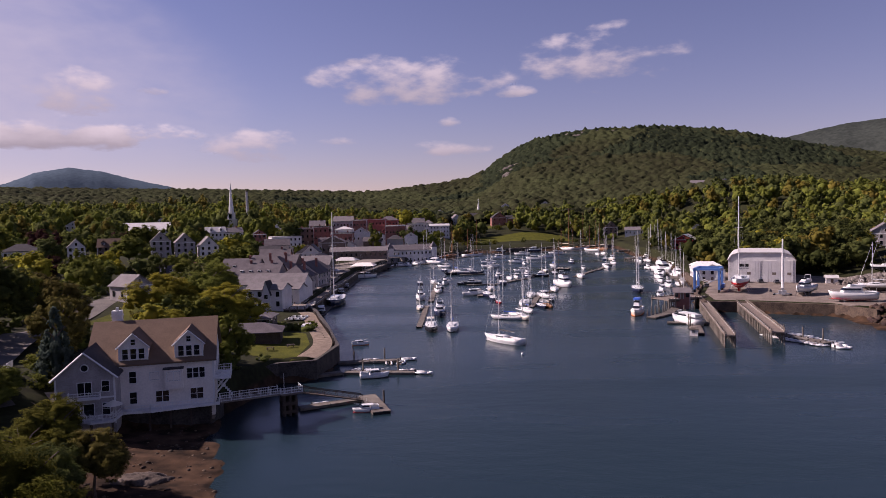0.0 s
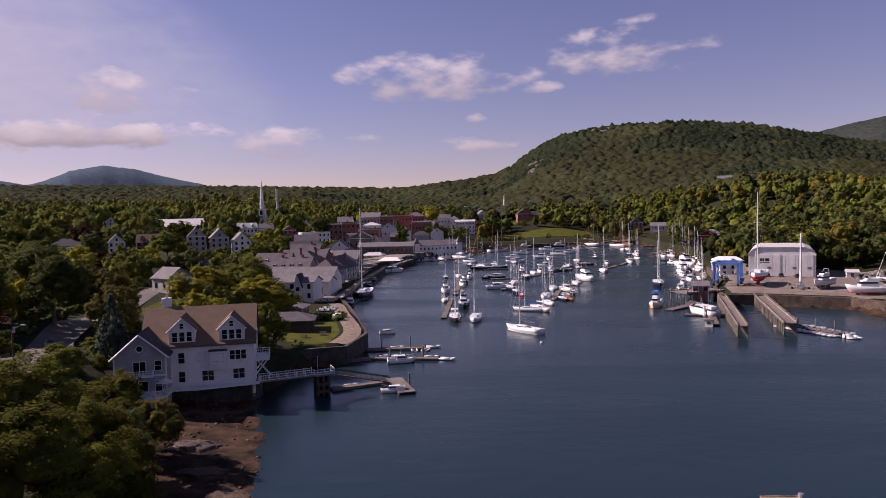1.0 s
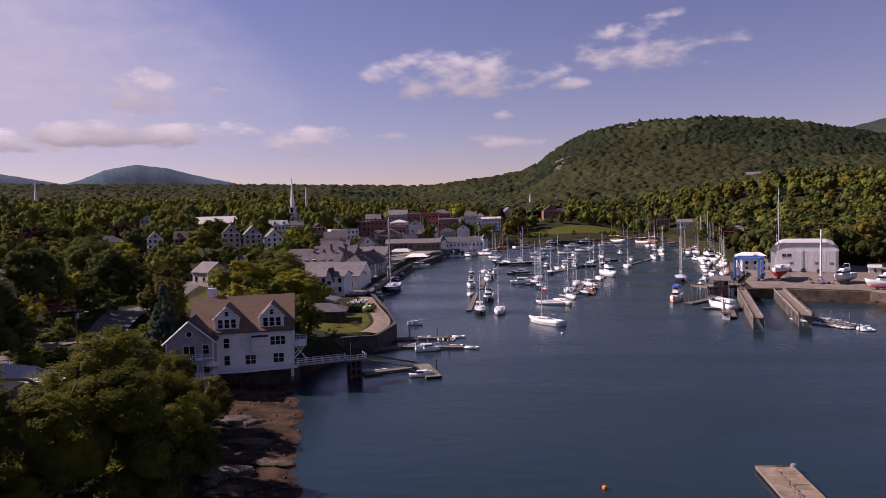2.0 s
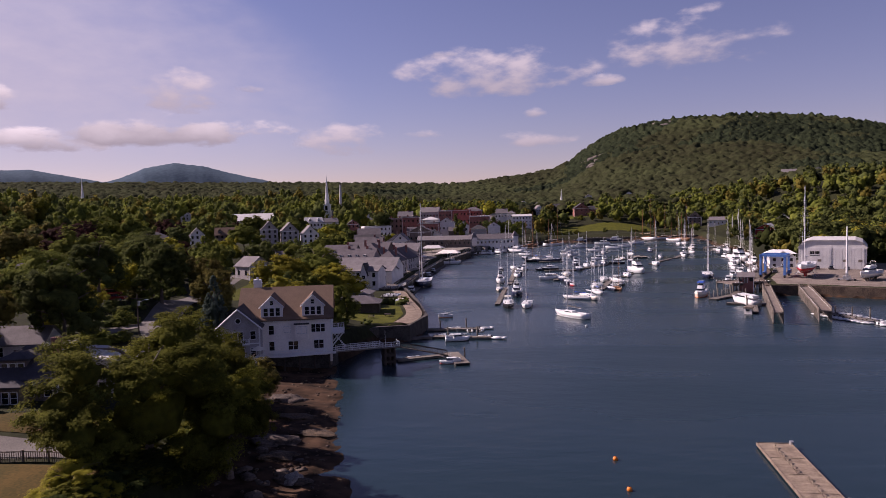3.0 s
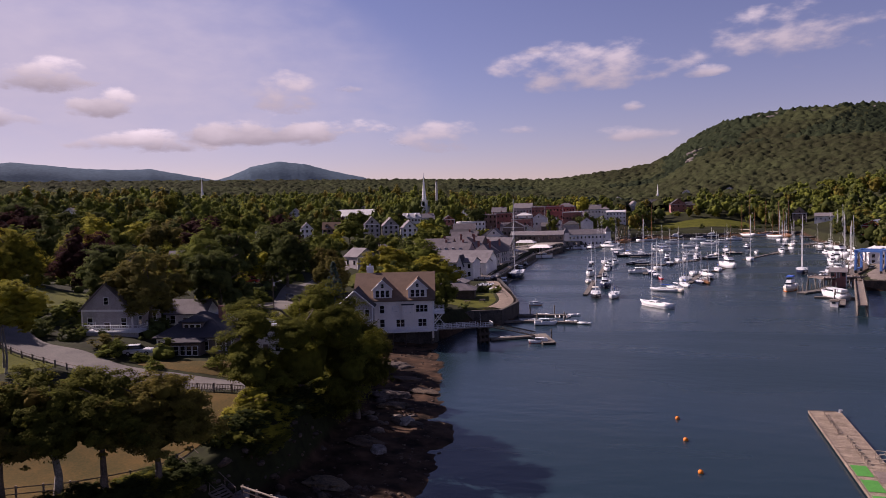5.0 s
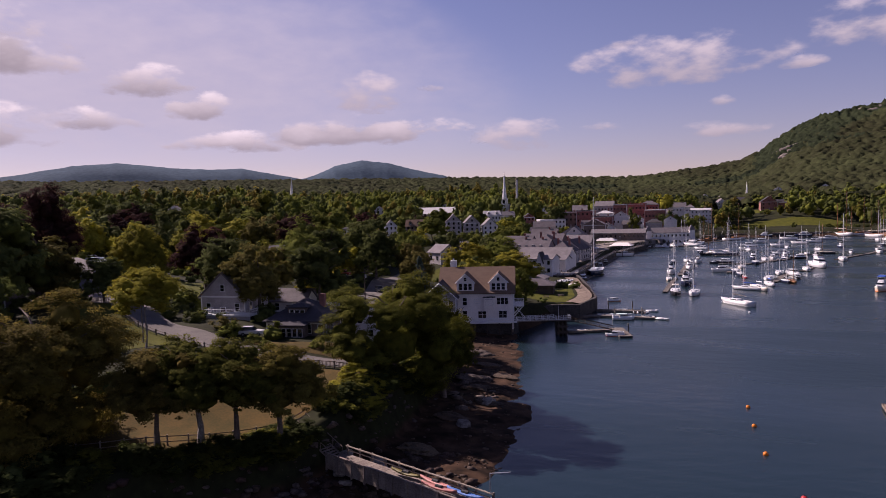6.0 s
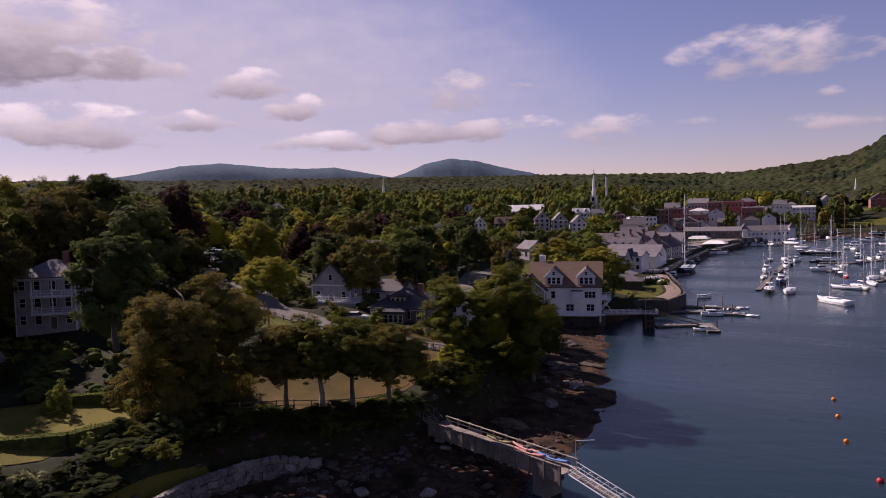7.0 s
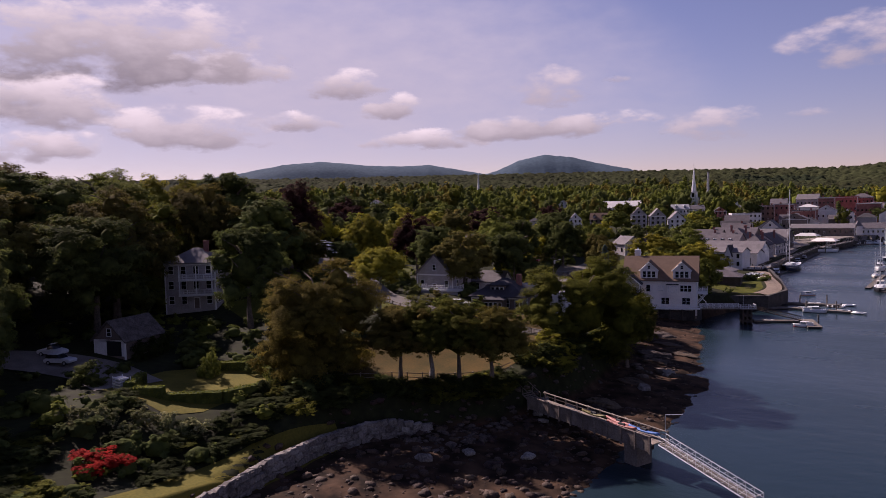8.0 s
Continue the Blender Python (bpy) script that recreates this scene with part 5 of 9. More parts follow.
def motor_boat(m, L, hull_mat, label, fly=True, deck="gel", group="moored motor boats", bottom="black_hull", name="motor_boat", canvas=None):
    B, F = L * 0.32, L * 0.125
    ob = thing(name, m, label, "boat", group)
    part("hull", hull(L, B, F, 0.5, 0.92, 0.5, 0.35), M[hull_mat], ob, smooth=True)
    part("waterline_stripe", hull(L * 0.985, B * 0.965, 0.12, 0.5, 0.92, 0.62, 0.0), M[bottom], ob, smooth=True)
    part("deck", deck_of(L, B, F, 0.5, 0.92, 0.35), M[deck], ob)
    c = part("cabin", cabin_mesh(-L * 0.18, L * 0.24, B * 0.72, F, F + L * 0.14, 1.1), M[deck], ob)
    part("cabin_window", cabin_mesh(-L * 0.15, L * 0.225, B * 0.735, F + L * 0.07, F + L * 0.12, 0.7), M["glass"], c)
    part("cockpit", boxes((-L * 0.46, -L * 0.2, -B * 0.33, B * 0.33, F - 0.04, F + 0.06)), M["teak"], ob)
    part("transom_rail", boxes((-L * 0.48, -L * 0.2, B * 0.38, B * 0.43, F, F + 0.55), (-L * 0.48, -L * 0.2, -B * 0.43, -B * 0.38, F, F + 0.55), (-L * 0.49, -L * 0.465, -B * 0.42, B * 0.42, F, F + 0.55)), M[deck], ob)
    part("bow_rail", rods(((L * 0.2, -B * 0.36, F + 0.75), (L * 0.46, -0.15, F + 1.15), 0.025, 0.025, 4), ((L * 0.2, B * 0.36, F + 0.75), (L * 0.46, 0.15, F + 1.15), 0.025, 0.025, 4)), M["metal"], ob)
    if fly:
        f = part("flybridge", cabin_mesh(-L * 0.24, L * 0.10, B * 0.62, F + L * 0.14, F + L * 0.20, 0.5), M[deck], ob)
        part("windscreen", boxes((L * 0.05, L * 0.06, -B * 0.24, B * 0.24, F + L * 0.2, F + L * 0.24)), M["glass"], f)
        part("radar_arch", rods(((-L * 0.18, -B * 0.28, F + L * 0.19), (-L * 0.2, -B * 0.2, F + L * 0.31), 0.06, 0.06, 5), ((-L * 0.18, B * 0.28, F + L * 0.19), (-L * 0.2, B * 0.2, F + L * 0.31), 0.06, 0.06, 5), ((-L * 0.2, -B * 0.2, F + L * 0.31), (-L * 0.2, B * 0.2, F + L * 0.31), 0.06, 0.06, 5)), M["gel"], f)
    else:
        part("cabin_roof", boxes((-L * 0.3, L * 0.14, -B * 0.36, B * 0.36, F + L * 0.14, F + L * 0.155)), M[canvas or deck], ob)
        part("antenna", rods(((0, B * 0.2, F + L * 0.15), (-0.2, B * 0.2, F + L * 0.4), 0.025, 0.012, 4)), M["gel"], ob)
    if canvas and fly:
        part("canopy", cabin_mesh(-L * 0.24, L * 0.06, B * 0.66, F + L * 0.27, F + L * 0.31, 0.2, 0.95), M[canvas], ob)
        part("canopy_pole", rods(*[((x, y, F + L * 0.18), (x, y, F + L * 0.28), 0.04, 0.04, 4) for x in (-L * 0.22, L * 0.03) for y in (-B * 0.28, B * 0.28)]), M["metal"], ob)
    elif canvas:
        part("canvas_cover", cabin_mesh(-L * 0.46, -L * 0.16, B * 0.7, F + 0.9, F + L * 0.15, 0.2, 0.98), M[canvas], ob)
    return ob


def dinghy(m, label="grey inflatable dinghy with outboard motor", tube="gel", L=3.3, group="dinghies"):
    ob = thing("dinghy", m, label, "dinghy", group)
    bm = bmesh.new()
    for s in (-1, 1):
        rod(bm, (-L / 2, s * 0.62, 0.22), (L * 0.22, s * 0.62, 0.24), 0.2, 0.2, 8)
        rod(bm, (L * 0.22, s * 0.62, 0.24), (L * 0.48, s * 0.12, 0.34), 0.2, 0.17, 8)
    part("tube", bm, M[tube], ob, smooth=True)
    part("floor", boxes((-L * 0.45, L * 0.3, -0.5, 0.5, 0.02, 0.1)), M["concrete"], ob)
    part("thwart", boxes((-0.2, 0.1, -0.5, 0.5, 0.3, 0.34)), M["plank"], ob)
    part("outboard", boxes((-L / 2 - 0.25, -L / 2 + 0.02, -0.12, 0.12, 0.3, 0.75), (-L / 2 - 0.15, -L / 2 - 0.05, -0.05, 0.05, -0.3, 0.3)), M["black"], ob)
    return ob


def put(first, rows):
    """Further boats of the same kind: place, heading and size."""
    for x, y, a, s in rows:
        copy_thing(first, pose(x, y, 0, 0, 0, a) @ Matrix.Scale(s, 4))


# the near moorings and the lines of floats
sloop(pose(10.2, 171.5, 0, 0, 0, 133), 13.4, "gel", "white racing sloop with dark sail cover at its mooring", cover="black", tall=1.36, bottom="gel")
sloop(pose(-9.4, 193.5, 0, 0, 0, -86), 13.2, "black_hull", "black-hulled cruising sloop with white deck beside a float", tall=1.28, bimini="cream_gel")
p = sloop(pose(-3.2, 192.8, 0, 0, 0, -94), 12.4, "gel", "white cruising sloop with wind vane beside a float", cover="blue", tall=1.32)
put(p, ((14.0, 211, 160, 0.86), (40.5, 289, -92, 0.98), (28.3, 270, -95, 1.0), (22.8, 244, -100, 1.05)))
p = sloop(pose(18.6, 211.5, 0, 0, 0, -70), 12.4, "cream_gel", "cream-coloured sloop with furled sails on a mooring", cover="gel", tall=1.2)
put(p, ((-15.2, 238.5, -88, 0.72), (13.4, 297, -95, 0.95), (49.9, 391, -95, 0.9), (108, 479, -90, 0.95)))
p = sloop(pose(10.8, 274.5, 0, 0, 0, -84), 13.0, "navy", "navy-hulled sloop moored at a float", cover="gel", tall=1.38)
put(p, ((20.5, 323, -90, 1.0), (28.6, 237, -80, 0.7), (6.2, 383, 5, 1.2), (35.6, 354, -90, 0.8)))
p = sloop(pose(-2.5, 384, 0, 0, 0, 200), 14.0, "black_hull", "dark old-timer sloop with raked mast", mast_mat="teak", deck="cream_gel", tall=1.5)
put(p, ((60, 400, 170, 0.8), (116, 512, -100, 0.9)))
p = sloop(pose(62.8, 349, 0, 0, 0, -95), 14.5, "gel", "tall-masted white sloop at the outer float", tall=1.6)
put(p, ((98, 300, -100, 0.8), (110, 345, -92, 0.85), (117, 384, -95, 0.9), (128, 410, -90, 0.9), (126, 452, -92, 0.95), (122, 470, -92, 0.8), (150, 532, -95, 0.9), (158, 548, -92, 0.95), (82, 246, -112, 0.75), (111, 540, -95, 0.95), (117, 547, -92, 0.9), (137, 467, -100, 1.15), (145, 514, -95, 1.0), (131, 440, -95, 0.9), (92, 424, -90, 0.8), (-14, 500, 60, 1.1), (-24, 486, 65, 1.2)))
sloop(pose(-49.4, 258, 0, 0, 0, -88), 24.0, "navy", "large navy sailing yacht with very tall mast along the wharf", tall=1.40, deck="gel")
sloop(pose(74, 280, 0, 0, 0, -100), 17.0, "navy", "navy two-masted ketch moored at the yard's dock", masts=2, tall=1.42)
sloop(pose(31, 237.5, 0, 0, 0, -80), 9.0, "teak", "small varnished wooden sloop moored at a float", mast_mat="teak", cover="cream_gel", deck="teak", tall=1.4)
sloop(pose(14.2, 252, 0, 0, 0, -85), 7.0, "red", "small red daysailer at a mooring", tall=1.3)
# further boats that crowd the lines of floats
p = sloop(pose(-9.2, 408, 0, 0, 0, -80), 12.0, "navy", "navy sloop with cream sail cover among the moorings", cover="cream_gel", tall=1.45, group="boats in the middle of the harbour")
put(p, ((6.6, 404, -75, 1.05), (12.6, 262, -88, 0.9), (46, 378, -95, 0.95), (52.5, 372, -92, 0.9), (-26, 486, -70, 1.1), (104, 482, -95, 0.95), (-20, 330, -85, 0.85)))
p = sloop(pose(-1.7, 400, 0, 0, 0, -70), 11.5, "gel", "white sloop with blue sail cover among the moorings", cover="blue", tall=1.5, group="boats in the middle of the harbour")
put(p, ((25.7, 345, -88, 1.05), (19.3, 427, -80, 1.0), (-38, 490, -60, 1.1), (111, 488, -92, 1.0), (22.5, 226, -80, 0.9), (-13.5, 335, -85, 1.0), (60, 430, -85, 1.0)))
p = motor_boat(pose(36.5, 362, 0, 0, 0, -90), 11.0, "navy", "dark-hulled motor cruiser with white cabin among the floats", group="boats in the middle of the harbour")
put(p, ((-9.4, 305, -80, 0.9), (67, 612, 190, 1.3), (36, 610, 190, 1.2), (75.5, 452, -85, 0.9)))
# two-masted schooners at the head of the harbour
p = sloop(pose(99, 626, 0, 0, 0, -65), 27, "gel", "large white schooner with varnished brown masts", masts=2, mast_mat="teak", tall=1.35, name="schooner", deck="teak", cover="cream_gel")
put(p, ((119, 600, -70, 0.8), (112, 630, 20, 0.85), (12, 560, 40, 0.8)))
p = sloop(pose(128, 604, 0, 0, 0, -80), 24, "teak", "brown wooden schooner beside the park landing", masts=2, mast_mat="teak", tall=1.3, name="schooner", deck="teak", cover="cream_gel")
put(p, ((-8, 540, 55, 0.9),))

p = motor_boat(pose(-7.6, 222.5, 0, 0, 0, -88), 12.6, "navy", "flybridge motor cruiser with dark hull at a float")
put(p, ((20.2, 352, -90, 0.9),))
p = motor_boat(pose(47.5, 307, 0, 0, 0, -78), 16.5, "gel", "large white flybridge motor yacht at the float's end")
put(p, ((112, 372, -80, 1.15), (105, 352, -95, 0.9), (-18, 478, 150, 0.9)))
p = motor_boat(pose(-16.5, 268, 0, 0, 0, -88), 12, "gel", "white flybridge motor boat at a float")
put(p, [(x, y, a, s * (0.84 if i % 2 else 0.7)) for i, (x, y, a, s) in enumerate(((95, 318, -98, 1.0), (99, 334, -95, 1.1), (103, 312, 80, 0.9), (114, 352, -95, 1.2), (120, 372, -95, 1.1), (126, 396, -92, 1.1), (136, 452, -95, 1.1), (128, 466, -90, 1.0), (148, 500, -90, 1.1), (140, 530, -92, 1.0), (-7, 232, -88, 1.0), (-10, 292, -85, 1.0), (43.5, 449, -90, 1.05), (-7.6, 329, -95, 1.0), (100.7, 440, -85, 1.0), (125, 420, -90, 1.1), (118, 400, -100, 1.0), (133, 480, -90, 1.1), (142, 556, -90, 1.0), (-36, 462, 120, 0.9), (110, 394, -90, 1.0)))])
p = motor_boat(pose(4.8, 279, 0, 0, 0, 200), 9.8, "gel", "white lobster boat with open wheelhouse", fly=False)
put(p, ((78, 262, -110, 0.9), (85, 282, -105, 0.9), (92, 296, -100, 1.0), (40, 470, 180, 1.2), (55, 500, 170, 1.2), (66, 520, 190, 1.1), (30, 520, 200, 1.2), (80, 560, 190, 1.3), (52, 560, 180, 1.3), (20, 470, 200, 1.1), (-10, 440, 160, 1.0), (-52.2, 375, 20, 1.2), (33.5, 266, -70, 1.0), (29.8, 352, -90, 1.0), (19.4, 430, 190, 1.2), (88.9, 406, -95, 1.05), (-47.9, 450, 45, 1.0), (-40.7, 462, 40, 1.0), (36, 392, 190, 1.0), (74, 402, -95, 0.8), (120, 450, -95, 1.1), (-31, 472, 130, 1.0)))
p = motor_boat(pose(-49.6, 231.5, 0, 0, 0, -78), 9.8, "black_hull", "black-hulled lobster boat with white wheelhouse at the wharf", fly=False)
put(p, ((-53.0, 293, -75, 0.95), (-54.6, 318, -80, 0.85), (5.5, 325, 185, 0.95), (1.2, 325, 190, 0.65), (43, 359, 190, 0.9), (34, 252, -100, 0.7)))
motor_boat(pose(57.0, 216.5, 0, 0, 0, -112), 12.0, "cream_gel", "white trawler with blue canvas covers and orange stripe", fly=True, canvas="blue", bottom="orange")
motor_boat(pose(66, 196, 0, 0, 0, 112), 12.0, "gel", "white express cruiser under pale cover beside the pier", fly=False, canvas="gel")
p = dinghy(pose(71.5, 221, 0, 0, 0, 30), "white tender moored at the float", L=4.5)
put(p, ((98, 330, 0, 1.0),))
motor_boat(pose(-27.2, 171, 0, 0, 0, 10), 4.6, "gel", "small white open runabout on the water", fly=False, bottom="orange", group="")

# on the hard
sloop(pose(101.5, 244, 6.4, 0, 0, -118), 21.0, "gel", "white sailing yacht with red bottom standing ashore on jacks", bottom="red", on_land=True, tall=1.42, group="")
cradle = thing("keel_cradle", pose(101.5, 244, 3.5, 0, 0, -118), "timber cradle under the yacht's keel", "cradle")
part("cradle_beam", boxes((-4, 4, -1.6, -1.2, 0, 0.3), (-4, 4, 1.2, 1.6, 0, 0.3), (-3, -2.6, -1.6, 1.6, 0.25, 0.5), (2.6, 3, -1.6, 1.6, 0.25, 0.5)), M["plank"], cradle)
motor_boat(pose(117.5, 229, 5.0, 0, 0, -140), 12.5, "gel", "white motor yacht with black bottom on the hard", fly=True, bottom="black_hull", group="")
motor_boat(pose(122.5, 209.5, 4.6, 0, 0, 172), 14, "gel", "white motor cruiser with red bottom chocked ashore", fly=True, bottom="red", group="")
for x, y, a in ((117.5, 229, -140), (122.5, 209.5, 172)):
    st = thing("boat_stand", pose(x, y, ground_z(x, y) + 0.1, 0, 0, a), "timber blocks and steel stands under a boat", "stand")
    part("block", boxes(*[(px - 0.3, px + 0.3, -0.7, 0.7, 0, 1.3) for px in (-3.5, 0, 3.2)]), M["plank"], st)
    part("stand", rods(*[((px, s * 1.2, 1.6), (px, s * 1.9, 0), 0.08, 0.05, 6) for px in (-3, 0, 3) for s in (-1, 1)]), M["metal"], st)
sloop(pose(141, 228, 6.0, 0, 0, 160), 11, "gel", "white sloop laid up ashore above the rocks", on_land=True, group="", tall=1.3)
p = sloop(pose(171, 268, 8.5, 0, 0, 170), 15, "gel", "white sloop laid up on the upper yard", on_land=True, group="", tall=1.5)

# ---------------------------------------------------------------- lift, crane, piers and floats


def travel_lift():
    ob = thing("boat_lift", pose(91.2, 246.5, 3.5, 0, 0, -28), "blue steel travelling boat lift on rubber tyres", "boat lift")
    w, d, h = 4.2, 4.2, 8.0
    for sx in (-1, 1):
        for sy in (-1, 1):
            part("leg", boxes((sx * w - 0.4, sx * w + 0.4, sy * d - 0.45, sy * d + 0.45, 0.8, h)), M["lift"], ob)
            wl_ = part("wheel", rods(((sx * w - 0.35, sy * d, 0.65), (sx * w + 0.35, sy * d, 0.65), 0.65, 0.65, 14)), M["black"], ob)
        part("side_beam", boxes((sx * w - 0.45, sx * w + 0.45, -d - 0.6, d + 0.6, h, h + 0.9)), M["lift"], ob)
        part("lower_beam", boxes((sx * w - 0.3, sx * w + 0.3, -d, d, 1.2, 1.8)), M["lift"], ob)
        part("brace", rods(((sx * w, -d, h * 0.75), (sx * w, -d + 2.2, h), 0.22, 0.22, 4), ((sx * w, d, h * 0.75), (sx * w, d - 2.2, h), 0.22, 0.22, 4)), M["lift"], ob)
    part("cross_beam", boxes((-w, w, d - 0.4, d + 0.5, h + 0.1, h + 1.0)), M["lift"], ob)
    part("front_beam", boxes((-w, w, -d - 0.5, -d + 0.3, h + 0.1, h + 0.9)), M["lift"], ob)
    for y in (-2.2, 2.0):
        bm = bmesh.new()
        pts = [(-w + 0.3, y, h), (-w * 0.6, y, h * 0.55), (0, y, h * 0.42), (w * 0.6, y, h * 0.55), (w - 0.3, y, h)]
        for a, b in zip(pts, pts[1:]):
            rod(bm, a, b, 0.1, sides=4)
        part("sling", bm, M["gel"], ob)
    part("engine_box", boxes((w + 0.45, w + 1.4, -1.5, 1.5, 1.5, 3.0)), M["lift"], ob)


travel_lift()
cr = thing("mast_crane", pose(110, 229, ground_z(110, 229) + 0.1, 0, 0, -20), "white tall mast crane on a wheeled steel base", "crane")
part("base", boxes((-2.8, 2.8, -0.4, 0.4, 0.5, 0.8), (-0.4, 0.4, -2.6, 2.6, 0.5, 0.8), (-1.2, 1.2, -1.0, 1.0, 0.8, 1.8)), M["metal"], cr)
part("wheel", rods(*[((x, y - 0.2, 0.4), (x, y + 0.2, 0.4), 0.4, 0.4, 10) for x in (-2.6, 2.6) for y in (-0.3, 0.3)]), M["black"], cr)
part("pole", rods(((0, 0, 1.6), (0, 0, 19.5), 0.42, 0.22, 8)), M["white"], cr)
part("winch", boxes((-0.5, 0.5, -0.8, -0.3, 2.0, 2.8)), M["metal"], cr)


def pier(name, a, b, width, z, label, curb=True, rail=False, low=-2.5, group="yard piers"):
    """A timber pier: deck, joists, rows of piles, kerb."""
    a, b = Vector((*a, 0)), Vector((*b, 0))
    L, turn = (b - a).length, math.degrees(math.atan2(b.y - a.y, b.x - a.x))
    ob = thing(name, pose(a.x, a.y, z, 0, 0, turn), label, "pier", group)
    h = width / 2
    part("deck", boxes((0, L, -h, h, -0.3, 0)), M["plank"], ob)
    part("stringer", boxes((0, L, -h + 0.2, -h + 0.6, -0.75, -0.3), (0, L, h - 0.6, h - 0.2, -0.75, -0.3)), M["pile"], ob)
    n = max(2, int(L / 2.6))
    one = None
    for i in range(n + 1):
        for s in (-1, 1):
            m = pose(L * i / n * 0.985 + 0.3, s * (h - 0.1), 0)
            if one is None:
                one = part("piling", rods(((0, 0, low - z), (0, 0, 0.8), 0.23, 0.2, 8)), M["old_pile"], ob, at=m)
            else:
                again(one, ob, m)
    if curb:
        part("kerb", boxes((0, L, -h, -h + 0.25, 0, 0.3), (0, L, h - 0.25, h, 0, 0.3)), M["plank"], ob)
        part("kerb_cap", boxes(*[(i * 1.3, i * 1.3 + 0.35, s * (h - 0.12) - 0.16, s * (h - 0.12) + 0.16, 0.3, 0.42) for i in range(int(L / 1.3)) for s in (-1, 1)]), M["gel"], ob)["kind"] = "stuff"
    if rail:
        deck_rail(ob, [(0.2, h - 0.1), (L - 0.2, h - 0.1)], 0, 1.0, "plank", 2.0)
    return ob


pier("pier", (79.6, 219), (63.9, 157.5), 2.5, 3.2, "long timber pier on dark pilings beside the slip")
pier("pier", (91.4, 218), (76.7, 160.5), 3.1, 3.2, "long timber pier with railing on the slip's other side", rail=True)
pier("wharf", (68, 229), (84, 236), 9.0, 3.3, "square timber landing beside the boat lift", group="")
pier("wharf", (-53.8, 232), (-57.5, 300), 5.0, 3.4, "timber wharf on pilings along the marina", rail=True, group="")
pier("wharf", (-57.5, 300), (-58.5, 366), 5.0, 3.2, "timber boardwalk on pilings along the waterfront", rail=True, group="")
pier("wharf", (-56, 372), (-50, 436), 6.0, 3.2, "public landing pier on pilings", group="")
pier("wharf", (10, 610), (146, 648), 5.0, 3.0, "low timber boardwalk at the park's edge", group="")
terrace = pier("wharf", (-59.4, 223.6), (-51.6, 223.0), 13.5, 3.8, "square tan timber terrace over the water with white railing", curb=False, group="")
deck_rail(terrace, [(0.1, -6.6), (7.7, -6.6), (7.7, 6.6)], 0, 1.1, "white", 1.8)
pier("pier", (130, 470), (112, 452), 4.0, 2.6, "short timber pier at the boathouse", group="")
pier("pier", (148, 556), (128, 548), 4.0, 2.6, "short timber pier below the cottages", group="")


def float_dock(x0, y0, x1, y1, w, label="grey weathered timber float", piles=1, group="floats", z=0.5):
    L, turn = math.hypot(x1 - x0, y1 - y0), math.degrees(math.atan2(y1 - y0, x1 - x0))
    ob = thing("float", pose(x0, y0, 0, 0, 0, turn), label, "float", group)
    n = max(1, round(L / 6))
    for i in range(n):
        part("deck", boxes((L * i / n + 0.06, L * (i + 1) / n - 0.06, -w / 2, w / 2, z - 0.14, z)), M["float_deck"], ob)
        part("flotation", boxes((L * i / n + 0.1, L * (i + 1) / n - 0.1, -w / 2 + 0.1, w / 2 - 0.1, -0.25, z - 0.14)), M["black"], ob)
    part("edge_board", boxes((0, L, -w / 2 - 0.08, -w / 2, 0.08, z + 0.04), (0, L, w / 2, w / 2 + 0.08, 0.08, z + 0.04)), M["float_deck"], ob)
    for i in range(piles):
        part("piling", rods(((L * (i + 0.5) / piles, w / 2 + 0.3, -4), (L * (i + 0.5) / piles, w / 2 + 0.3, 2.6 + (i % 3) * 0.4), 0.2, 0.18, 8)), M["old_pile"], ob)
    return ob


for r in ((-13.2, 196, -13.0, 245, 1.6, 0), (-12, 258, -12, 335, 2.0, 0), (7.8, 272, 7.8, 300, 2.0, 0), (3, 320, 16, 322, 2.2, 0), (0, 378, 14, 382, 2.2, 0), (24.5, 236, 32, 275, 2.0, 0),
          (38, 284, 44, 300, 2.0, 0), (34, 345, 40, 362, 2.0, 0), (46, 385, 56, 392, 2.0, 0), (15, 318, 34, 348, 2.0, 0), (60, 352, 66, 360, 2.0, 0), (80, 392, 96, 430, 2.2, 0), (62, 356, 78, 390, 2.0, 0),
          (12.5, 213, 21, 214, 1.8, 0)):
    float_dock(*r[:5], piles=r[5])
# floats of the boatyard and along the town quay
for r in ((58.5, 206, 67.5, 215.5, 3.0, 5), (67, 215, 88, 258, 2.6, 11), (88, 258, 104, 318, 2.6, 10), (104, 318, 122, 420, 2.8, 4), (60.5, 196, 75, 192, 2.4, 1),
          (63.0, 176, 73, 214, 2.6, 6), (104, 330, 112, 330, 2.2, 0), (110, 360, 104, 362, 2.2, 0), (116, 392, 108, 393, 2.2, 0), (122, 424, 112, 426, 2.2, 0), (-49.0, 226, -52.5, 296, 2.4, 3),
          (-54.5, 300, -55, 360, 2.2, 2), (-48, 446, -20, 480, 2.6, 2), (-10, 520, 16, 570, 2.6, 2), (30, 590, 120, 612, 2.8, 3), (30, 570, 60, 578, 2.4, 0)):
    float_dock(*r[:5], piles=r[5])
house("float_box", 62.0, 174.5, 66, 2.6, 2.0, 1.2, 0.3, "cream", "plank", "small pale wooden locker box on the float", "flat", 1, 1, z=0.52, door=False, category="locker")

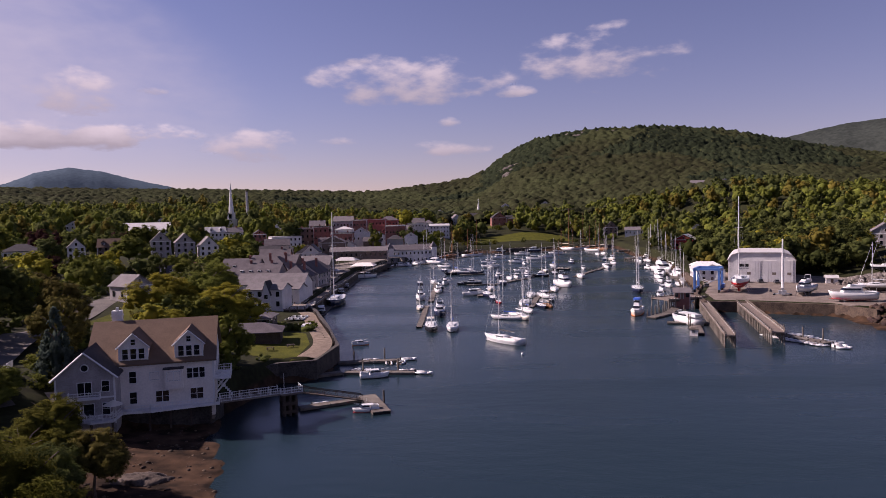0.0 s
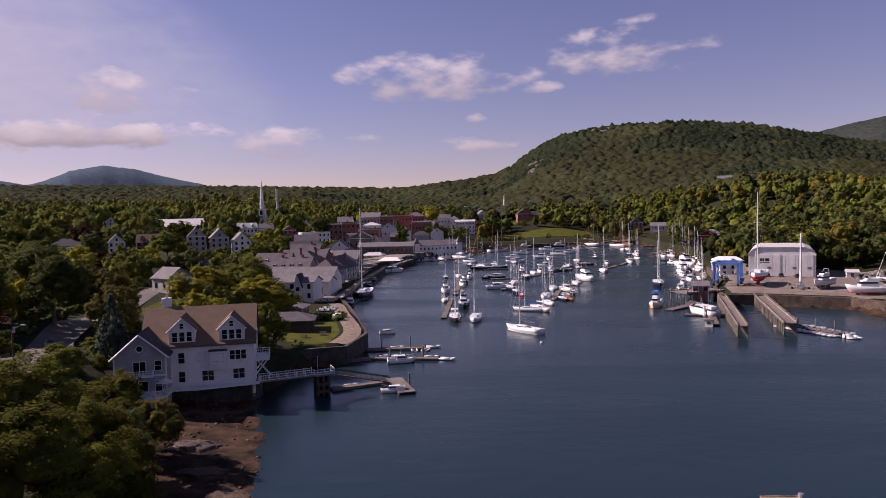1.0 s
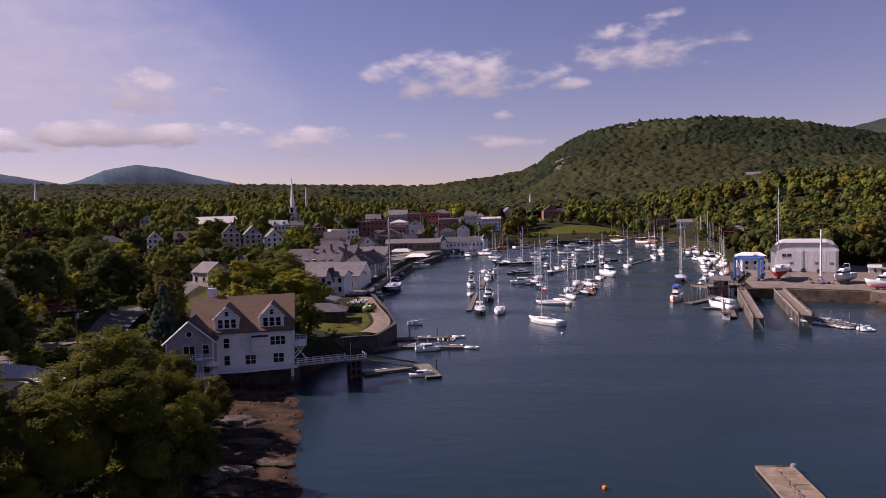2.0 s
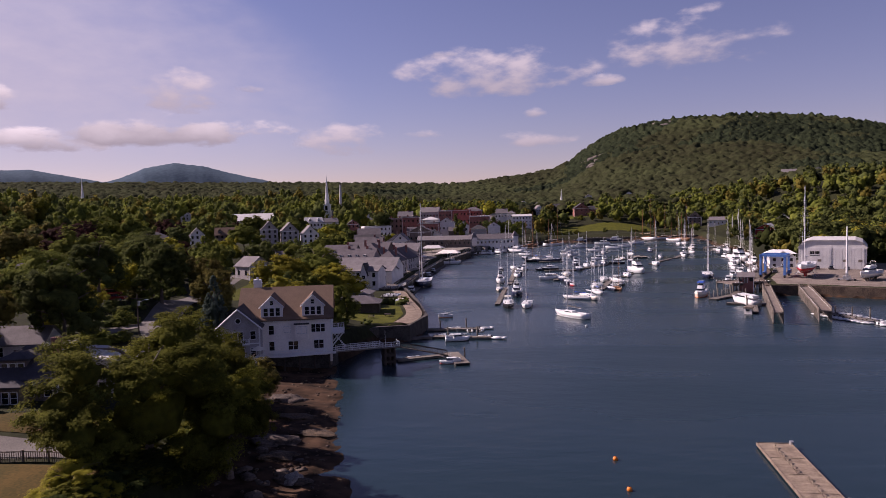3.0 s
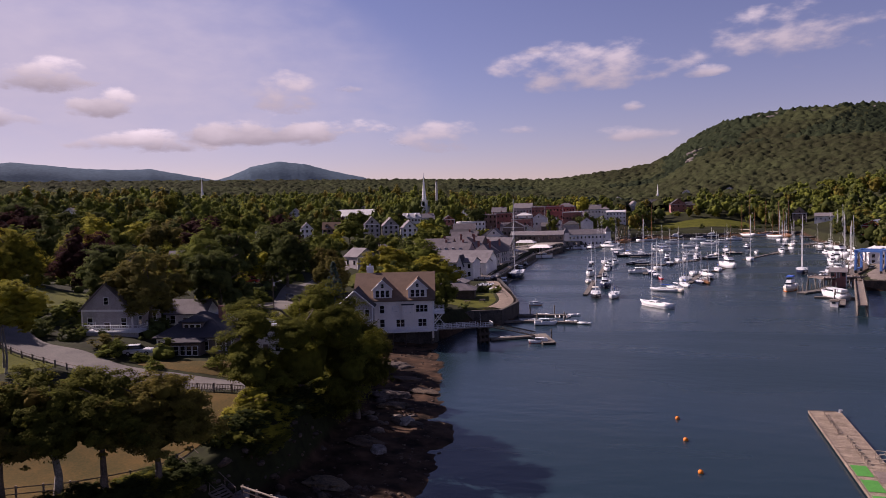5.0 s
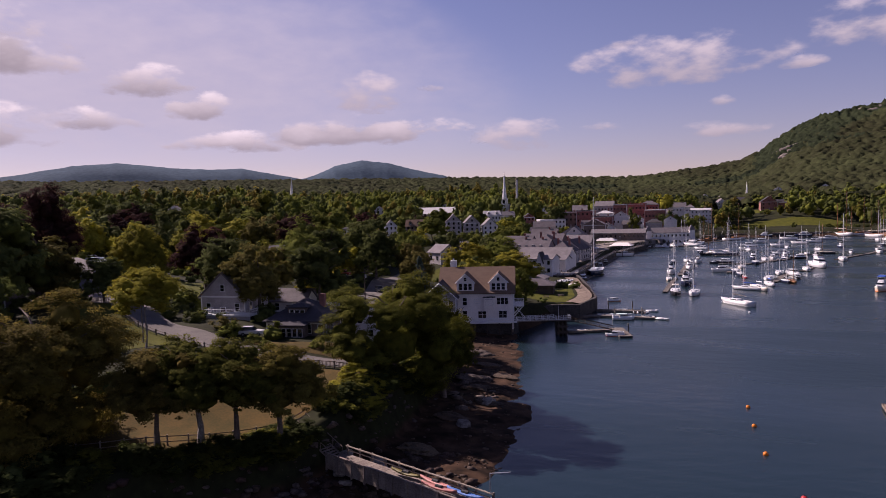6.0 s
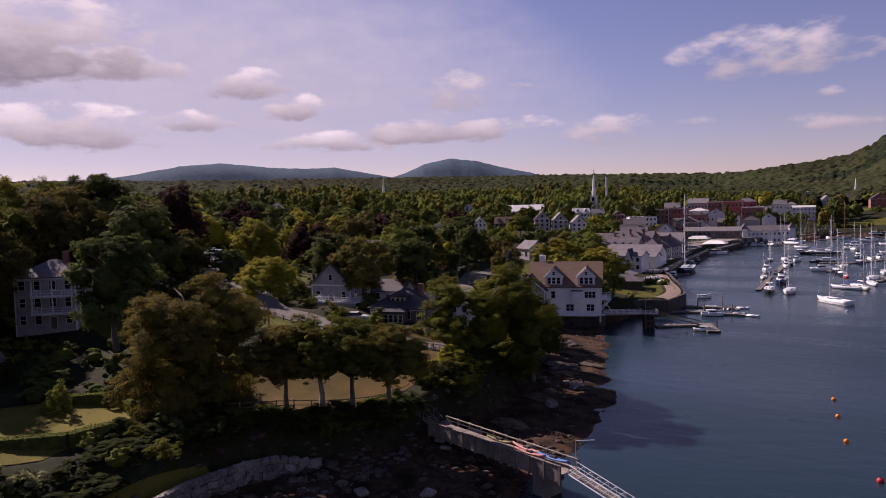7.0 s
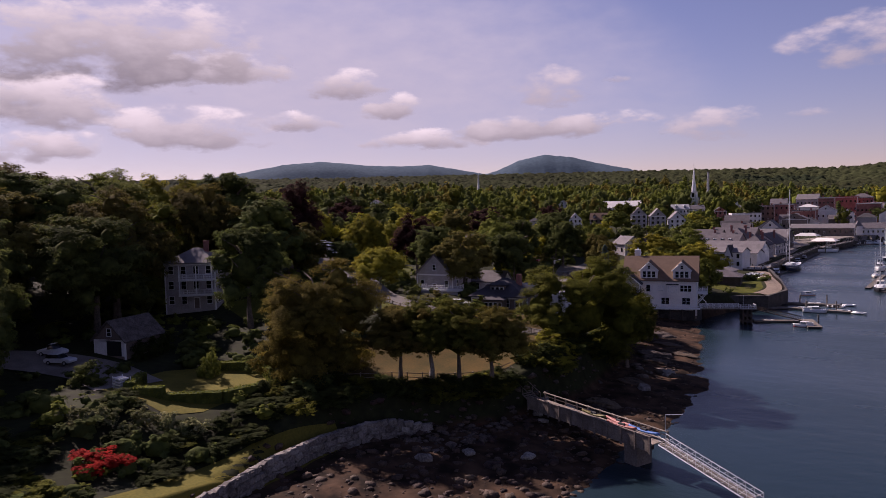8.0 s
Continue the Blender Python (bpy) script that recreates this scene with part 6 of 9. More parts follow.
# dinghy dock
float_dock(81.5, 175.5, 88.5, 160.0, 3.0, "grey dinghy float crowded with tenders", 3)
p = dinghy(pose(79.3, 173.5, 0, 0, 0, 200), "white inflatable tender tied up at the dinghy float")
rnd = random.Random(4)
put(p, [(79.4 + i * 0.72 + rnd.uniform(-.3, .3), 172.0 - i * 1.55, 200 + rnd.uniform(-18, 18), rnd.uniform(0.85, 1.1)) for i in range(1, 10)])
put(p, [(85.6 + i * 0.7 + rnd.uniform(-.3, .3), 174.0 - i * 1.7, 20 + rnd.uniform(-18, 18), rnd.uniform(0.85, 1.2)) for i in range(9)])
put(p, [(89.2 + rnd.uniform(-.5, .5), 157.5 - i * 1.4, rnd.uniform(-30, 30), 1.1) for i in range(3)])

# floats before the lawn and the shore house
float_dock(-37.6, 132.2, -26.5, 137.6, 2.2, "narrow timber float below the sea wall", 1)
float_dock(-26.0, 137.6, -10.8, 136.6, 2.0, "narrow timber float with moored tenders", 2)
float_dock(-29.0, 147.6, -15.0, 149.4, 2.0, "narrow timber float with moored tenders", 2)
float_dock(-29.4, 110.2, -19.6, 115.6, 1.7, "long narrow timber float beneath the gangway", 0)
float_dock(-18.6, 118.2, -14.6, 107.0, 3.0, "broad timber float with pale deck", 1)
p = dinghy(pose(-24, 140, 0, 0, 0, 60), "grey inflatable tender beside the float")
put(p, ((-21.5, 139.6, 70, 1.0), (-12.6, 138.8, 10, 1.1), (-14.5, 147.4, 75, 1.0), (-17.4, 147.2, 100, 1.0), (-32, 136.6, 45, 0.9), (-22, 150.5, 20, 1.1), (-35, 134.8, 30, 0.8), (-13.0, 150.8, 10, 1.15), (-26.4, 113.8, 29, 0.9), (-8.8, 136.5, -15, 1.15)))
motor_boat(pose(-19, 133.9, 0, 0, 0, 12), 6.2, "gel", "white open motor launch with outboard", fly=False, name="launch", group="")
motor_boat(pose(-17.6, 108.8, 0, 0, 0, 195), 4.6, "gel", "small white launch with red trim at the float", fly=False, name="launch", group="", bottom="red")

gw = thing("gangway", pose(-40.6, 103.0, 3.85, 0, 0, 27.5), "white-railed gangway on a dark pile crib", "gangway")
part("deck", boxes((0, 13.2, -0.9, 0.9, -0.2, 0)), M["plank"], gw)
part("platform", boxes((9.6, 13.4, -1.5, 1.5, -0.25, 0.02)), M["plank"], gw)
deck_rail(gw, [(0, -0.85), (9.6, -0.85), (9.6, -1.45), (13.3, -1.45), (13.3, 1.4)], 0.02)
deck_rail(gw, [(0, 0.85), (9.6, 0.85), (9.6, 1.4)], 0.02)
for dx in (10.2, 11.2, 12.2):
    for dy in (-1.0, 0, 1.0):
        part("piling", rods(((dx, dy, -7), (dx, dy, -0.2), 0.3, 0.28, 8)), M["pile"], gw)
for z0 in (-2.0, -3.4):
    part("crib_beam", boxes((9.9, 12.5, -1.3, 1.3, z0, z0 + 0.5)), M["pile"], gw)
part("flagpole", rods(((10.2, -1.3, 0), (10.2, -1.3, 3.6), 0.05, 0.03, 6)), M["white"], gw)
ramp = thing("ramp", pose(-29.3, 108.6, 0), "dark steel truss ramp down to the float", "ramp")
bm = bmesh.new()
a, b = Vector((0, 0, 3.7)), Vector((10.4, 5.2, 0.75))
side = Vector((-0.4, 0.8, 0))
for s in (-0.6, 0.6):
    o = side * s
    rod(bm, a + o, b + o, 0.09, sides=4)
    rod(bm, a + o + Vector((0, 0, 1)), b + o + Vector((0, 0, 1)), 0.07, sides=4)
    for i in range(11):
        q0, q1 = a.lerp(b, i / 10) + o, a.lerp(b, min(1, (i + 1) / 10)) + o
        rod(bm, q0, q0 + Vector((0, 0, 1)), 0.04, sides=4)
        rod(bm, q0, q1 + Vector((0, 0, 1)), 0.04, sides=4)
part("truss", bm, M["pile"], ramp)
bm = bmesh.new()
for i in range(26):
    q = a.lerp(b, (i + 0.5) / 26)
    box(bm, -0.18, 0.18, -0.55, 0.55, -0.03, 0.03, Matrix.Translation(q) @ pose(0, 0, 0, 0, 14, 26.5))
part("tread", bm, M["plank"], ramp)

# the long float in the near water
fl = thing("float", pose(32.2, 60.8, 0, 0, 0, -91.5), "long weathered timber float with rope hoops and green mats", "float")
board = None
for i in range(8):
    x = i * 5.4
    dk = part("deck", boxes((0.05, 5.35, -2.1, 2.1, 0.36, 0.50)), M["near_deck"], fl, at=pose(x, 0, 0))
    for k in range(20):
        m = pose(0.07 + k * 0.264, 0, 0)
        if board is None:
            board = part("board", boxes((0, 0.244, -2.1, 2.1, 0.5, 0.55)), M["near_deck"], dk, at=m)
        else:
            again(board, dk, m)
    part("flotation", boxes((x + 0.12, x + 5.28, -1.95, 1.95, -0.3, 0.42)), M["black"], fl)
part("edge_board", boxes((0, 43.2, -2.2, -2.1, 0.2, 0.62), (0, 43.2, 2.1, 2.2, 0.2, 0.62), (-0.1, 0, -2.2, 2.2, 0.2, 0.62)), M["near_deck"], fl)
hoop = bmesh.new()
pts = [Vector((-0.55 + 1.1 * k / 6, 0.12 * math.sin(k), 0.58 + 0.42 * math.sin(math.pi * k / 6))) for k in range(7)]
loft(hoop, [[u + Vector((0.07 * math.sin(a) * -math.cos(math.pi * k / 6), 0.07 * math.cos(a), 0.07 * math.sin(a) * math.sin(math.pi * k / 6))) for a in (i * math.tau / 6 for i in range(6))] for k, u in enumerate(pts)])
bmesh.ops.recalc_face_normals(hoop, faces=hoop.faces)
one = part("hoop", hoop, M["near_deck"], fl, at=pose(2.0, -0.45, 0))
for i in range(1, 16):
    if i != 7:
        again(one, fl, pose(2.0 + i * 1.32, -0.45 + (0.55 if i > 7 else 0), 0))
for x in (22.5, 27, 31.5):
    part("mat", boxes((x, x + 3.4, -1.9, -0.2, 0.56, 0.6)), M["green"], fl, "bright green mat")
part("dark_mat", boxes((24, 27.5, 0.1, 1.6, 0.56, 0.6)), M["brown_wall"], fl)
part("corner_fender", rods(((0.1, 2.15, 0.2), (0.1, 2.15, 0.95), 0.35, 0.3, 10)), M["metal"], fl)
rp = thing("ramp", pose(33.2, 41, 0.55), "brown weathered truss ramp resting on the float", "ramp")
bm = bmesh.new()
for s in (0, 1.3):
    for z in (0.1, 1.1):
        rod(bm, (0, -s - 0, z), (9, -s - 7, z + 1.6), 0.06, sides=4)
    for i in range(9):
        f0, f1 = i / 9, (i + 1) / 9
        rod(bm, (9 * f0, -s - 7 * f0, 0.1 + 1.6 * f0), (9 * f1, -s - 7 * f1, 1.1 + 1.6 * f1), 0.035, sides=4)
        rod(bm, (9 * f0, -s - 7 * f0, 0.1 + 1.6 * f0), (9 * f0, -s - 7 * f0, 1.1 + 1.6 * f0), 0.035, sides=4)
part("truss", bm, M["old_pile"], rp)


def buoy(x, y, r, mat, label):
    ob = thing("buoy", pose(x, y, 0), label, "buoy", "buoys")
    bm = bmesh.new()
    bmesh.ops.create_icosphere(bm, subdivisions=3, radius=r, matrix=Matrix.Translation((0, 0, r * 0.35)))
    part("float_ball", bm, M[mat], ob, smooth=True)
    part("eye", rods(((0, 0, r * 1.2), (0, 0, r * 1.7), r * 0.12, r * 0.1, 6)), M["black"], ob)


buoy(11.1, 54.7, 0.33, "orange", "round orange mooring buoy on the water")
buoy(11.7, 45.1, 0.33, "orange", "round orange mooring buoy on the water")
buoy(12.7, 33.6, 0.33, "orange", "round orange mooring buoy on the water")
buoy(15.9, 20.4, 0.38, "red", "round red mooring buoy on the water")
buoy(13.7, 154.5, 0.4, "gel", "round white mooring buoy on the water")

# the jetty in the near bay
jt = thing("jetty", pose(-34.2, 7.4, 3.4, 0, 0, -19.6), "weathered grey timber jetty with boarded sides and kayaks", "jetty")
L = 22.3
n = 20
for i in range(n):
    part("deck_board", boxes((L * i / n + 0.02, L * (i + 1) / n - 0.02, -1.45, 1.45, -0.12, 0)), M["plank"], jt)
for s in (-1, 1):
    one = None
    for i in range(n):
        m = pose(L * i / n, s * 1.5, 0)
        if s == -1:
            if one is None:
                one = part("side_board", boxes((0.03, L / n - 0.03, -0.04, 0.04, -0.95, 0.82)), M["plank"], jt, at=m)
            else:
                again(one, jt, m)
    part("top_rail", boxes((0, L, s * 1.5 - 0.12, s * 1.5 + 0.12, 0.86, 0.95)), M["plank"], jt)
    part("mid_rail", boxes((0, L, s * 1.5 - 0.05, s * 1.5 + 0.05, 0.4, 0.5)), M["plank"], jt)
    post = None
    for i in range(11):
        m = pose(L * i / 10 * 0.99 + 0.1, s * 1.62, 0)
        if post is None:
            post = part("post", boxes((-0.1, 0.1, -0.1, 0.1, -1.1, 1.0)), M["plank"], jt, at=m)
        else:
            again(post, jt, m)
part("beam", boxes((0, L, -1.3, -1.0, -0.6, -0.12), (0, L, 1.0, 1.3, -0.6, -0.12)), M["pile"], jt)
for x in (19.0,):
    part("pier_block", boxes((x - 1.0, x + 1.0, -1.3, 1.3, -4.2, -0.6)), M["concrete"], jt, "stained concrete block")
part("lamp_post", rods(((L - 0.4, 1.5, 0.9), (L - 0.4, 1.5, 2.9), 0.06, 0.05, 6), ((L - 0.4, 1.5, 2.9), (L + 1.6, 2.2, 3.3), 0.05, 0.05, 6)), M["metal"], jt)
stairs = thing("stair", pose(-40.8, 9.6, 0, 0, 0, -18), "steep timber stair with handrails up the bank", "stair")
part("tread", boxes(*[(i * 0.4, i * 0.4 + 0.38, -0.9, 0.9, 6.3 - i * 0.19, 6.36 - i * 0.19) for i in range(17)]), M["plank"], stairs)
for s in (-0.95, 0.95):
    part("stringer", rods(((0, s, 6.2), (6.8, s, 3.2), 0.14, 0.14, 4)), M["plank"], stairs)
    part("handrail", rods(((0, s, 7.2), (6.8, s, 4.3), 0.06, 0.06, 4), *[((6.8 * k / 4, s, 6.2 - 3.0 * k / 4), (6.8 * k / 4, s, 7.2 - 2.9 * k / 4), 0.05, 0.05, 4) for k in range(5)]), M["plank"], stairs)
part("landing", boxes((-3.5, 0.1, -1.2, 1.2, 6.2, 6.4)), M["plank"], stairs)


def kayak(m, mat, label, L=4.6):
    ob = thing("kayak", m, label, "kayak", "kayaks on the jetty")
    bm = bmesh.new()
    rings = []
    for i in range(11):
        t = i / 10
        w = 0.36 * math.sin(math.pi * (0.03 + 0.94 * t)) ** 0.7
        z = 0.16 * abs(2 * t - 1) ** 2
        rings.append([(L * (t - 0.5), w * math.cos(a), z + 0.17 + 0.17 * math.sin(a)) for a in [k * math.tau / 10 for k in range(10)]])
    loft(bm, rings)
    part("hull", bm, mat, ob, smooth=True)
    part("cockpit_rim", rods(((-0.4, 0, 0.33), (0.45, 0, 0.36), 0.2, 0.2, 8)), M["black"], ob)


JT = pose(-34.2, 7.4, 3.42, 0, 0, -19.6)
kayak(JT @ pose(19.4, 0.6, 0.3, 0, 0, 2), M["lift"], "bright blue kayak lying on the jetty")
kayak(JT @ pose(15.2, 0.8, 0.3, 0, 0, -3), M["faded"], "faded red kayak lying on the jetty")
kayak(JT @ pose(16.4, 0.0, 0.3, 0, 0, 4), M["faded"], "faded pink kayak lying on the jetty")
kayak(JT @ pose(11.0, 0.6, 0.3, 0, 0, 2), M["olive"], "olive canoe lying on the jetty", 4.2)
gg = thing("ramp", pose(-12.8, -0.4, 3.4, 0, 0, -21), "slender aluminium ramp with lattice handrails", "ramp")
bm = bmesh.new()
gl, dz = 12.5, -2.7
for s in (-0.65, 0.65):
    rod(bm, (0, s, 0), (gl, s, dz), 0.09, sides=4)
    rod(bm, (0, s, 1.05), (gl, s, dz + 1.05), 0.05, sides=4)
    rod(bm, (0, s, 0.55), (gl, s, dz + 0.55), 0.035, sides=4)
    for i in range(13):
        f, g = i / 12, min(1, (i + 1) / 12)
        rod(bm, (gl * f, s, dz * f), (gl * f, s, dz * f + 1.05), 0.035, sides=4)
        rod(bm, (gl * f, s, dz * f), (gl * g, s, dz * g + 1.05), 0.03, sides=4)
part("truss", bm, M["metal"], gg)
part("tread", boxes(*[(gl * i / 40, gl * i / 40 + 0.27, -0.6, 0.6, dz * i / 40 - 0.02, dz * i / 40 + 0.05) for i in range(40)]), M["plank"], gg)
float_dock(-1.5, -4.2, 4.0, -6.4, 3.0, "square timber float at the ramp's foot", 0)

# ---------------------------------------------------------------- cars, poles, fences


def car(x, y, a, mat, label, kind="car", z=None):
    m = bpy.data.materials.get("car_" + label.split()[0])
    paint = m or material("car_" + label.split()[0], mat, 0.3, 0.1, 0.5, 0.1, spec=0.6)
    z = ground_z(x, y) + 0.12 if z is None else z
    ob = thing(kind, pose(x, y, z, 0, 0, a), label, kind, "parked cars")
    bm = bmesh.new()
    top = 1.05 if kind == "car" else 1.15
    prism(bm, [(-2.2, 0.35), (-2.25, 0.75), (-2.0, 0.95), (0.9, top - 0.05), (2.0, 0.9), (2.25, 0.7), (2.2, 0.35)], -0.88, 0.88)
    bmesh.ops.recalc_face_normals(bm, faces=bm.faces)
    bmesh.ops.bevel(bm, geom=bm.edges[:], offset=0.06, segments=2, affect="EDGES")
    part("body", bm, paint, ob)
    x0, x1 = (-2.0, 0.9) if kind == "car" else (-0.5, 1.1)
    part("cabin", cabin_mesh(x0, x1, 1.6, 0.95, 1.55 if kind == "car" else 1.8, 0.7, 0.97), M["glass"], ob)
    part("roof", boxes((x0 + 0.35, x1 - 0.75, -0.66, 0.66, 1.55 if kind == "car" else 1.8, (1.55 if kind == "car" else 1.8) + 0.05)), paint, ob)
    for wx in (-1.35, 1.4):
        for wy in (-0.82, 0.82):
            w = part("wheel", rods(((wx, wy - 0.11, 0.33), (wx, wy + 0.11, 0.33), 0.33, 0.33, 12)), M["black"], ob)
            part("rim", rods(((wx, wy - 0.125, 0.33), (wx, wy + 0.125, 0.33), 0.19, 0.19, 8)), M["metal"], w)
    part("headlight", boxes((2.2, 2.27, -0.75, -0.45, 0.62, 0.78), (2.2, 2.27, 0.45, 0.75, 0.62, 0.78)), M["gel"], ob)
    return ob


car(-79.5, 103.5, -50, (0.012, 0.013, 0.016), "black station wagon parked beside the lane")
car(-96.0, -32.6, 24, (0.62, 0.62, 0.62), "white pickup truck standing at the garage", "pickup")
car(-91.6, -33.4, 26, (0.6, 0.61, 0.62), "silver car standing at the garage")
car(-69.2, 36.6, 20, (0.62, 0.62, 0.62), "white car parked before the bungalow")
car(-96, 112, 10, (0.30, 0.02, 0.02), "red car parked under the trees")
car(-101, 118, 12, (0.30, 0.02, 0.02), "red car parked under the trees")
for i in range(5):
    car(-96 + i * 3.1, 225 + i * 0.6, 80, (0.05, 0.055, 0.06), "dark car in the small parking place")
for i in range(4):
    car(-139 - i * 4.6, 66 + i * 3.2, 25 + i * 3, (0.62, 0.62, 0.62), "white car parked along the lane")
for x, y in ((116, 272), (121, 271), (126, 268), (96, 262), (92, 266), (88, 272 - 12)):
    car(x, y, 75, (0.06, 0.06, 0.065), "grey car parked at the boat shed")


def utility_pole(x, y, h, label, lamp=0.0):
    ob = thing("utility_pole", pose(x, y, ground_z(x, y) - 0.3), label, "pole", "utility poles")
    part("pole", rods(((0, 0, 0), (0, 0, h), 0.16, 0.1, 8)), M["pile"], ob)
    part("crossarm", boxes((-1.1, 1.1, -0.07, 0.07, h - 0.9, h - 0.75)), M["pile"], ob)
    part("transformer", rods(((0.3, 0, h - 2.2), (0.3, 0, h - 1.3), 0.22, 0.22, 8)), M["metal"], ob)
    if lamp:
        part("lamp_arm", rods(((0, 0, h - 1.6), (1.8, 0, h - 1.0), 0.045, 0.04, 6)), M["metal"], ob)
        part("lamp_head", boxes((1.6, 2.3, -0.13, 0.13, h - 1.08, h - 0.95)), M["gel"], ob)


utility_pole(-75, 87.5, 8.2, "weathered wooden pole with street lamp arm", 1.0)
for x, y, h in ((-112, 150, 10), (-96, 208, 10), (-118, 262, 10), (-128, 300, 10), (-90, 152, 9)):
    utility_pole(x, y, h, "weathered wooden utility pole with crossarm")


def fence(name, pts, h, mat, label, step=2.4, rails=2, pickets=False):
    ob = tagged(new(name), label, "fence")
    one = picket = None
    for (ax, ay), (bx, by) in zip(pts, pts[1:]):
        d = math.hypot(bx - ax, by - ay)
        n = max(1, round(d / step))
        for i in range(n):
            x0, y0, x1, y1 = (ax + (bx - ax) * i / n, ay + (by - ay) * i / n, ax + (bx - ax) * (i + 1) / n, ay + (by - ay) * (i + 1) / n)
            z0, z1 = ground_z(x0, y0), ground_z(x1, y1)
            m = pose(x0, y0, z0, 0, 0, math.degrees(math.atan2(by - ay, bx - ax)))
            if one is None:
                one = part("post", boxes((-0.08, 0.08, -0.08, 0.08, -0.4, h + 0.1)), M[mat], ob, at=m)
            else:
                again(one, ob, m)
            for k in range(rails):
                zz = h * (k + 1) / rails - 0.08
                part("rail", rods(((x0, y0, z0 + zz), (x1, y1, z1 + zz), 0.055, 0.055, 4)), M[mat], ob)
            if pickets:
                for k in range(int(d / n / 0.22)):
                    f = k * 0.22 * n / d
                    px, py, pz = x0 + (x1 - x0) * f, y0 + (y1 - y0) * f, z0 + (z1 - z0) * f
                    if picket is None:
                        picket = part("picket", rods(((0, 0, 0.05), (0, 0, h), 0.05, 0.05, 4)), M[mat], ob, at=pose(px, py, pz))
                    else:
                        again(picket, ob, pose(px, py, pz))


fence("rail_fence", [(-58, -11), (-53, -6), (-46, -0.5), (-40.5, 5), (-39.8, 9.5)], 1.2, "plank", "weathered wooden post and rail fence on the bank")
fence("rail_fence", [(-66, 23.5), (-76, 25.4), (-90, 27.4), (-107, 37.4), (-122, 47.6)], 1.0, "plank", "grey split-rail fence along the lane")
fence("picket_fence", [(-38, 26.6), (-48, 25.3), (-57, 23.8), (-63, 23.6)], 1.1, "plank", "weathered picket fence along the lane", pickets=True)
fence("white_fence", [(-66.5, 89), (-72, 96), (-76, 105)], 1.1, "white", "white painted board fence beside the lane", pickets=True)
fence("white_fence", [(-92, 66), (-86, 68), (-80, 78)], 1.1, "white", "white painted board fence in front of gardens", pickets=True)

# bollards along the promenade, benches on the lawn
strip("promenade", [(-33.4, 135.2), (-33.0, 150), (-38.4, 170), (-46.6, 200), (-51.5, 214)], 4.4, M["near_deck"], "pale plank promenade along the sea wall", 0.12, "path")
one = None
for i in range(22):
    t = i / 21
    x, y = -30.4 + (-48 + 30.4) * t, 151 + (212 - 151) * t
    if one is None:
        one = thing("bollard", pose(x, y, ground_z(x - 1.0, y) + 0.1), "short dark timber bollard on the promenade", "bollard", "bollards")
        part("post", rods(((0, 0, -0.6), (0, 0, 1.0), 0.16, 0.15, 8)), M["pile"], one)
        part("cap", rods(((0, 0, 1.0), (0, 0, 1.08), 0.2, 0.2, 8)), M["pile"], one)
    else:
        copy_thing(one, pose(x, y, ground_z(x - 1.0, y) + 0.1))
st_ = dinghy(pose(-43.5, 176, ground_z(-43.5, 176) + 0.1, 0, 0, 70), "white dinghy stored ashore by the promenade", group="dinghies stored ashore")
for i in range(1, 9):
    x, y = -43.8 + (i % 3) * 1.9 - i * 0.3, 174 + (i // 3) * 4.2
    copy_thing(st_, pose(x, y, ground_z(x, y) + 0.12, 0, 0, 70 + i * 7))
tb = None
for x, y, a in ((-43, 142, 12), (-39.5, 146, 8)):
    if tb is None:
        tb = thing("picnic_table", pose(x, y, ground_z(x, y) + 0.06, 0, 0, a), "dark wooden picnic table on the lawn", "table", "picnic tables")
        part("tabletop", boxes(*[(-0.9, 0.9, -0.37 + i * 0.15, -0.24 + i * 0.15, 0.72, 0.76) for i in range(5)]), M["pile"], tb)
        part("bench", boxes((-0.9, 0.9, -0.85, -0.6, 0.42, 0.46), (-0.9, 0.9, 0.6, 0.85, 0.42, 0.46)), M["pile"], tb)
        for px in (-0.65, 0.65):
            part("leg", rods(((px, -0.75, 0), (px, -0.2, 0.72), 0.05, 0.05, 4), ((px, 0.75, 0), (px, 0.2, 0.72), 0.05, 0.05, 4), ((px, -0.8, 0.4), (px, 0.8, 0.4), 0.04, 0.04, 4)), M["pile"], tb)
    else:
        copy_thing(tb, pose(x, y, ground_z(x, y) + 0.06, 0, 0, a))
# solid dark walls stand in for the shade under the pavilion's open roof
house("park_pavilion", -57.5, 147, 10, 15, 8, 2.2, 2.0, "pile", "slate_roof", "low grey-roofed pavilion by the lawn, walls coloured as open shade", "hip", 1, 0, sides=False, trim="pile")
house("store_shed", -67.5, 183, 2, 13, 9, 2.4, 2.2, "brown_wall", "grey_roof", "low hip-roofed store shed among trees", "hip", 1, 4)
for i in range(6):
    copy_thing(p, pose(-52 + (i % 3) * 1.9, 196 + (i // 3) * 4.2, ground_z(-50, 198) + 0.2, 0, 0, 80))

# ---------------------------------------------------------------- trees and shrubs


def ico(sub=1):
    b = bmesh.new()
    bmesh.ops.create_icosphere(b, subdivisions=sub, radius=1)
    v = np.array([q.co[:] for q in b.verts])
    f = np.array([[q.index for q in p_.verts] for p_ in b.faces])
    b.free()
    return v, f


def unit(v):
    return v / np.linalg.norm(v, axis=-1, keepdims=True)


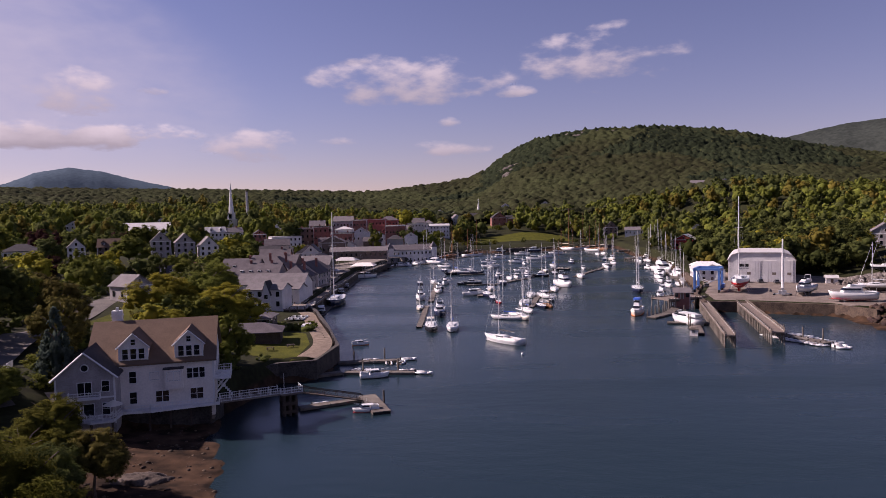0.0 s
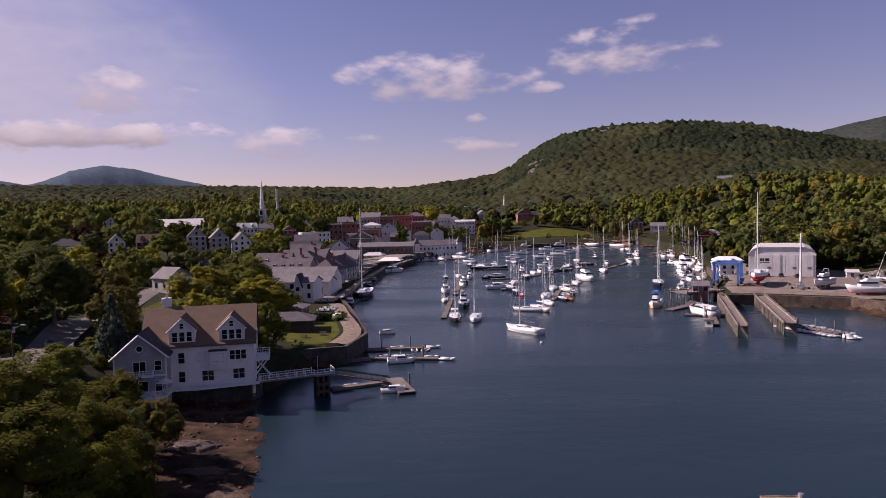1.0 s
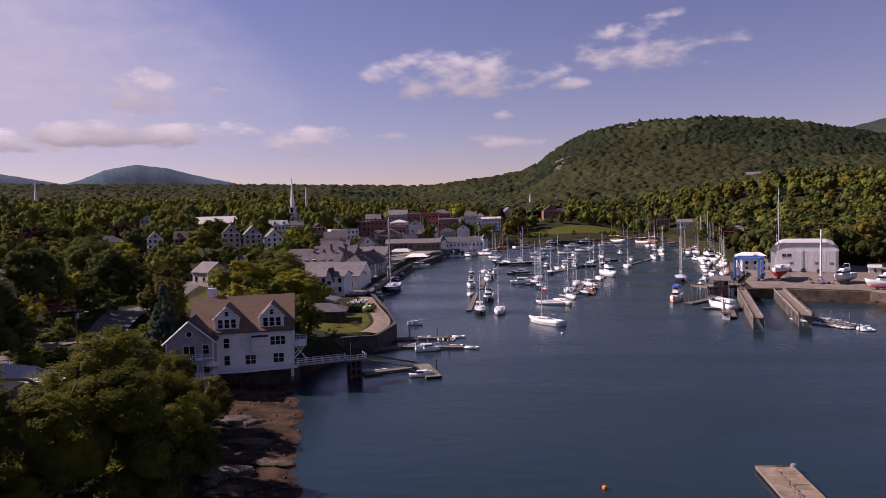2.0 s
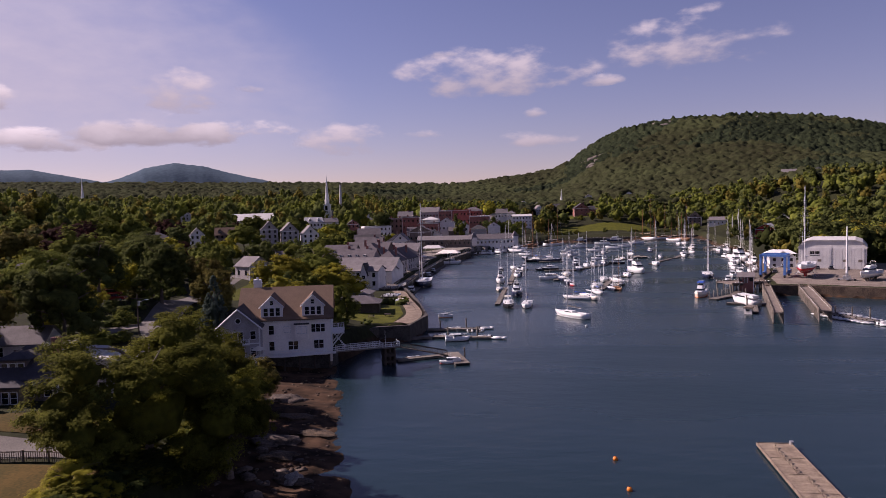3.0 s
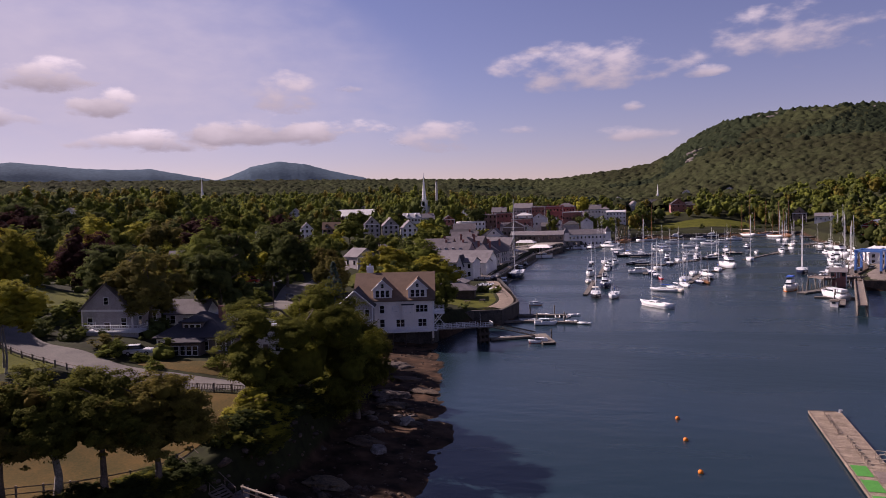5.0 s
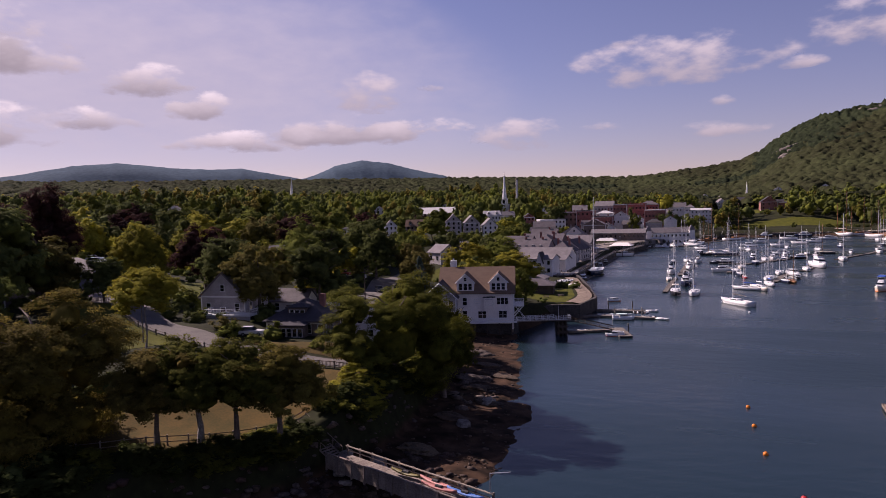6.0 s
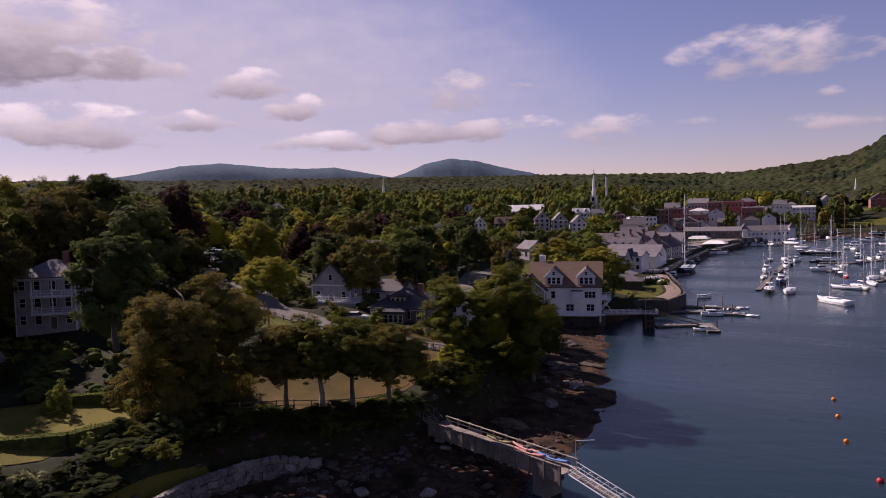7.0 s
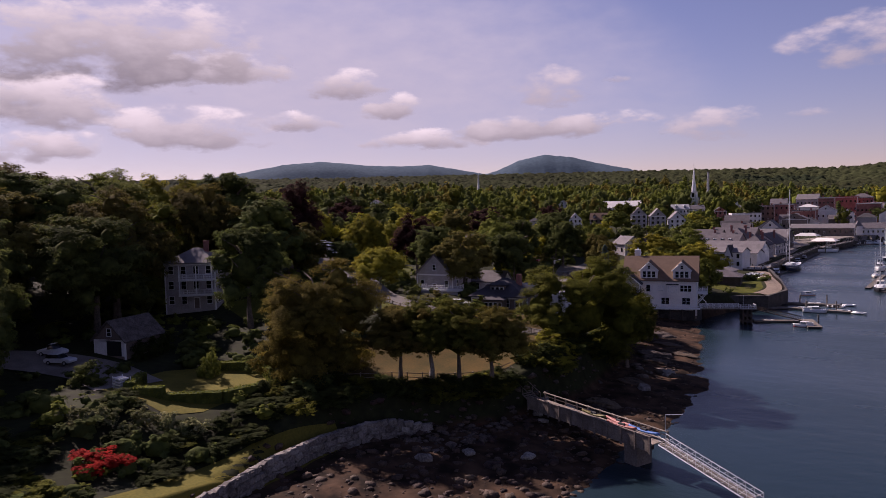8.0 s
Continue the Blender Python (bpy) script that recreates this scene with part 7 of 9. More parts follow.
def crown_arrays(seed, clumps, leaves, size, flat=0.0, cone=False, core=0.62, sprigs=14, lump=1.0, heart=0.46, tuft=0.34, calm=False):
    """A crown of unit radius: boughs, each with sprigs of leaves standing on its outer and upper side, over dark inner masses."""
    g = np.random.default_rng(seed)
    u = unit(g.normal(size=(clumps, 3)))
    u[:, 2] = np.where(u[:, 2] < -0.8, -u[:, 2] * 0.6, u[:, 2])
    reach = g.uniform(0.50, 0.84, clumps)
    lobes = unit(g.normal(size=(5, 3)))
    reach *= 0.74 + 0.40 * np.clip((u @ lobes.T).max(1), 0, 1)
    c = u * reach[:, None]
    r = g.uniform(0.18, 0.36, clumps) * lump
    if cone:
        z = g.uniform(0, 1, clumps) ** 1.2
        a = g.uniform(0, math.tau, clumps)
        w = (1 - z) * 0.8 + 0.04
        c = np.stack([w * np.cos(a), w * np.sin(a), z * 2 - 1], -1)
        r = 0.10 + 0.16 * (1 - z)
    if flat:
        c[:, 2] = np.where(c[:, 2] < 0, c[:, 2] * (1 - flat), c[:, 2])
    # sprigs on the boughs
    many = clumps * sprigs
    own = np.repeat(np.arange(clumps), sprigs)
    way = unit(g.normal(size=(many, 3)) + unit(c)[own] * 0.75 + np.array([0, 0, 0.45]))
    sc = c[own] + way * (r[own] * g.uniform(0.62, 1.05, many))[:, None]
    sr = r[own] * g.uniform(0.65, 1.3, many) * tuft
    which = g.choice(many, leaves, p=sr ** 2 / (sr ** 2).sum())
    d = unit(g.normal(size=(leaves, 3)))
    d[:, 2] = np.where(g.uniform(size=leaves) < 0.7, np.abs(d[:, 2]), d[:, 2])
    off = d * (sr[which] * g.uniform(0.35, 1.08, leaves))[:, None]
    off[:, 2] *= 0.7
    p_ = sc[which] + off
    nrm = unit(d * 0.15 + unit(p_) * 0.45 + way[which] * 0.35 + np.array([0, 0, 0.55]) + g.normal(scale=0.28, size=(leaves, 3)))
    if calm:
        nrm = unit(unit(p_) * 0.7 + way[which] * 0.3 + np.array([0, 0, 0.5]) + g.normal(scale=0.2, size=(leaves, 3)))
    t1 = unit(np.cross(nrm, g.normal(size=(leaves, 3))))
    t2 = np.cross(nrm, t1)
    s = (size * g.uniform(0.6, 1.3, leaves))[:, None]
    droop = nrm * s * 0.25
    lv = np.stack([p_ - t1 * s * 1.15, p_ + t1 * s * 0.7 - t2 * s * 0.85 + droop, p_ + t1 * s * 0.7 + t2 * s * 0.85], 1).reshape(-1, 3)
    lt = np.arange(leaves * 3).reshape(-1, 3)
    v, f = ico(1)
    cv = (v[None] * (r * core)[:, None, None] * g.uniform(0.85, 1.15, (clumps, len(v), 1)) + c[:, None]).reshape(-1, 3)
    big = v * heart * g.uniform(0.85, 1.1, (len(v), 1)) if not cone else v * np.array([0.3, 0.3, 0.7]) - np.array([0, 0, 0.25])
    cv = np.concatenate([cv, big])
    cf = np.concatenate([(f[None] + (np.arange(clumps) * len(v))[:, None, None]).reshape(-1, 3), f + clumps * len(v)])
    tri = np.concatenate([lt, cf + len(lv)])
    return np.concatenate([lv, cv]), tri


def crown_mesh(name, seed, clumps, leaves, size, mat, **more):
    v, f = crown_arrays(seed, clumps, leaves, size, **more)
    return mesh_np(name, v, f, mat)


def trunk_mesh(seed, h, r, spread, limbs=6, top=0.75):
    """A tapered trunk with limbs that reach into the crown."""
    g = random.Random(seed)
    bm = bmesh.new()
    pts = [Vector((0, 0, -0.5))]
    for i in range(1, 5):
        pts.append(Vector((g.uniform(-0.05, 0.05) * h * 0.3, g.uniform(-0.05, 0.05) * h * 0.3, h * top * i / 4)))
    for i, (a, b) in enumerate(zip(pts, pts[1:])):
        rod(bm, a, b, r * (1.25 if i == 0 else 1 - i * 0.2), r * (1 - (i + 1) * 0.2), 8)
    for k in range(limbs):
        a = pts[2].lerp(pts[4], g.random())
        ang = k * math.tau / limbs + g.uniform(-0.4, 0.4)
        e = Vector((math.cos(ang) * spread * 0.6, math.sin(ang) * spread * 0.6, min(h * 0.92, a.z + spread * g.uniform(0.3, 0.7))))
        mid = a.lerp(e, 0.5) + Vector((0, 0, spread * 0.08))
        rod(bm, a, mid, r * 0.42, r * 0.26, 6)
        rod(bm, mid, e, r * 0.26, r * 0.08, 5)
    return bm


CROWNS, TRUNKS = {}, {}


def crown_of(kind, variant, mat):
    key = (kind, variant, mat)
    if key not in CROWNS:
        n = len(CROWNS)
        if kind == "near":
            me = crown_mesh("crown", 100 + n, 40, 110000, 0.0115, M[mat], sprigs=20, lump=1.05, heart=0.36, core=0.55, tuft=0.30)
        elif kind == "broad":
            me = crown_mesh("crown", 150 + n, 42, 36000, 0.0195, M[mat], sprigs=14, core=0.58)
        elif kind == "flat":
            me = crown_mesh("crown", 200 + n, 56, 42000, 0.019, M[mat], flat=0.7, sprigs=10, core=0.5)
        elif kind == "mid":
            me = crown_mesh("crown", 300 + n, 34, 6500, 0.040, M[mat], sprigs=9, calm=True)
        elif kind == "cone":
            me = crown_mesh("crown", 400 + n, 70, 9000, 0.04, M[mat], cone=True)
        else:
            me = crown_mesh("crown", 500 + n, 26, 5200, 0.034, M[mat], flat=0.5, core=0.45, heart=0.3, sprigs=18, tuft=0.28)
        CROWNS[key] = me
    return CROWNS[key]


def tree(x, y, r, z0, z1, mat, label, kind="mid", variant=0, bark="bark", thick=None, group="", name="tree", spin=None):
    gz = ground_z(x, y)
    ob = thing(name, pose(x, y, gz), label, "tree", group)
    cr_ = new("crown", crown_of(kind, variant, mat))
    cr_.parent = ob
    h = (z1 - z0) / 2
    cr_.matrix_basis = Matrix.LocRotScale((0, 0, (z0 + z1) / 2 - gz), Euler((0, 0, variant * 1.3 + x if spin is None else spin)), (r, r, h))
    tall = max(2.0, z1 - gz)
    if kind == "mid":
        key = (variant % 3, bark)
        if key not in TRUNKS:
            b = trunk_mesh(variant, 1.0, 0.028, 0.3)
            TRUNKS[key] = bpy.data.meshes.new("trunk")
            b.to_mesh(TRUNKS[key])
            b.free()
            TRUNKS[key].materials.append(M[bark])
        tk = new("trunk", TRUNKS[key])
        tk.parent = ob
        tk.matrix_basis = Matrix.Diagonal((tall, tall, tall, 1))
    else:
        part("trunk", trunk_mesh(int(x * 7), tall, thick or 0.028 * tall, r), M[bark], ob)
    return ob


def bush(x, y, r, h, mat, label, variant=0, z=None, group="shrubs"):
    ob = thing("bush", pose(x, y, (ground_z(x, y) if z is None else z) + h * 0.3), label, "bush", group)
    f = new("foliage", crown_of("bush", variant, mat))
    f.parent = ob
    f.matrix_basis = Matrix.LocRotScale((0, 0, 0), Euler((0, 0, x * 3 + y)), (r, r, h))
    return ob


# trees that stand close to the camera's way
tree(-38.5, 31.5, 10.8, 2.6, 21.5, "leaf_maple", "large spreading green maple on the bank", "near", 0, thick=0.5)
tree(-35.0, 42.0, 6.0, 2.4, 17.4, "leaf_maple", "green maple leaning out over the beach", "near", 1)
tree(-60.8, -9.6, 10.6, 4.4, 24.4, "leaf_oak", "tall dense oak with olive brown sunlit crown", "near", 0, thick=0.5)
tree(-49.0, -5.2, 6.3, 7.8, 18.4, "leaf_oak", "umbrella-shaped tree with bare trunk above the fence", "flat", 0, "bark", 0.36, "row of trees at the fence")
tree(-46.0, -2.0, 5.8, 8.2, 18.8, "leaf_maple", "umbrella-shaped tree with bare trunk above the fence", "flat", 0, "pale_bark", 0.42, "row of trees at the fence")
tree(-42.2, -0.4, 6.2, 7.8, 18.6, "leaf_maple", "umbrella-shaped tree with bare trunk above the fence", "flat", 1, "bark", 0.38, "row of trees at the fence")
tree(-38.6, 2.6, 6.2, 7.2, 17.8, "leaf_oak", "umbrella-shaped tree with bare trunk above the fence", "flat", 1, "bark", 0.36, "row of trees at the fence")
tree(-43.5, 69.5, 4.3, 2.6, 9.8, "leaf_brown", "low olive-brown tree on the bank beside the shore house", "broad", 1)
tree(-41.2, 55.0, 4.6, 2.6, 13.4, "leaf_dark", "dark green tree on the bank behind the maple", "broad", 3)
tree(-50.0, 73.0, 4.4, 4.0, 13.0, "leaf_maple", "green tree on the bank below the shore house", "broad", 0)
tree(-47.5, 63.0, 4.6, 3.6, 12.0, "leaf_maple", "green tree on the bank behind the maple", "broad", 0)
tree(-38.5, 19.5, 4.2, 4.0, 11.0, "leaf_yellow", "small willow-like tree on the bank", "near", 2)
tree(-88.0, -2.0, 7.6, 13.5, 30.0, "leaf_dark", "dense dark round-headed tree", "broad", 3)
tree(-77.0, 49.0, 6.8, 13.5, 26.5, "leaf_brown", "oak with olive crown beside the gabled house", "broad", 1)
tree(-74.5, 66.5, 6.6, 12.5, 26.0, "leaf_dark", "dark broad tree behind the bungalow", "broad", 3)
tree(-84.0, 73.0, 7.4, 13.5, 28.5, "leaf", "broad green tree between the houses", "broad", 0)
tree(-92.0, 58.0, 7.0, 14.0, 28.0, "leaf_dark", "dark tree behind the gabled house", "broad", 3)
tree(-75.4, 18.8, 5.2, 16.5, 24.5, "leaf_yellow", "light-crowned birch with pale stems beside the lane", "broad", 2, "pale_bark", 0.16)
tree(-78.8, 21.5, 4.6, 16.0, 24.0, "leaf_yellow", "light-crowned birch with pale stems beside the lane", "broad", 2, "pale_bark", 0.14)
tree(-125.0, 38.0, 8.4, 19.0, 39.5, "leaf_purple", "tall copper beech with dark purple leaves", "broad", 0)
tree(-137.0, 30.0, 10.5, 22.0, 43.5, "leaf_dark", "tall dark green tree at the skyline", "broad", 3)
tree(-101.0, 33.5, 4.6, 16.5, 25.0, "leaf_dark", "dark round tree beside the lane", "broad", 3)
tree(-110.0, 52.0, 6.0, 17.0, 31.0, "leaf_yellow", "olive tree beside the lane", "broad", 2)
tree(-104.0, 64.0, 6.6, 16.0, 30.0, "leaf_purple", "dark coppery tree beyond the lane", "broad", 0)
# (-84, -56), (-78, -66), (-88, -47): unseen trees, added to cast shade on the garden
for i, (x, y, r, z1, mat) in enumerate(((-104, -22, 10, 34, "leaf_dark"), (-113, -14, 10, 38, "leaf_brown"), (-120, -34, 12, 39, "leaf_brown"), (-107, -44, 11, 35, "leaf_dark"), (-128, -4, 11, 41.5, "leaf"),
                                        (-124, 12, 8, 40, "leaf_brown"), (-134, -22, 12, 43, "leaf_dark"), (-97, -54, 10, 32, "leaf_dark"), (-84, -56, 8, 31, "leaf_maple"), (-78, -66, 8, 29, "leaf_brown"), (-88, -47, 7, 31, "leaf_dark"), (-116, -58, 12, 37, "leaf_brown"), (-150, 4, 12, 45.5, "leaf"),
                                        (-146, -40, 12, 43, "leaf_maple"), (-160, -14, 12, 46, "leaf_brown"), (-140, 14, 9, 43, "leaf_yellow"))):
    tree(x, y, r * 1.08, max(9.5, z1 - 22), z1 * 0.97, mat, "tall tree in the wood beside the gardens", "broad", {"leaf_dark": 3, "leaf_oak": 1, "leaf_maple": 0, "leaf": 0, "leaf_brown": 1, "leaf_yellow": 2}[mat], group="trees in the garden wood")
for x, y, r, z0, z1, mat, v in ((-76.0, 164, 8.6, 5, 20.6, "leaf_yellow", 4), (-61.0, 166, 10.2, 3.8, 17.2, "leaf_yellow", 2), (-70.5, 179, 9.8, 6.5, 22.6, "leaf", 0), (-45.5, 122, 4.2, 5, 15, "leaf", 1), (-70.5, 110, 5.0, 9.5, 21, "leaf_brown", 1), (-68, 89, 3.4, 8.5, 14, "leaf", 0)):
    tree(x, y, r, z0, z1, mat, "yellow-green tree behind the shore house" if mat == "leaf_yellow" else "green tree behind the shore house", "broad", v)
tree(-65.8, 100.2, 3.4, 8.8, 19.8, "leaf_blue", "blue-green spruce beside the shore house", "cone", 0)
tree(-66.0, 84.0, 4.2, 7.5, 13.5, "leaf", "small garden tree beside the porch", "broad", 1)

for x, y, r, z1, mat in ((-158, 331, 9.0, 33.5, "leaf"), (-122, 482, 10, 34.5, "leaf_dark"), (-138, 496, 8, 31, "leaf_yellow"), (-46, 588, 9, 26, "leaf_dark"), (-64, 522, 6, 24, "leaf"), (-38, 600, 7, 23, "leaf"), (-30, 620, 7, 21, "leaf_dark"),
                         (-20, 660, 7, 21, "leaf"), (-108, 440, 5, 17, "leaf"), (-60, 470, 4, 13, "leaf_yellow"), (-150, 452, 7, 26, "leaf"), (-128, 418, 6, 22, "leaf_dark"), (-76, 392, 4, 12, "leaf"), (-178, 452, 8, 30, "leaf_brown"), (-196, 430, 8, 31, "leaf"),
                         (-56, 700, 12, 44, "leaf_yellow"), (-72, 706, 11, 40, "leaf"), (-34, 740, 11, 42, "leaf"), (-94, 690, 11, 40, "leaf_dark"), (-116, 676, 11, 41, "leaf"), (-8, 716, 8, 26, "leaf_dark"), (4, 744, 8, 28, "leaf")):
    tree(x, y, r, ground_z(x, y) + 0.8, z1, mat, "broad tree among the town's houses", "mid", int(abs(x)) % 3, group="trees of the town")

for x, y, r, z1, mat in ((-83, 214, 5.6, 17.5, "leaf_dark"), (-90, 222, 6.4, 20, "leaf_dark"), (-81, 226, 4.6, 16.5, "leaf"), (-79, 202, 4.4, 14, "leaf_dark"), (-98, 236, 6.0, 21, "leaf")):
    tree(x, y, r, ground_z(x, y) + 1.0, z1, mat, "dark tree beside the marina office", "broad", 3 if mat == "leaf_dark" else 0)
for x, y, r, z1, mat in ((-90, 121, 6.5, 27, "leaf_dark"), (-99, 133, 7.2, 29, "leaf_dark"), (-84, 133, 5.2, 22, "leaf_brown"), (-108, 142, 7.0, 30, "leaf_dark"), (-100, 112, 6.4, 28, "leaf_dark")):
    tree(x, y, r, ground_z(x, y) + 1.5, z1, mat, "dark shady tree above the lane", "broad", 3 if mat == "leaf_dark" else 1)

# trees of the hill side and the town
g = np.random.default_rng(21)
RB = [np.array(ROAD_A), np.array(ROAD_B)]


def near_line(x, y, line, d):
    for (ax, ay), (bx, by) in zip(line, line[1:]):
        t = max(0, min(1, ((x - ax) * (bx - ax) + (y - ay) * (by - ay)) / ((bx - ax) ** 2 + (by - ay) ** 2)))
        if math.hypot(x - ax - t * (bx - ax), y - ay - t * (by - ay)) < d:
            return True
    return False


placed = [(o.matrix_basis.translation.x, o.matrix_basis.translation.y) for o in scene.objects if o.name.startswith("tree") and o.parent is None]
EYE = Vector((4, -42))


def in_the_way(x, y, r, top):
    """Whether trees of that size would stand before a house: for one place or for arrays of them."""
    x, y, r, top = (np.atleast_1d(np.asarray(v, float)) for v in (x, y, r, top))
    out = np.zeros(len(x), bool)
    for hx, hy, hr, hz in SIGHT:
        vx, vy = EYE.x - hx, EYE.y - hy
        d = math.hypot(vx, vy)
        al, sd = ((x - hx) * vx + (y - hy) * vy) / d, np.abs((x - hx) * vy - (y - hy) * vx) / d
        line = hz + (32.4 - hz) * al / d
        out |= (al > 0) & (al < d) & (sd < hr * 0.72 + r * 0.45) & (top > line + 3.0)
    return out


CLEAR = [(-93, -30, 6, 18), (-87.5, 44.5, 6, 30), (-93, 27, 9, 34), (-102, 178, 12, 62), (-88, 126, 7, 34), (-110, 244, 10, 40), (-74, 95, 7, 22)]     # open ground seen between the trees


def in_clearing(x, y, r):
    for hx, hy, hw, ahead in CLEAR:
        v = EYE - Vector((hx, hy))
        v /= v.length
        w = Vector((x - hx, y - hy))
        al, sd = w.dot(v), abs(w.x * v.y - w.y * v.x)
        if -hw < al < ahead and sd < hw + r * 0.6:
            return True
    return False


MIX = ["leaf", "leaf", "leaf_dark", "leaf_dark", "leaf_brown", "leaf_yellow", "leaf", "leaf_purple", "leaf_dark", "leaf"]
LABEL = {"leaf": "rounded green broadleaf tree in the town", "leaf_dark": "dark green broadleaf tree in the town", "leaf_brown": "olive brown broadleaf tree in the town", "leaf_yellow": "yellow-green broadleaf tree in the town", "leaf_purple": "dark coppery tree in the town"}
count = 0
for k in range(9000):
    x, y = float(g.uniform(-430, 330)), float(g.uniform(-60, 620))
    rr = math.hypot(x, y + 40)
    if count >= 190 or rr > 470 or math.hypot(x - 15, y + 77) < 128 or (x > -112 and y < 0) or x > -55 and y < 640 and x < 170:
        continue
    if x > 160 and (y < 150 or g.random() < 0.4):
        continue
    if x > -92 and 195 < y < 470 or x > -145 and y > 470 and g.random() < 0.8:
        continue
    if x < -300 and g.random() < 0.5:
        continue
    r = float(g.uniform(5.6, 10.0))
    if any(math.hypot(x - a, y - b) < r * 1.25 + 1.0 for a, b in placed) or any(near_line(x, y, ln, 3.6 + r * 0.6) for ln in RB):
        continue
    if any(signed(np.array([x]), np.array([y]), pl)[0] < r * 0.5 for pl in PATCHES):
        continue
    bad = False
    for hx, hy, hr in HOUSES:
        v = (EYE - Vector((hx, hy)))
        d = v.length
        v /= d
        w = Vector((x - hx, y - hy))
        al = w.dot(v)
        side_ = abs(w.x * v.y - w.y * v.x)
        if w.length < hr + r * 0.7 or (0 < al < 26 and side_ < hr * 0.75 + r * 0.4):
            bad = True
            break
    if bad or in_clearing(x, y, r) or x > 100 and y > 300 and any(0 < (x - hx) * (EYE.x - hx) + (y - hy) * (EYE.y - hy) and abs((x - hx) * (EYE.y - hy) - (y - hy) * (EYE.x - hx)) < (hr + r) * math.hypot(EYE.x - hx, EYE.y - hy) for hx, hy, hr in HOUSES if hx > 100) or signed(np.array([x]), np.array([y]), BANK)[0] < r:
        continue
    h = r * float(g.uniform(1.7, 2.2))
    if in_the_way(x, y, r, ground_z(x, y) + h)[0]:
        continue
    mat = MIX[int(g.integers(len(MIX)))]
    if x < -110 and y < 60 and mat == "leaf_yellow":
        mat = "leaf_brown"
    gz = ground_z(x, y)
    tree(x, y, r, gz + h * 0.04, gz + h, mat, LABEL[mat], "mid", int(g.integers(3)), group="trees of the town")
    placed.append((x, y))
    count += 1


def filling(name, rows, mat, label, seed, leaves=620, clumps=17, size=0.08, core=0.72):
    """Uncounted trees or undergrowth in one mesh: rows of x, y, radius, foot and top."""
    q = np.random.default_rng(seed)
    kinds = [crown_arrays(900 + seed * 10 + k, clumps, leaves, size, core=core, sprigs=6, tuft=0.5, heart=0.6, calm=True) for k in range(4)]
    vs, fs, n = [], [], 0
    for x, y, r, z0, z1 in rows:
        v, f = kinds[int(q.integers(4))]
        a = q.uniform(0, math.tau)
        c, s_ = math.cos(a), math.sin(a)
        w = np.stack([(v[:, 0] * c - v[:, 1] * s_) * r + x, (v[:, 0] * s_ + v[:, 1] * c) * r + y, v[:, 2] * (z1 - z0) / 2 + (z0 + z1) / 2], -1)
        vs.append(w)
        fs.append(f + n)
        n += len(v)
    ob = new(name, mesh_np(name, np.concatenate(vs), np.concatenate(fs), mat, smooth=True))
    return tagged(ob, label, "woods", kind="stuff")


FILL = {"leaf_ivy": [], "leaf_maple": [], "leaf_oak": [], "leaf": [], "leaf_dark": [], "leaf_brown": [], "leaf_yellow": []}
UNDER = {"leaf": [], "leaf_dark": []}
many = 0
spots = []


def blocked(x, y, r, ahead, front=0.7):
    if in_clearing(x, y, r) and (r > 2.4 or (x < -86 and y < 0)):
        return True
    if any(near_line(x, y, ln, 3.6 + r * 0.5) for ln in RB) or signed(np.array([x]), np.array([y]), BANK)[0] < r * 0.8:
        return True
    if any(signed(np.array([x]), np.array([y]), pl)[0] < r * 0.5 for pl in PATCHES):
        return True
    for hx, hy, hr in HOUSES:
        v = EYE - Vector((hx, hy))
        v /= v.length
        w = Vector((x - hx, y - hy))
        al, sd = w.dot(v), abs(w.x * v.y - w.y * v.x)
        if w.length < hr + r * 0.5 or (0 < al < ahead and sd < hr * front + r * 0.3):
            return True
    return False


def hides_house(x, y, r):
    """Whether a tree stands before one of the houses on the east shore."""
    for hx, hy, hr in HOUSES:
        if hx > 100:
            v = EYE - Vector((hx, hy))
            v /= v.length
            al, sd = (x - hx) * v.x + (y - hy) * v.y, abs((x - hx) * v.y - (y - hy) * v.x)
            if 0 < al < 90 and sd < hr * 0.9 + r * 0.6:
                return True
    return False


for k in range(12000):
    x, y = float(g.uniform(-470, 360)), float(g.uniform(-75, 640))
    rr = math.hypot(x, y + 40)
    if many >= 480 or rr > 500 or math.hypot(x - 15, y + 77) < 128 or (x > -112 and y < 0) or (-58 < x < 138) or (x > 0 and y < 190):
        continue
    if x > -92 and 190 < y < 470 and x < 0 or (-145 < x < 0 and y > 470 and g.random() < 0.7):
        continue
    r = float(g.uniform(4.8, 9.0))
    h = r * float(g.uniform(1.6, 2.1))
    if any(math.hypot(x - a, y - b) < r * 1.0 + 1.2 for a, b in placed) or blocked(x, y, r, 22) or in_the_way(x, y, r, ground_z(x, y) + h)[0] or x > 100 and hides_house(x, y, r):
        continue
    mat = ("leaf", "leaf_dark", "leaf_dark", "leaf_brown", "leaf", "leaf_yellow")[int(g.integers(6))]
    gz = ground_z(x, y)
    FILL[mat].append((x, y, r, gz - 0.5, gz + h))
    placed.append((x, y))
    many += 1
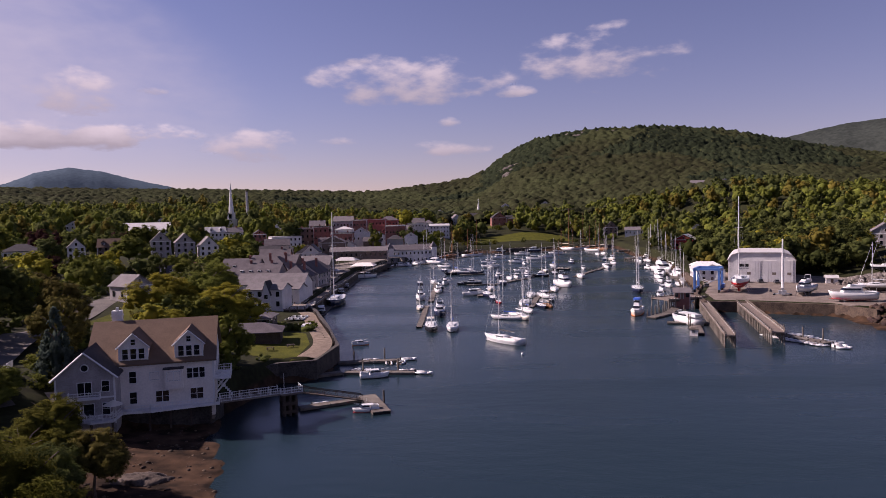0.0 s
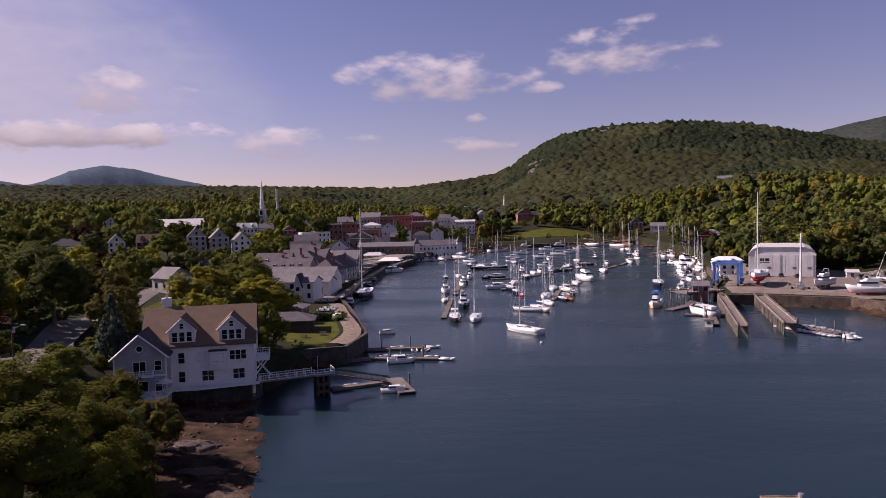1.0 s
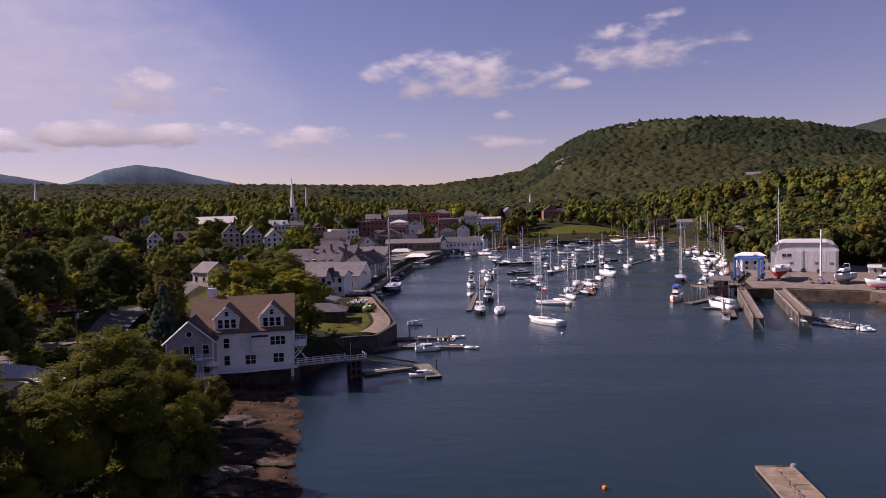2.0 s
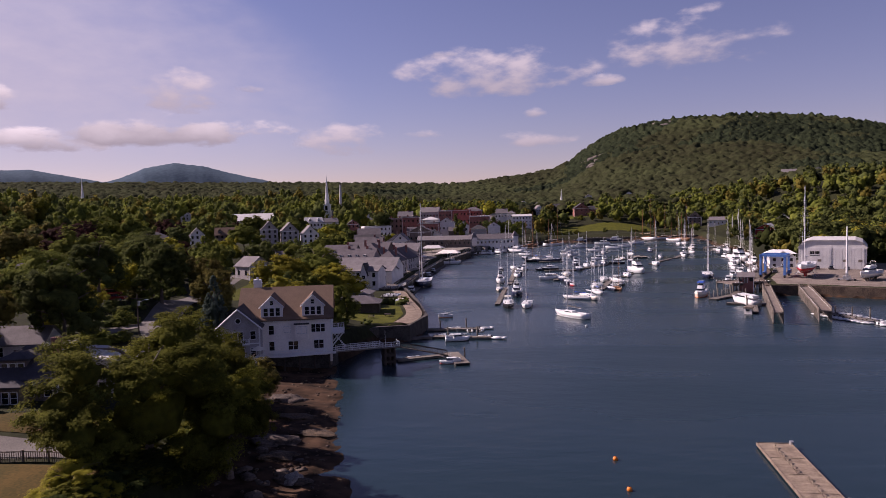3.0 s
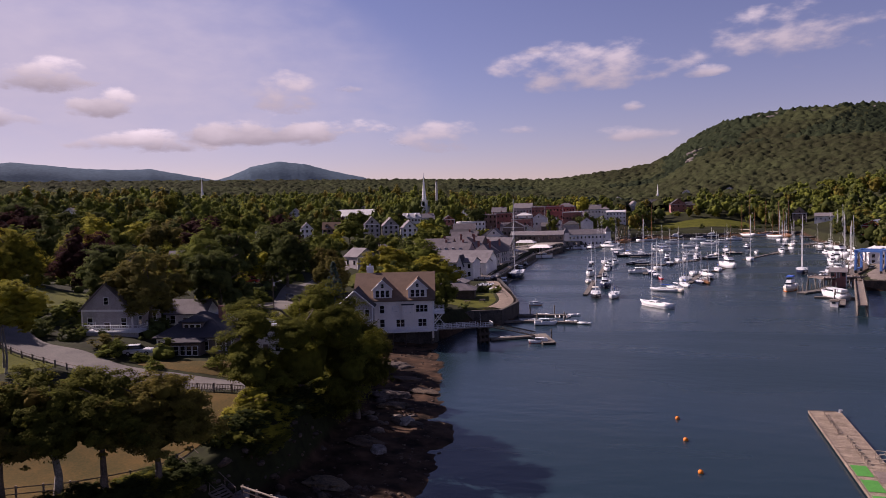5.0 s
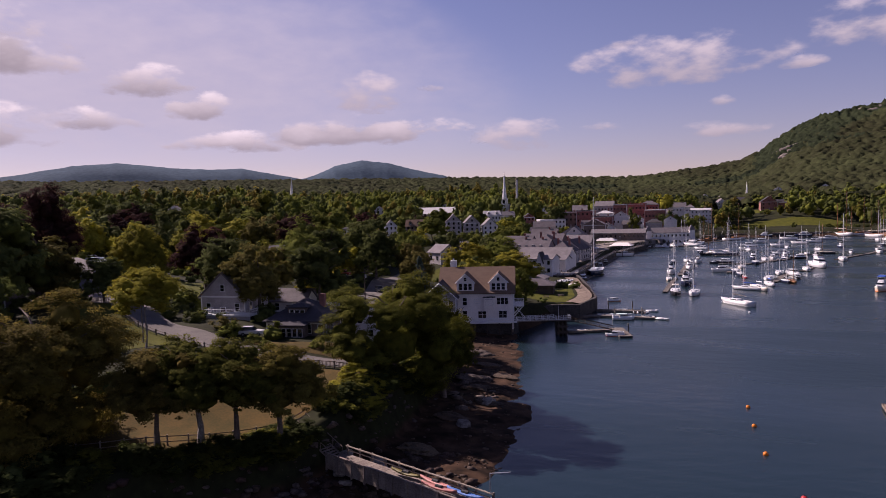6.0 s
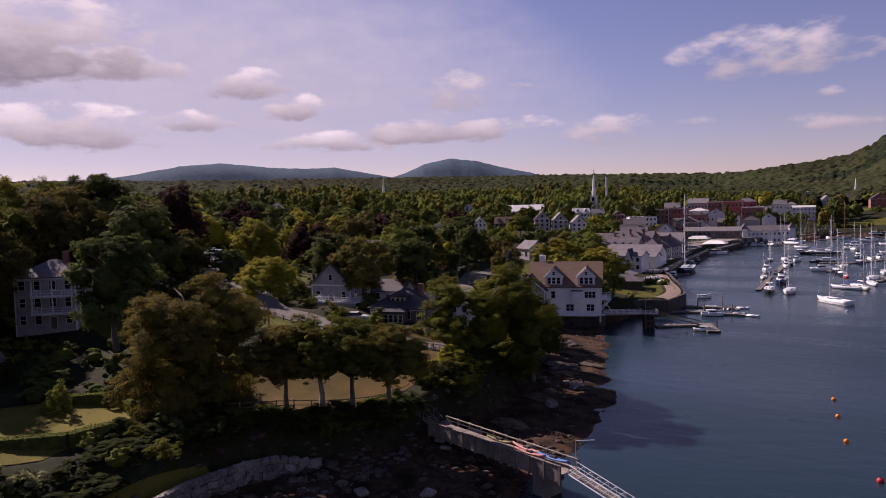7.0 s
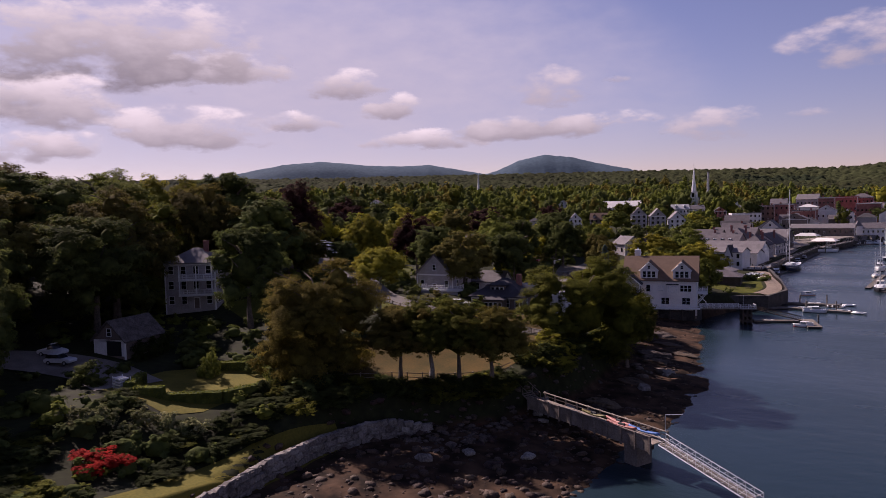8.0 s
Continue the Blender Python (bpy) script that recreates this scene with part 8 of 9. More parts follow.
for k in range(2500):                       # the wood close behind the boatyard
    x, y = float(g.uniform(128, 330)), float(g.uniform(170, 500))
    r = float(g.uniform(4.6, 8.6))
    if x - 120 < (y - 250) * 0.05 or any(math.hypot(x - a, y - b) < r * 0.9 for a, b in placed) or signed(np.array([x]), np.array([y]), BANK)[0] < r * 0.8:
        continue
    if any(signed(np.array([x]), np.array([y]), pl)[0] < r * 0.6 for pl in PATCHES) or any(math.hypot(x - hx, y - hy) < hr * 0.8 + r * 0.7 for hx, hy, hr in HOUSES) or math.hypot(x - 156, y - 262) < 18 or math.hypot(x - 171, y - 268) < 14 or math.hypot(x - 141, y - 228) < 12 or y < 215 and x < 150:
        continue
    if hides_house(x, y, r):
        continue
    gz = ground_z(x, y)
    FILL[("leaf_dark", "leaf_ivy", "leaf_dark", "leaf_oak", "leaf_ivy")[int(g.integers(5))]].append((x, y, r, gz - 0.5, gz + r * float(g.uniform(1.8, 2.5))))
    placed.append((x, y))
for k in range(3600):
    x, y = float(g.uniform(-190, -40)), float(g.uniform(-75, 250))
    if len(UNDER["leaf"]) + len(UNDER["leaf_dark"]) >= 950:
        break
    r = float(g.uniform(1.4, 3.2))
    if x > -84 and y > 196 or any(math.hypot(x - a, y - b) < r for a, b in spots) or blocked(x, y, r, 7, 0.5):
        continue
    gz = ground_z(x, y)
    UNDER[("leaf", "leaf_dark", "leaf_dark")[int(g.integers(3))]].append((x, y, r, gz - r * 0.5, gz + r * float(g.uniform(0.7, 1.2))))
    spots.append((x, y))
for i, (mat, rows) in enumerate(FILL.items()):
    if not rows:
        continue
    close_ = [r_ for r_ in rows if math.hypot(r_[0] - EYE.x, r_[1] - EYE.y) < 300]
    if close_:
        filling("town_woods", close_, M[mat], {"leaf_ivy": "deep green", "leaf_maple": "dark olive", "leaf_oak": "brown-olive", "leaf": "green", "leaf_dark": "dark green", "leaf_brown": "olive brown", "leaf_yellow": "yellow-green"}[mat] + " trees between the gardens", i + 31, 2000, 26, 0.048, 0.68)
    rows = [r_ for r_ in rows if r_ not in close_]
    if not rows:
        continue
    filling("town_woods", rows, M[mat], {"leaf_ivy": "deep green", "leaf_maple": "dark olive", "leaf_oak": "brown-olive", "leaf": "green", "leaf_dark": "dark green", "leaf_brown": "olive brown", "leaf_yellow": "yellow-green"}[mat] + " trees crowding between the houses", i + 1)
for i, (mat, rows) in enumerate(UNDER.items()):
    filling("undergrowth", rows, M[mat], "dense shrubs and undergrowth on the slopes", i + 7, 260, 8, 0.10)

# shrubs, hedges and garden
for x, y in ((-86.8, -23.6), (-87.6, -20.8), (-88.8, -18.2)):
    bush(x, y, 1.9, 2.3, "leaf_ivy", "dark overgrown shrub against the garage wall", 0)
# two trees added at the outer edge so that their shade falls on the shrubs
for x, y, r, z1 in ((-78, -50, 5.8, 25.0), (-71, -58, 5.0, 17.5)):
    tree(x, y, r, ground_z(x, y) + 1.0, z1, "leaf_dark", "dark tree added to shade the garden's edge", "broad", 3)
bush(-54.9, -45.7, 3.3, 1.7, "leaf_red", "low bush with bright red autumn leaves", 0)
for x, y, r, h, mat, lab in ((-64.6, -43.6, 2.0, 1.7, "leaf_cream", "pale flowering hydrangea bush"), (-56.6, -33.2, 2.0, 1.6, "leaf_cream", "pale flowering hydrangea bush"), (-60.5, -38.0, 2.2, 2.1, "leaf_cream", "pale flowering hydrangea bush"), (-58.5, -35.5, 2.0, 2.0, "leaf_cream", "pale flowering hydrangea bush"), (-62.5, -41.0, 2.2, 2.0, "leaf_cream", "pale flowering hydrangea bush"),
                             (-79, -34.5, 3.2, 2.8, "leaf_dark", "rounded dark shrub beside the drive"), (-73, -20.5, 2.0, 3.0, "leaf", "clipped upright green shrub"), (-70.5, -14, 2.6, 2.4, "leaf_dark", "dark garden shrub by the hedge"),
                             (-62, 31.2, 1.6, 1.2, "leaf", "small shrub on the front lawn"), (-55.5, 36.0, 1.5, 1.0, "leaf", "small shrub on the front lawn"), (-72.5, 34.6, 2.8, 1.6, "leaf", "green shrub before the bungalow"), (-67.4, 34.6, 1.7, 1.0, "leaf", "low green shrub beside the parked car"), (-84, 38.5, 2.4, 1.8, "leaf_dark", "dark shrub below the white deck"), (-90, 37.5, 3.0, 2.2, "leaf_dark", "dark shrub below the white deck"),
                             (-74.5, 35.5, 2.6, 1.8, "leaf_brown", "brown-green shrub before the deck"), (-56.5, 43.5, 2.4, 2.0, "leaf_dark", "dark shrub at the bungalow's corner"), (-84, 97, 3.2, 2.6, "leaf", "rounded hedge bush beside the lane"),
                             (-72, 107, 3.4, 2.4, "leaf", "rounded hedge bush beside the lane"), (-68, 100, 2.4, 1.8, "leaf_dark", "dark shrub behind the white fence"), (-100, 24, 3.4, 2.2, "leaf_dark", "dark shrub above the lawn")):
    bush(x, y, r, h, mat, lab, 1 if mat != "leaf_red" else 0)
for k in range(330):
    if k < 230:
        x, y = float(g.uniform(-68, -45.5)), float(g.uniform(-66, -8))
        if signed(np.array([x]), np.array([y]), BANK)[0] < 1.0 or signed(np.array([x]), np.array([y]), PATCHES[1])[0] < 1.2:
            continue
        if signed(np.array([x]), np.array([y]), PATCHES[4])[0] < 1.0 or math.hypot(x + 54.9, y + 45.7) < 5.4 or math.hypot(x + 60.5, y + 38) < 3.6 or math.hypot(x + 62.5, y + 41) < 3.2 or signed(np.array([x]), np.array([y]), PATCHES[5])[0] < 1.5:
            continue
    else:
        y = float(g.uniform(-9, 62))
        x = float(np.interp(y, BANK[4:13, 1], BANK[4:13, 0])) - float(g.uniform(0.2, 4.0))
        if math.hypot(x + 39, y - 9) < 3.2:
            continue
    # dark leaves here: part of the tall trees' shade is put into the colour
    mat = ("leaf_ivy", "leaf_ivy", "leaf_ivy", "leaf_maple")[int(g.integers(4))] if k < 230 else ("leaf_maple", "leaf_ivy")[int(g.integers(2))]
    bush(x, y, float(g.uniform(1.5, 3.0)), float(g.uniform(0.8, 1.7)) * (0.62 if k < 230 and y < -22 else 1.0), mat, "wild shrub growing on the bank", int(g.integers(2)))
for k in range(60):
    x, y = float(g.uniform(-125, -64)), float(g.uniform(60, 215))
    if any(near_line(x, y, ln, 6.5) for ln in RB) or any(math.hypot(x - hx, y - hy) < hr + 2 for hx, hy, hr in HOUSES) or y > 190 and x > -80:
        continue
    mat = ("leaf_dark", "leaf", "leaf_brown", "leaf")[int(g.integers(4))]
    bush(x, y, float(g.uniform(1.6, 3.4)), float(g.uniform(1.2, 2.4)), mat, "dense garden shrub beside the lane", int(g.integers(2)))


for k in range(26):
    x = float(g.uniform(2, 128))
    y = 652 + x * 0.27 + float(g.uniform(2, 12)) if k < 18 else float(g.uniform(738, 772))
    bush(x, y, float(g.uniform(2.6, 5.0)), float(g.uniform(2.0, 4.2)), ("leaf_dark", "leaf_maple")[k % 2], "rounded park shrub at the harbour's head", int(g.integers(2)))


def hedge(pts, w, h, label):
    """A clipped hedge: a solid body with leaves standing off its faces."""
    q = np.random.default_rng(len(pts) + int(abs(pts[0][0])))
    ob = thing("hedge", pose(0, 0, 0), label, "hedge", "clipped hedges")
    bm = bmesh.new()
    lv = []
    for (ax, ay), (bx, by) in zip(pts, pts[1:]):
        L_, a = math.hypot(bx - ax, by - ay), math.degrees(math.atan2(by - ay, bx - ax))
        z = min(ground_z(ax, ay), ground_z(bx, by))
        box(bm, 0, L_, -w / 2, w / 2, -0.4, h, pose(ax, ay, z, 0, 0, a))
        n = int(L_ * 110)
        u, v, s = q.uniform(0, L_, n), q.uniform(-w / 2, w / 2, n), q.uniform(0, h, n)
        face = q.integers(3, size=n)
        loc = np.stack([u, np.where(face == 0, v, np.where(face == 1, -w / 2, w / 2)), np.where(face == 0, h, s)], -1) + q.normal(scale=0.05, size=(n, 3))
        mm = np.array(pose(ax, ay, z, 0, 0, a))
        lv.append(loc @ mm[:3, :3].T + mm[:3, 3])
    part("body", bm, M["leaf_dark"], ob)
    p_ = np.concatenate(lv)
    n = len(p_)
    t1, t2 = q.normal(size=(n, 3)) * 0.09, q.normal(size=(n, 3)) * 0.06
    quad = np.stack([p_ - t1, p_ - t2, p_ + t1, p_ + t2], 1).reshape(-1, 3)
    lf = new("leaves", mesh_np("leaves", quad, np.arange(n * 4).reshape(-1, 4), M["leaf"]))
    lf.parent = ob


hedge([(-66.5, -31.5), (-61, -26.5), (-60, -20.0)], 1.3, 1.5, "clipped green box hedge round the garden")
hedge([(-74.5, -30.0), (-70.5, -34.0), (-66.5, -31.5)], 1.3, 1.5, "clipped green box hedge round the garden")
hedge([(-63, -16.5), (-70, -13.5), (-76, -19)], 1.2, 1.4, "clipped green box hedge at the garden's back")
hedge([(-104, 236), (-118, 240), (-126, 256)], 3.0, 3.2, "tall clipped hedge above the parking place")
# a heap of wrapped garden things and flat stepping stones
heap = thing("covered_stack", pose(-72.8, -33.6, ground_z(-72.8, -33.6)), "stack of pale garden furniture on the lawn", "furniture")
for i in range(4):
    part("piece", boxes((-1.3 + i * 0.1, 1.2 - i * 0.15, -0.8, 0.8 - i * 0.1, 0.25 + i * 0.38, 0.42 + i * 0.38)), M["gel"], heap)
part("frame", rods(*[((x, y, -0.1), (x, y, 1.7), 0.06, 0.06, 5) for x in (-1.1, 1.0) for y in (-0.7, 0.6)]), M["gel"], heap)
st1 = None
for i in range(5):
    x, y = -70.5 + i * 1.15, -36.2 + i * 0.25
    if st1 is None:
        st1 = thing("paving_stone", pose(x, y, ground_z(x, y) + 0.06), "round pale paving stone laid in the grass", "stone", "paving stones")
        part("slab", rods(((0, 0, 0), (0, 0, 0.12), 0.62, 0.58, 9)), M["pale_rock"], st1)
    else:
        copy_thing(st1, pose(x, y, ground_z(x, y) + 0.06, 0, 0, i * 40))

# ---------------------------------------------------------------- sea walls and shore rocks


def rock_mesh(seed, mat):
    """A rough quarry block with broken edges."""
    q = np.random.default_rng(seed)
    b = bmesh.new()
    bmesh.ops.create_cube(b, size=1.7)
    bmesh.ops.bevel(b, geom=b.edges[:], offset=0.22, segments=1, affect="EDGES")
    v = np.array([k.co[:] for k in b.verts]) * q.uniform(0.84, 1.1, (len(b.verts), 1)) + q.normal(scale=0.04, size=(len(b.verts), 3))
    for k, c in zip(b.verts, v):
        k.co = c
    me = bpy.data.meshes.new("stone")
    b.to_mesh(me)
    b.free()
    me.materials.append(mat)
    return me


STONES = [rock_mesh(i, M["pale_rock"]) for i in range(9)]
WALL = [(-42.0, -8.2), (-43.4, -10.4), (-46.2, -15.0), (-47.4, -22.0), (-46.6, -30.0), (-44.2, -38.0), (-41.8, -50.0)]
wall = tagged(new("sea_wall"), "curved sea wall of rough grey granite blocks", "wall", kind="structure")
bm = bmesh.new()
path_ = []
for (ax, ay), (bx, by) in zip(WALL, WALL[1:]):
    n = max(1, int(math.hypot(bx - ax, by - ay) / 0.95))
    path_ += [(ax + (bx - ax) * i / n, ay + (by - ay) * i / n) for i in range(n)]
ring = []
for i, (x, y) in enumerate(path_):
    x2, y2 = path_[min(i + 1, len(path_) - 1)]
    x1, y1 = path_[max(i - 1, 0)]
    d = Vector((x2 - x1, y2 - y1)).normalized()
    nx_, ny_ = -d.y, d.x           # towards the water
    top = 3.9 if i > 3 else 2.6 + i * 0.35
    ring.append([(x + nx_ * 0.55, y + ny_ * 0.55, -0.5), (x + nx_ * 0.25, y + ny_ * 0.25, top - 0.12), (x - nx_ * 0.6, y - ny_ * 0.6, top - 0.1), (x - nx_ * 0.6, y - ny_ * 0.6, -0.5)])
loft(bm, ring)
bmesh.ops.recalc_face_normals(bm, faces=bm.faces)
part("core", bm, M["pale_rock"], wall)
q = random.Random(11)
for i, (x, y) in enumerate(path_):
    x2, y2 = path_[min(i + 1, len(path_) - 1)]
    x1, y1 = path_[max(i - 1, 0)]
    d = Vector((x2 - x1, y2 - y1)).normalized()
    top = 3.9 if i > 3 else 2.6 + i * 0.35
    for k in range(5):
        z = 0.55 + k * (top - 0.75) / 4
        off = 0.52 - 0.27 * k / 4 + q.uniform(-0.08, 0.08)
        s = new("stone", STONES[q.randrange(9)])
        s.parent = wall
        sh = (k % 2) * 0.45
        s.matrix_basis = Matrix.LocRotScale((x + d.x * sh - d.y * off, y + d.y * sh + d.x * off, z), Euler((q.uniform(-.3, .3), q.uniform(-.35, .35), math.atan2(d.y, d.x) + q.uniform(-.35, .35))), (q.uniform(0.5, 0.92), q.uniform(0.32, 0.46), q.uniform(0.4, 0.6)))
# flat coping along the crest
for i, (x, y) in enumerate(path_[4:]):
    s = new("coping_stone", STONES[i % 7])
    s.parent = wall
    s.matrix_basis = Matrix.LocRotScale((x, y, 3.86), Euler((0, 0, math.atan2(path_[min(i + 5, len(path_) - 1)][1] - y, path_[min(i + 5, len(path_) - 1)][0] - x))), (0.58, 0.6, 0.14))


def block_wall(name, pts, top, low, thick, mat, label):
    bm = bmesh.new()
    rr = []
    for i, (x, y) in enumerate(pts):
        x2, y2 = pts[min(i + 1, len(pts) - 1)]
        x1, y1 = pts[max(i - 1, 0)]
        d = Vector((x2 - x1, y2 - y1)).normalized()
        rr.append([(x - d.y * thick / 2, y + d.x * thick / 2, low), (x - d.y * thick / 2, y + d.x * thick / 2, top), (x + d.y * thick / 2, y - d.x * thick / 2, top), (x + d.y * thick / 2, y - d.x * thick / 2, low)])
    loft(bm, rr)
    bmesh.ops.recalc_face_normals(bm, faces=bm.faces)
    return tagged(part(name, bm, mat), label, "wall", kind="structure")


block_wall("sea_wall", [(-43, 124), (-38.6, 131), (-31.4, 133.3), (-29.6, 150), (-38, 181), (-47.8, 213), (-53.6, 227)], 4.05, -1.5, 1.0, M["sea_wall"], "dark stained granite sea wall below the lawn")
block_wall("quay_wall", [(110.6, 330), (95.6, 267), (84.9, 242), (79.8, 217.9), (91.6, 215.9), (114.4, 204.3), (120, 192)], 3.55, -2.0, 1.2, M["quay"], "weathered timber quay wall of the boatyard")
block_wall("quay_wall", [(-53.8, 227), (-56.6, 290), (-58.6, 365), (-50.6, 440), (-26.2, 505.5), (10, 607.5), (150.5, 646.5)], 2.9, -2.0, 1.2, M["sea_wall"], "dark quay wall along the town's waterfront")
block_wall("foundation_wall", [(-61, 94), (-58, 98.2), (-42.2, 102.9), (-42.4, 108)], 3.2, -0.8, 1.2, M["sea_wall"], "dark boulder foundation under the shore house")


def rocks(name, n, where, size, mat, seed, label, squash=(0.35, 0.75)):
    q = np.random.default_rng(seed)
    pts = []
    while len(pts) < n:
        x, y = where(q)
        dw, db = signed(np.array([x]), np.array([y]), WATER)[0], signed(np.array([x]), np.array([y]), BANK)[0]
        if dw > -0.8 and db < 1.0:
            pts.append((x, y, ground_z(x, y)))
    pts = np.array(pts)
    rad = size[0] + (size[1] - size[0]) * q.uniform(0, 1, n) ** 3
    v, f = ico(1)
    vv = v[None] * q.uniform(0.7, 1.2, (n, len(v), 1))
    a = q.uniform(0, 6.3, n)
    c, s = np.cos(a)[:, None], np.sin(a)[:, None]
    x, y = vv[..., 0] * 1.25, vv[..., 1] * 0.85
    vv = np.stack([x * c - y * s, x * s + y * c, vv[..., 2] * q.uniform(*squash, (n, 1))], -1) * rad[:, None, None] + pts[:, None]
    ff = f[None] + (np.arange(n) * len(v))[:, None, None]
    ob = new(name, mesh_np(name, vv.reshape(-1, 3), ff.reshape(-1, 3), mat))
    return tagged(ob, label, "rocks", kind="stuff")


rocks("shore_rocks", 1500, lambda q: (q.uniform(-52, -17), q.uniform(-50, 20)), (0.1, 0.85), M["rock"], 3, "brown weed-covered stones on the tidal flat")
rocks("shore_rocks", 700, lambda q: (q.uniform(-50, -17), q.uniform(18, 108)), (0.08, 0.38), M["rock"], 4, "dark brown rocks along the shore")
rocks("bank_rocks", 190, lambda q: (q.uniform(-46, -34), q.uniform(-14, 30)), (0.25, 0.8), M["ledge_rock"], 5, "brown-grey boulders at the bank's foot")
rocks("ledge_rocks", 16, lambda q: (q.uniform(-36, -28), q.uniform(36, 54)), (0.6, 1.5), M["ledge_rock"], 6, "flat brown-grey rock ledges on the shore", (0.18, 0.35))


def boulder(x, y, r, seed):
    """A rounded, cracked boulder half sunk in the beach."""
    q = np.random.default_rng(seed)
    v, f = ico(3)
    w = np.array([noise.noise(Vector(k) * 1.3 + Vector((seed * 7.1, 0, 0))) * 0.45 + noise.noise(Vector(k) * 3.4 + Vector((0, seed * 3.3, 0))) * 0.16 for k in v])
    v = np.clip(v * (1 + w)[:, None], [-0.95, -0.9, -0.8], [0.95, 0.9, 0.72])
    b = new("boulder", mesh_np("boulder", v, f, M["pale_rock"]))
    b.matrix_basis = Matrix.LocRotScale((x, y, ground_z(x, y) + r * 0.1), Euler((q.uniform(-.3, .3), q.uniform(-.3, .3), q.uniform(0, 6))), (r * 1.2, r * 0.9, r * 0.7))
    tagged(b, "pale lichen-grey boulder on the beach", "boulder", "boulders")


for i, (x, y, r) in enumerate(((-30, 9.5, 1.3), (-28, 11, 0.9), (-31.5, 12.5, 1.1), (-27, -7, 0.8), (-33, -11, 0.8), (-36, -16, 1.0), (-27, 30, 1.2), (-28, 44, 1.3), (-34, 7.5, 0.9), (-32, 5.5, 0.7), (-35, 10.5, 1.2))):
    boulder(x, y, r, i)


def ledge(x, y, rx, ry, h, turn, seed, mat, label):
    """A layered shelf of bedrock that dips towards the water."""
    v, f = ico(4)
    w = np.array([noise.noise(Vector(k) * 1.6 + Vector((seed * 5.3, 0, 0))) * 0.4 + noise.noise(Vector(k) * 5 + Vector((0, seed, 0))) * 0.13 for k in v])
    v = v * (1 + w)[:, None]
    step_ = v[:, 2] + 0.3 * v[:, 1]
    v[:, 2] = np.round(step_ * 4) / 4 * 0.7 + step_ * 0.3
    b = new("rock_ledge", mesh_np("rock_ledge", v, f, M[mat]))
    b.matrix_basis = Matrix.LocRotScale((x, y, ground_z(x, y) + h * 0.1), Euler((radians(-6), radians(7), radians(turn))), (rx, ry, h))
    tagged(b, label, "rock", "rock ledges")


for i, (x, y, rx, ry, h, a, mat) in enumerate(((-34.5, 56, 3.6, 1.9, 0.8, 20, "ledge_rock"), (-41.5, 77.0, 3.2, 1.5, 0.8, 24, "ledge_rock"), (-32.2, 50.5, 2.6, 1.5, 0.55, 30, "rock"), (-30.5, 61, 2.8, 1.8, 0.45, 10, "rock"),
                                               (-28, 44, 2.8, 1.5, 0.45, -10, "rock"), (-36.5, 68, 3.0, 1.5, 0.5, 30, "rock"), (-30, 33, 2.8, 1.6, 0.5, 5, "rock"), (-29, 19, 2.6, 1.6, 0.55, 10, "rock"))):
    ledge(x, y, rx, ry, h, a, i, mat, "pale sunlit bedrock ledge sloping to the water" if mat == "ledge_rock" else "dark weed-covered bedrock ledge at the tide line")
rocks("rock_pile", 10, lambda q: (q.uniform(-30, -28), q.uniform(40, 50)), (0.3, 0.6), M["rock"], 9, "small dark stones at the water's edge")


def heap_of(name, n, cx, cy, rx, ry, size, mat, seed, label):
    q = np.random.default_rng(seed)
    v, f = ico(1)
    ang, rad_ = q.uniform(0, 6.3, n), np.sqrt(q.uniform(0, 1, n))
    px, py = cx + rx * rad_ * np.cos(ang), cy + ry * rad_ * np.sin(ang)
    pz = np.array([ground_z(a, b) for a, b in zip(px, py)]) + (1 - rad_) * 2.0
    r = q.uniform(*size, n)
    vv = v[None] * q.uniform(0.7, 1.2, (n, len(v), 1)) * r[:, None, None] * np.array([1, 0.85, 0.7]) + np.stack([px, py, pz], -1)[:, None]
    ff = f[None] + (np.arange(n) * len(v))[:, None, None]
    return tagged(new(name, mesh_np(name, vv.reshape(-1, 3), ff.reshape(-1, 3), mat)), label, "rocks", kind="stuff")


heap_of("rock_pile", 260, 156, 262, 12, 10, (0.5, 1.6), M["pale_rock"], 12, "heap of pale broken rock behind the boatyard")
heap_of("rock_bank", 300, 128, 186, 12, 14, (0.5, 1.4), M["rock"], 13, "rock bank at the boatyard's edge")

# ---------------------------------------------------------------- far woods, mountains, clouds


